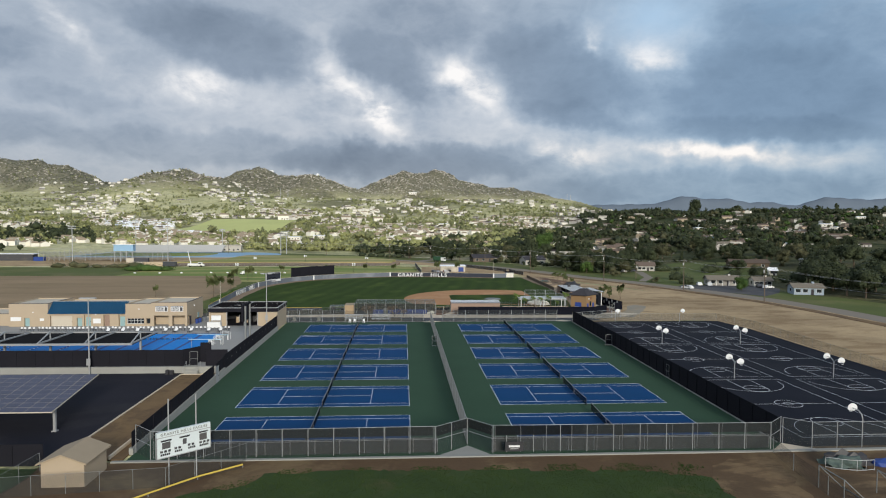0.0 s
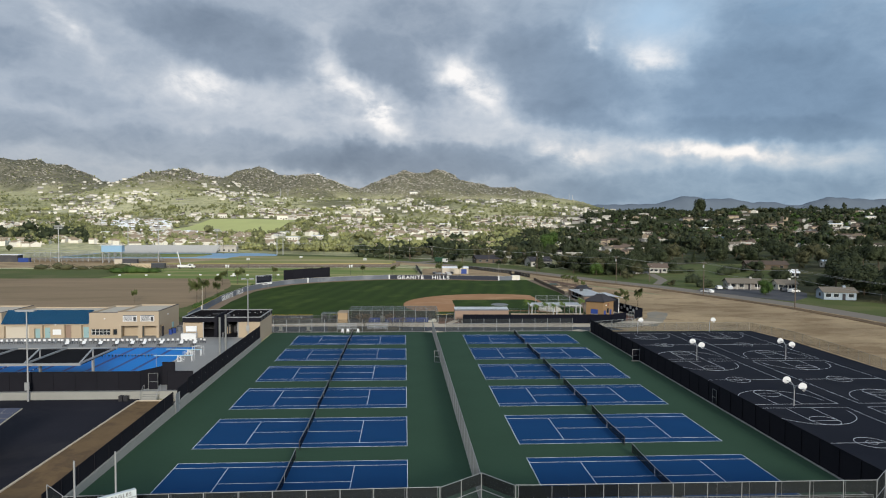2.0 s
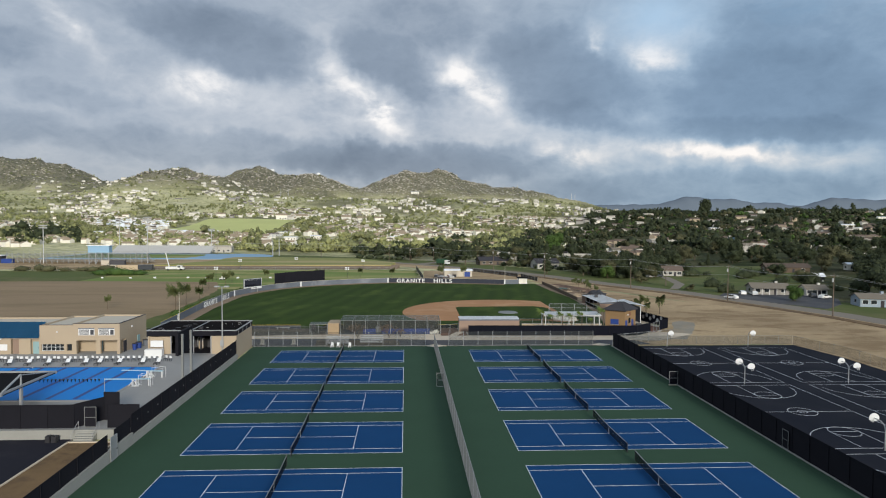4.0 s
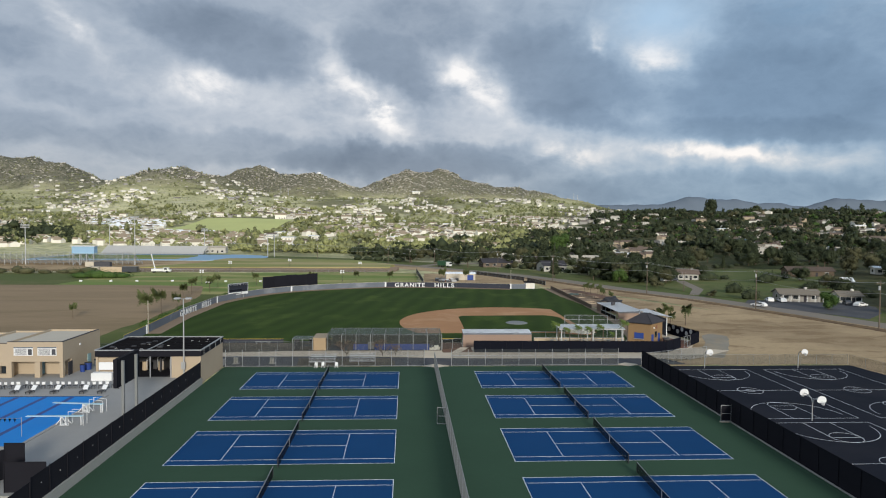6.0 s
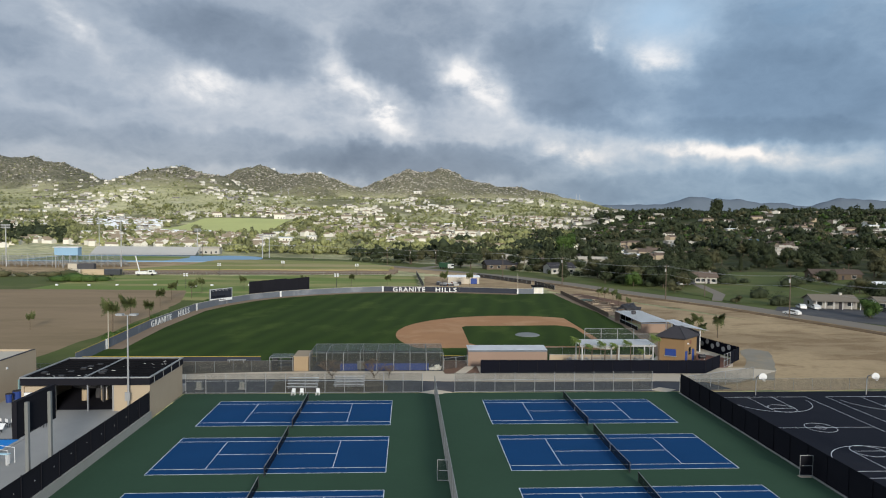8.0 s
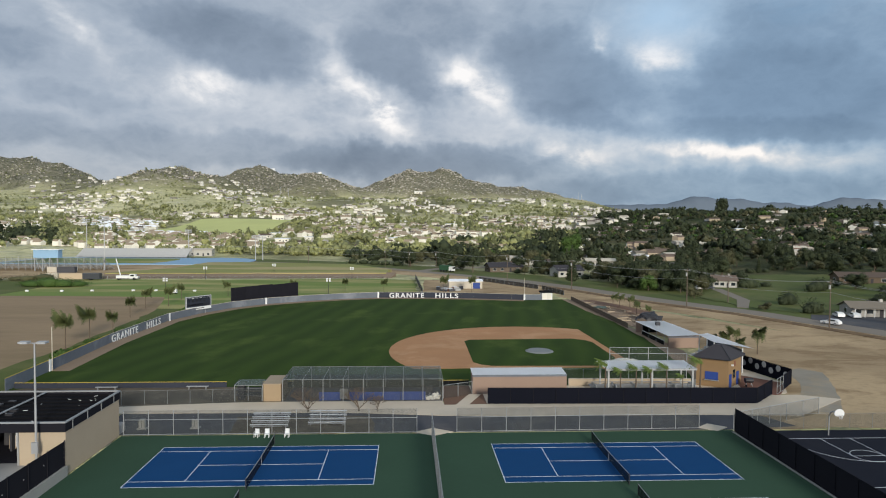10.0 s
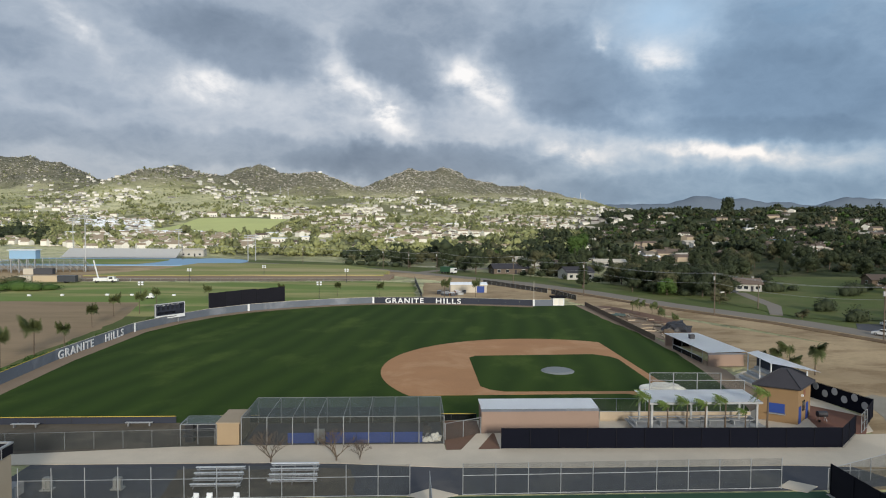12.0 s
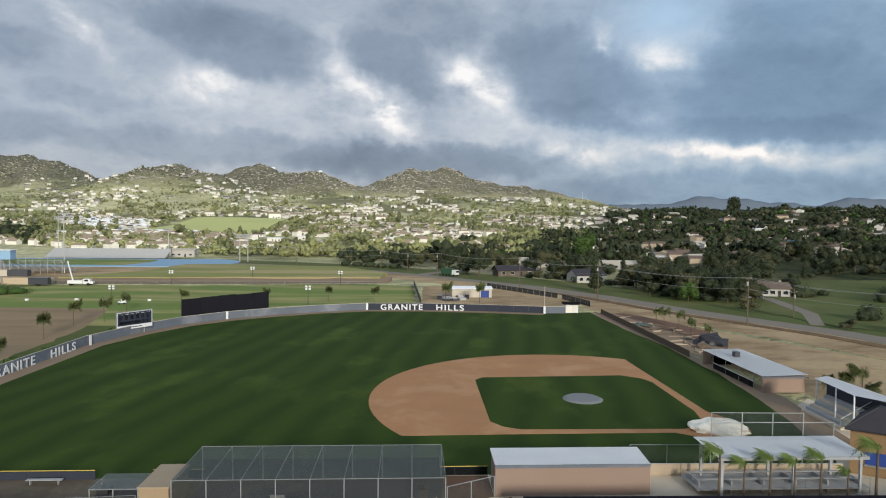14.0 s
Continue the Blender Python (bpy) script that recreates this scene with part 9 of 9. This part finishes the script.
def hillside_homes(count, seed, wall, roof, label, span=(-0.85, 0.34), reach=(850, 2300), lift=0.0):
    """Homes scattered over the far slopes, past counting: gabled blocks in one mesh."""
    rng = np.random.default_rng(seed)
    verts, walls, roofs = [], [], []
    while len(verts) < count:
        y = reach[0] * (reach[1] / reach[0]) ** rng.random()
        x = rng.uniform(*span) * y
        if clear(x, y) or float(land(x, y)) > 150 + 30 * rng.random():
            continue
        if math.sin(x * 0.013 + 1.7) * math.sin(y * 0.009 + x * 0.004) + 0.5 * math.sin(x * 0.031 + y * 0.021) < rng.uniform(-0.35, 1.0):
            continue  # homes gather along the lanes
        w, d, h, a = 3.0 + 4.5 * rng.random() ** 1.6, rng.uniform(3, 4.6), rng.uniform(2.2, 4.2) + lift, rng.uniform(-0.9, 0.9)
        p = np.array([(sx * w, sy * d, z) for z in (-2, h) for sx, sy in ((-1, -1), (1, -1), (1, 1), (-1, 1))] + [(-w, 0, h + 1.8), (w, 0, h + 1.8)])
        p = np.stack([p[:, 0] * math.cos(a) - p[:, 1] * math.sin(a) + x, p[:, 0] * math.sin(a) + p[:, 1] * math.cos(a) + y, p[:, 2] + float(land(x, y))], 1)
        verts.append(p)
    V, k = np.concatenate(verts), (np.arange(count) * 10)[:, None, None]
    quad = np.array([(0, 1, 5, 4), (1, 2, 6, 5), (2, 3, 7, 6), (3, 0, 4, 7)])
    top = np.array([(4, 5, 9, 8), (7, 8, 9, 6)])
    gables = np.array([(4, 8, 7), (5, 6, 9)])
    me = raw_mesh("distant_houses", V, [(quad[None] + k).reshape(-1, 4), (top[None] + k).reshape(-1, 4), (gables[None] + k).reshape(-1, 3)], wall)
    me.materials.append(M[roof])
    for f in me.polygons[count * 4:count * 6]:
        f.material_index = 1
    me.polygons.foreach_set("use_smooth", np.zeros(len(me.polygons), bool))
    tagged(new("distant_houses", me), label, "houses", kind="stuff")


hillside_homes(1100, 91, "house_white", "flat_roof", "white houses scattered over the far hillside")
hillside_homes(230, 96, "house_white", "roof_white", "pale homes standing close together in the valley", (-0.48, -0.30), (780, 1080))
hillside_homes(420, 92, "house_wall", "brown_roof", "beige houses with brown roofs over the far hillside")
hillside_homes(950, 94, "house_white", "shed_roof", "white houses with faded roofs across the valley", (-0.85, 0.25), (560, 1450), 0.4)
hillside_homes(110, 93, "tan", "brown_roof", "tan houses with brown roofs among the eastern woods", (0.2, 0.95), (430, 1250))
hillside_homes(60, 95, "house_white", "tan_roof", "white houses with tan roofs among the eastern woods", (0.2, 0.95), (430, 1250))
put(house("house", "cream hall with a pale roof behind the far stands", 16, 9, 4.6, 0.8, "house_wall", "flat_roof", 16), -150, 500, 4)
# water tank and masts along the skyline
for x, y, r, h in ((-564, 2740, 9, 9), (-335, 2470, 8, 7)):
    tk = thing("water_tank", "white steel water tank on a hilltop", "water tank", "water tanks", at=(x, y, float(land(x, y)) - 0.5))
    part("drum", tube(bmesh.new(), (0, 0, 0), (0, 0, h), r, r, 24), "white", tk)
    part("roof", tube(bmesh.new(), (0, 0, h), (0, 0, h + 1.6), r, 0.4, 24), "roof_white", tk)
for x, y, h in ((-380, 2080, 38), (-405, 2085, 38), (-820, 1990, 22), (480, 2720, 26), (700, 2660, 30), (716, 2664, 26)):
    ms = thing("radio_mast", "thin steel lattice mast on the ridge", "mast", "masts", at=(x, y, float(land(x, y)) - 0.5))
    part("mast", tube(bmesh.new(), (0, 0, 0), (0, 0, h), 1.0, 0.6, 6), "alu", ms)

# hillside meadow
mx, my = np.meshgrid(np.linspace(-352, -196, 24), np.linspace(835, 1140, 40))
mz = land(mx, my) + 0.6
i = (np.arange(39)[:, None] * 24 + np.arange(23)[None]).ravel()
tagged(new("meadow", raw_mesh("meadow", np.stack([mx, my, mz], -1).reshape(-1, 3), [np.stack([i, i + 1, i + 25, i + 24], 1)], "meadow")), "smooth pale green meadow on the hillside", "meadow", kind="structure")

# ---- stadium ----
def stands(x0, x1, y0, rows, label, face=1, run=0.9, rise=0.42, z=0.6):
    """Open steel bleachers: rows of planks on raking frames."""
    root = thing("grandstand", label, "grandstand", "stadium stands", at=(x0, y0, 0))
    w = x1 - x0
    for k in range(rows):
        part("seat_plank", boxes((0, w, face * k * run - 0.2, face * k * run + 0.25, z + k * rise, z + k * rise + 0.09)), "alu", root)
        part("tread", boxes((0, w, min(face * (k * run + 0.25), face * (k + 1) * run), max(face * (k * run + 0.25), face * (k + 1) * run), z + k * rise - 0.3, z + k * rise - 0.25)), "steel", root)
        if face > 0:
            part("riser", boxes((0, w, (k + 1) * run - 0.24, (k + 1) * run - 0.2, z + k * rise - 0.28, z + (k + 1) * rise)), "alu", root)
    top = z + rows * rise
    n = int(w / 3.2)
    for k in range(n + 1):
        u = w * k / n
        part("raking_frame", tubes(0.09, ((u, 0, 0), (u, 0, z)), ((u, 0, z - 0.2), (u, face * rows * run, top - 0.2)), ((u, face * rows * run, 0), (u, face * rows * run, top + 0.9)), ((u, face * rows * run * 0.5, 0), (u, face * rows * run, top * 0.85)), seg=5), "steel", root)
    part("top_rail", tubes(0.06, ((0, face * rows * run, top + 0.9), (w, face * rows * run, top + 0.9)), ((0, 0, z + 0.9), (w, 0, z + 0.9)), seg=5), "steel", root)
    return root


stands(-232, -152, 362, 13, "steel bleachers of the stadium seen from behind", -1, z=0.8)
stands(-224, -150, 466, 13, "far aluminium bleachers across the track", 1, z=0.8)
pbx = thing("press_box", "light blue press box on braced steel legs", "press box", at=(-177.5, 347.2, 0))
part("cabin", boxes((-6, 6, -2, 2, 6.6, 10.6)), "press_blue", pbx)
part("roof", boxes((-6.6, 6.6, -2.6, 2.6, 10.6, 10.9)), "roof_white", pbx)
part("roof_rail", tubes(0.06, ((-6, -2, 12), (6, -2, 12)), ((-6, -2, 10.9), (-6, -2, 12)), ((6, -2, 10.9), (6, -2, 12)), ((0, -2, 10.9), (0, -2, 12)), seg=5), "steel", pbx)
for x in (-5.5, -1.8, 1.8, 5.5):
    part("leg", boxes((x - 0.2, x + 0.2, -1.8, -1.4, 0, 6.6)), "steel", pbx)
for a, b in ((-5.5, -1.8), (-1.8, 1.8), (1.8, 5.5)):
    part("brace", tubes(0.1, ((a, -1.6, 0.3), (b, -1.6, 6.4)), ((b, -1.6, 0.3), (a, -1.6, 6.4)), seg=5), "steel", pbx)
slab("running_track", [(-240, 397), (-133, 397)] + [(-133 + 37 * math.sin(q), 433 - 36 * math.cos(q)) for q in np.linspace(0.15, 2.99, 18)] + [(-133, 464), (-240, 464)], -0.4, 0.35, "track", "pale blue running track", "track")
slab("infield_lawn", [(-235, 406), (-150, 406), (-146, 420), (-146, 442), (-150, 455), (-235, 455)], -0.3, 0.42, "grass", "grass inside the running track", "grass")
slab("stadium_apron", wander([(-260, 300), (-136, 306), (-130, 326), (-118, 360), (-120, 396), (-150, 400), (-260, 400)], 8, 1, 17), -0.4, -0.01, "sand", "pale dirt yard behind the stadium", "soil")
ct = thing("shipping_container", "cream and grey shipping containers in the yard", "container", at=(-172, 336, 0))
part("box", boxes((0, 4.5, 0, 2.6, 0, 2.7)), "flat_roof", ct)
part("box", boxes((4.6, 13, 0, 2.6, 0, 2.7)), "drive", ct)
ct2 = thing("shipping_container", "pale shipping container beside the berm", "container", at=(-152, 300, 0))
part("box", boxes((-1, 4, 0, 2.5, 0, 2.5)), "flat_roof", ct2)
part("box", boxes((4.2, 22, 1, 3.5, 0, 2.4)), "tan_light", ct2)
sh = thing("field_shelter", "long white-roofed shelter beside the stands", "shelter", at=(-250, 352, 0))
part("roof", boxes((-16, 14, 0, 7, 4.2, 4.5)), "roof_white", sh)
part("body", boxes((-15, 13, 0.8, 6.6, 0, 4.2)), "drive", sh)
part("blue_unit", boxes((15, 21, -2, 1, 0, 2.6)), "blue_paint", sh)


def tall_mast(x, y, h, label="tall stadium floodlight mast"):
    root = thing("floodlight_mast", label, "light pole", "floodlights", at=(x, y, max(0.0, float(land(x, y)))))
    part("mast", tube(bmesh.new(), (0, 0, 0), (0, 0, h), 0.34, 0.2), "alu", root)
    for k in range(2):
        part("cross_arm", boxes((-2.4, 2.4, -0.1, 0.1, h - 0.3 - 1.3 * k, h - 0.15 - 1.3 * k)), "steel", root)
    for k in range(6):
        part("lamp", boxes((-2.4 + 0.85 * k, -1.85 + 0.85 * k, -0.35, 0.1, h - 0.15, h + 0.5)), "alu", root)
        part("lamp", boxes((-2.4 + 0.85 * k, -1.85 + 0.85 * k, -0.35, 0.1, h - 1.45, h - 0.8)), "alu", root)
    return root


for x, y, h in ((-228, 490, 26), (-153.3, 354.6, 27), (-153, 480, 19), (-212, 352, 22), (-262, 352, 22), (-94, 448, 16), (-98, 445, 16)):
    tall_mast(x, y, h)
for x, y in ((-80.6, 241), (-85.1, 299), (-25, 242), (-22, 300), (-60, 320)):
    root = thing("field_lamp", "short field lamp post with four white heads", "lamp post", "field lamps", at=(x, y, 0))
    part("mast", tube(bmesh.new(), (0, 0, 0), (0, 0, 5.2), 0.09, 0.06), "dark_steel", root)
    for u, z in ((-0.5, 5.2), (0.5, 5.2), (-0.5, 4.5), (0.5, 4.5)):
        part("lamp", boxes((u - 0.3, u + 0.3, -0.25, 0.1, z, z + 0.5)), "white", root)

# ---- poles and wires ----
def utility_pole(x, y, h, rz):
    root = thing("utility_pole", "weathered wooden utility pole with a cross arm", "utility pole", "utility poles", at=(x, y, max(0.0, float(land(x, y)))), rz=rz)
    part("pole", tube(bmesh.new(), (0, 0, -0.3), (0, 0, h), 0.17, 0.11), "pole_wood", root)
    part("cross_arm", boxes((-1.1, 1.1, -0.06, 0.06, h - 0.8, h - 0.66)), "pole_wood", root)
    for u in (-1.0, 0.0, 1.0):
        part("insulator", tube(bmesh.new(), (u, 0, h - 0.66), (u, 0, h - 0.45), 0.06, seg=6), "white", root)
    part("transformer", tube(bmesh.new(), (0.3, 0, h - 2.4), (0.3, 0, h - 1.4), 0.24, seg=10), "alu", root)
    return root


LINE = [(123, 62), (117.6, 131), (106.8, 168), (87.7, 206.5), (64, 253), (45.5, 291), (17, 346), (-10.3, 377.2), (-58, 410), (-140, 450)]
H = 12.0
for k, (x, y) in enumerate(LINE):
    utility_pole(x, y, H if k < 6 else 11.0, math.atan2(LINE[min(k + 1, 9)][1] - LINE[max(k - 1, 0)][1], LINE[min(k + 1, 9)][0] - LINE[max(k - 1, 0)][0]) + math.pi / 2)
for k, ((xa, ya), (xb, yb)) in enumerate(zip(LINE, LINE[1:])):
    wire = thing("overhead_wire", "slack overhead power lines between poles", "cable", "overhead wires", at=(0, 0, 0))
    d = Vector((xb - xa, yb - ya, 0)).normalized()
    side = Vector((-d.y, d.x, 0))
    ha, hb = (H if k < 6 else 11.0), (H if k + 1 < 6 else 11.0)
    for off, dz in ((-1.0, -0.45), (1.0, -0.45), (0.0, -3.2)):
        bm = bmesh.new()
        pts = [Vector((xa, ya, ha + dz)).lerp(Vector((xb, yb, hb + dz)), t / 10) + side * off - Vector((0, 0, 4 * 1.2 * (t / 10) * (1 - t / 10))) for t in range(11)]
        rings = [[bm.verts.new(p + side * (0.035 * math.cos(q)) + Vector((0, 0, 0.035 * math.sin(q)))) for q in (0.8, 2.4, 3.9, 5.5)] for p in pts]
        for ra, rb in zip(rings, rings[1:]):
            for q in range(4):
                bm.faces.new((ra[q], ra[(q + 1) % 4], rb[(q + 1) % 4], rb[q]))
        part("wire", bm, "alu", wire)
utility_pole(106.6, 218.4, 7.5, 0.4)
utility_pole(3, 378, 9.5, 0.3)

# ---- vehicles ----
def car(x, y, rz, paint, label, kind="car"):
    root = thing(kind, label, "pickup truck" if kind == "pickup" else "car", "vehicles", at=(x, y, max(0.0, float(land(x, y))) + 0.04), rz=rz)
    L, W = (5.4, 1.9) if kind == "pickup" else (4.5, 1.8)
    prof = [(-L / 2, 0.35), (L / 2, 0.35), (L / 2, 0.8), (L / 2 - 1.2, 0.98)]
    prof += [(L / 2 - 1.75, 1.62), (L / 2 - 3.1, 1.65), (L / 2 - 3.35, 1.0), (-L / 2, 1.0)] if kind == "pickup" else [(L / 2 - 1.8, 1.45), (-L / 2 + 0.9, 1.45), (-L / 2 + 0.1, 1.0)]
    bm = bmesh.new()
    f = [[bm.verts.new((u, s * (W / 2 - (0.12 if z > 1.2 else 0)), z)) for u, z in prof] for s in (-1, 1)]
    bm.faces.new(f[0]), bm.faces.new(f[1][::-1])
    for k in range(len(prof)):
        bm.faces.new((f[0][k], f[1][k], f[1][(k + 1) % len(prof)], f[0][(k + 1) % len(prof)]))
    bmesh.ops.recalc_face_normals(bm, faces=bm.faces)
    part("body", bm, paint, root)
    x0, x1 = (L / 2 - 3.0, L / 2 - 1.75) if kind == "pickup" else (-L / 2 + 0.9, L / 2 - 1.75)
    part("side_window", boxes((x0, x1, -W / 2 - 0.005, W / 2 + 0.005, 1.05, 1.40)), "glass", root)
    part("windscreen", boxes((L / 2 - 1.75, L / 2 - 1.45, -W / 2 + 0.2, W / 2 - 0.2, 1.02, 1.36)), "glass", root)
    for u in (-L / 2 + 0.9, L / 2 - 0.9):
        for s in (-1, 1):
            wh = part("wheel", tube(bmesh.new(), (u, s * (W / 2 - 0.18), 0.33), (u, s * (W / 2 + 0.02), 0.33), 0.33, seg=14), "rubber", root)
            part("rim", tube(bmesh.new(), (u, s * (W / 2 + 0.02), 0.33), (u, s * (W / 2 + 0.035), 0.33), 0.2, seg=10), "alu", wh)
    return root


car(110.6, 172.9, radians(118), "car_white", "white car on the road", "car")
car(121.5, 186.0, radians(75), "car_white", "white car parked on the drive")
car(125.0, 184.6, radians(75), "car_white", "white car parked on the drive")
car(142.6, 178.0, radians(70), "car_dark", "dark car parked by the garage")
car(143.8, 173.4, radians(20), "car_white", "white car parked by the garage")
car(121.0, 262.0, radians(20), "car_dark", "dark car beside the garage")
car(116.0, 260.0, radians(10), "car_white", "white car under the trees")
slab("driveway", [(111, 182), (118.5, 162), (127, 147), (139, 158), (151, 177), (150, 181), (127, 187), (117, 191)], -0.3, 0.06, "drive", "dark asphalt forecourt of the ranch house", "asphalt")
for k, (x, y) in enumerate(((106, 262), (172, 262), (176, 240), (156, 196), (160, 205), (206, 330), (190, 338), (174, 330), (96, 286), (84, 306), (92, 268), (74, 318), (66, 334), (100, 254), (58, 340), (140, 270), (216, 322))):
    b = shrubs("garden_bushes", "rounded dark bushes in the gardens", [(0, 0, 2.6, 2.8), (4, 3, 2.0, 2.2), (8, -1, 2.4, 2.6)], "leaf", 80 + k)
    b.location = (x, y, max(0.0, float(land(x, y))))
slab("driveway", [(103.5, 206.5), (106, 204.5), (117, 224), (126, 262), (122, 263), (113.5, 226)], -0.3, 0.16, "road", "pale drive up to the garage", "asphalt")
for k, (x, y, w, h) in enumerate(((123.5, 213.0, 3.6, 5.0), (119.5, 194.0, 3.6, 4.6), (156.0, 249.0, 4.6, 5.2), (139.0, 265.5, 4.6, 5.0), (163.0, 256.0, 5.0, 5.0))):
    b = shrubs("pasture_bush", "large rounded dark bush in the pasture", [(0, 0, w * 0.8, h), (w * 0.5, 0.5, w * 0.6, h * 0.7), (-w * 0.5, -0.4, w * 0.6, h * 0.75)], "leaf", 140 + k)
    b.location = (x, y, max(0.0, float(land(x, y))))
tk = thing("dump_truck", "dark green box truck with a white cab", "truck", at=(23, 347, 0.1), rz=radians(-40))
part("cargo_box", boxes((-4.5, 1.5, -1.3, 1.3, 0.9, 3.4)), "green_truck", tk)
part("cab", boxes((1.6, 3.9, -1.2, 1.2, 0.7, 2.9)), "car_white", tk)
part("windscreen", boxes((3.88, 3.94, -1.0, 1.0, 1.7, 2.6)), "glass", tk)
for u in (-3.4, -1.6, 2.7):
    for s in (-1, 1):
        part("wheel", tube(bmesh.new(), (u, s * 0.95, 0.5), (u, s * 1.25, 0.5), 0.5, seg=14), "rubber", tk)
bk = thing("bucket_truck", "white utility truck with a raised boom", "truck", at=(-118, 298, 0), rz=0.1)
part("body", boxes((-4.0, 1.2, -1.2, 1.2, 0.7, 1.9)), "car_white", bk)
part("cab", boxes((1.3, 3.8, -1.1, 1.1, 0.6, 2.4), (3.8, 4.8, -1.0, 1.0, 0.6, 1.5)), "car_white", bk)
part("side_window", boxes((1.8, 3.2, -1.12, 1.12, 1.5, 2.2)), "glass", bk)
part("boom", tubes(0.25, ((-2.5, 0, 1.9), (-4.2, 0, 9.0)), seg=6), "car_white", bk)
for u in (-3.0, 3.2):
    for s in (-1, 1):
        part("wheel", tube(bmesh.new(), (u, s * 0.9, 0.5), (u, s * 1.2, 0.5), 0.5, seg=14), "rubber", bk)
tr = thing("trailer", "dark box trailer beside the truck", "trailer", at=(-131, 296, 0))
part("box", boxes((-4, 3, -1.2, 1.2, 0.5, 3.0)), "car_dark", tr)
part("wheel", tube(bmesh.new(), (-1, -1.3, 0.4), (-1, 1.3, 0.4), 0.4, seg=12), "rubber", tr)

# ---- yard behind the outfield ----
slab("yard_soil", wander([(8, 242), (52, 238), (54, 262), (34, 298), (10, 300)], 4, 0.5, 19), -0.3, 0.0, "sand", "bare tan soil of the maintenance yard", "soil")
barn = gable("maintenance_shed", "pale metal shed with a white roof and blue doors", 18.5, 31.5, 262.5, 269.5, 0, 2.8, 3.3, "flat_roof", "roof_white", 0.3, "x")
part("roller_door", boxes((5.2, 6.54, -2.6, 0.4, 0, 2.3)), "blue_paint", barn)
part("roller_door", boxes((2.9, 5.6, -3.56, -3.48, 0, 2.3)), "blue_paint", barn)
rnd = random.Random(6)
for k in range(14):
    x, y = rnd.uniform(12, 24), rnd.uniform(252, 261)
    b = thing("yard_crate", "weathered crate among stored equipment", "crate", "stored crates", at=(x, y, 0), rz=rnd.uniform(0, 3))
    w, h = rnd.uniform(0.6, 1.6), rnd.uniform(0.4, 1.2)
    part("box", boxes((-w, w, -0.6, 0.6, 0, h)), rnd.choice(("car_dark", "drive", "rust", "steel")), b)
    part("lid", boxes((-w - 0.05, w + 0.05, -0.65, 0.65, h, h + 0.08)), rnd.choice(("steel", "white", "drive")), b)
fence("dark screened fence of the maintenance yard", (8.0, 242), (6.0, 306), 0.0, 2.2, fill="chain_dark")
fence("dark screened fence of the maintenance yard", (34, 297), (53, 261), 0.0, 1.7, fill="grey_mesh")
fence("chain link fence along the lane", (54, 259), (58, 240), 0.0, 1.7, fill="grey_mesh")
fence("long wire fence between the practice fields", (-140, 302), (-8, 305), 0.0, 1.2, bay=6, fill="chain")
for x, y in ((-96, 252), (-88, 252), (-110, 251), (-74, 251), (-120, 250), (-132, 250), (-60, 252), (-48, 253)):
    c = thing("field_marker", "small white marker block in the grass", "marker", "field markers", at=(x, y, 0))
    part("block", boxes((-0.5, 0.5, -0.25, 0.25, 0, 0.55)), "white", c)
cart = thing("utility_cart", "small white utility cart on the grass", "cart", at=(-78.5, 243, 0))
part("body", boxes((-1.1, 1.1, -0.6, 0.6, 0.35, 0.8), (-0.2, 1.0, -0.55, 0.55, 0.8, 1.7)), "car_white", cart)
for u in (-0.7, 0.7):
    for s in (-1, 1):
        part("wheel", tube(bmesh.new(), (u, s * 0.5, 0.28), (u, s * 0.68, 0.28), 0.28, seg=10), "rubber", cart)
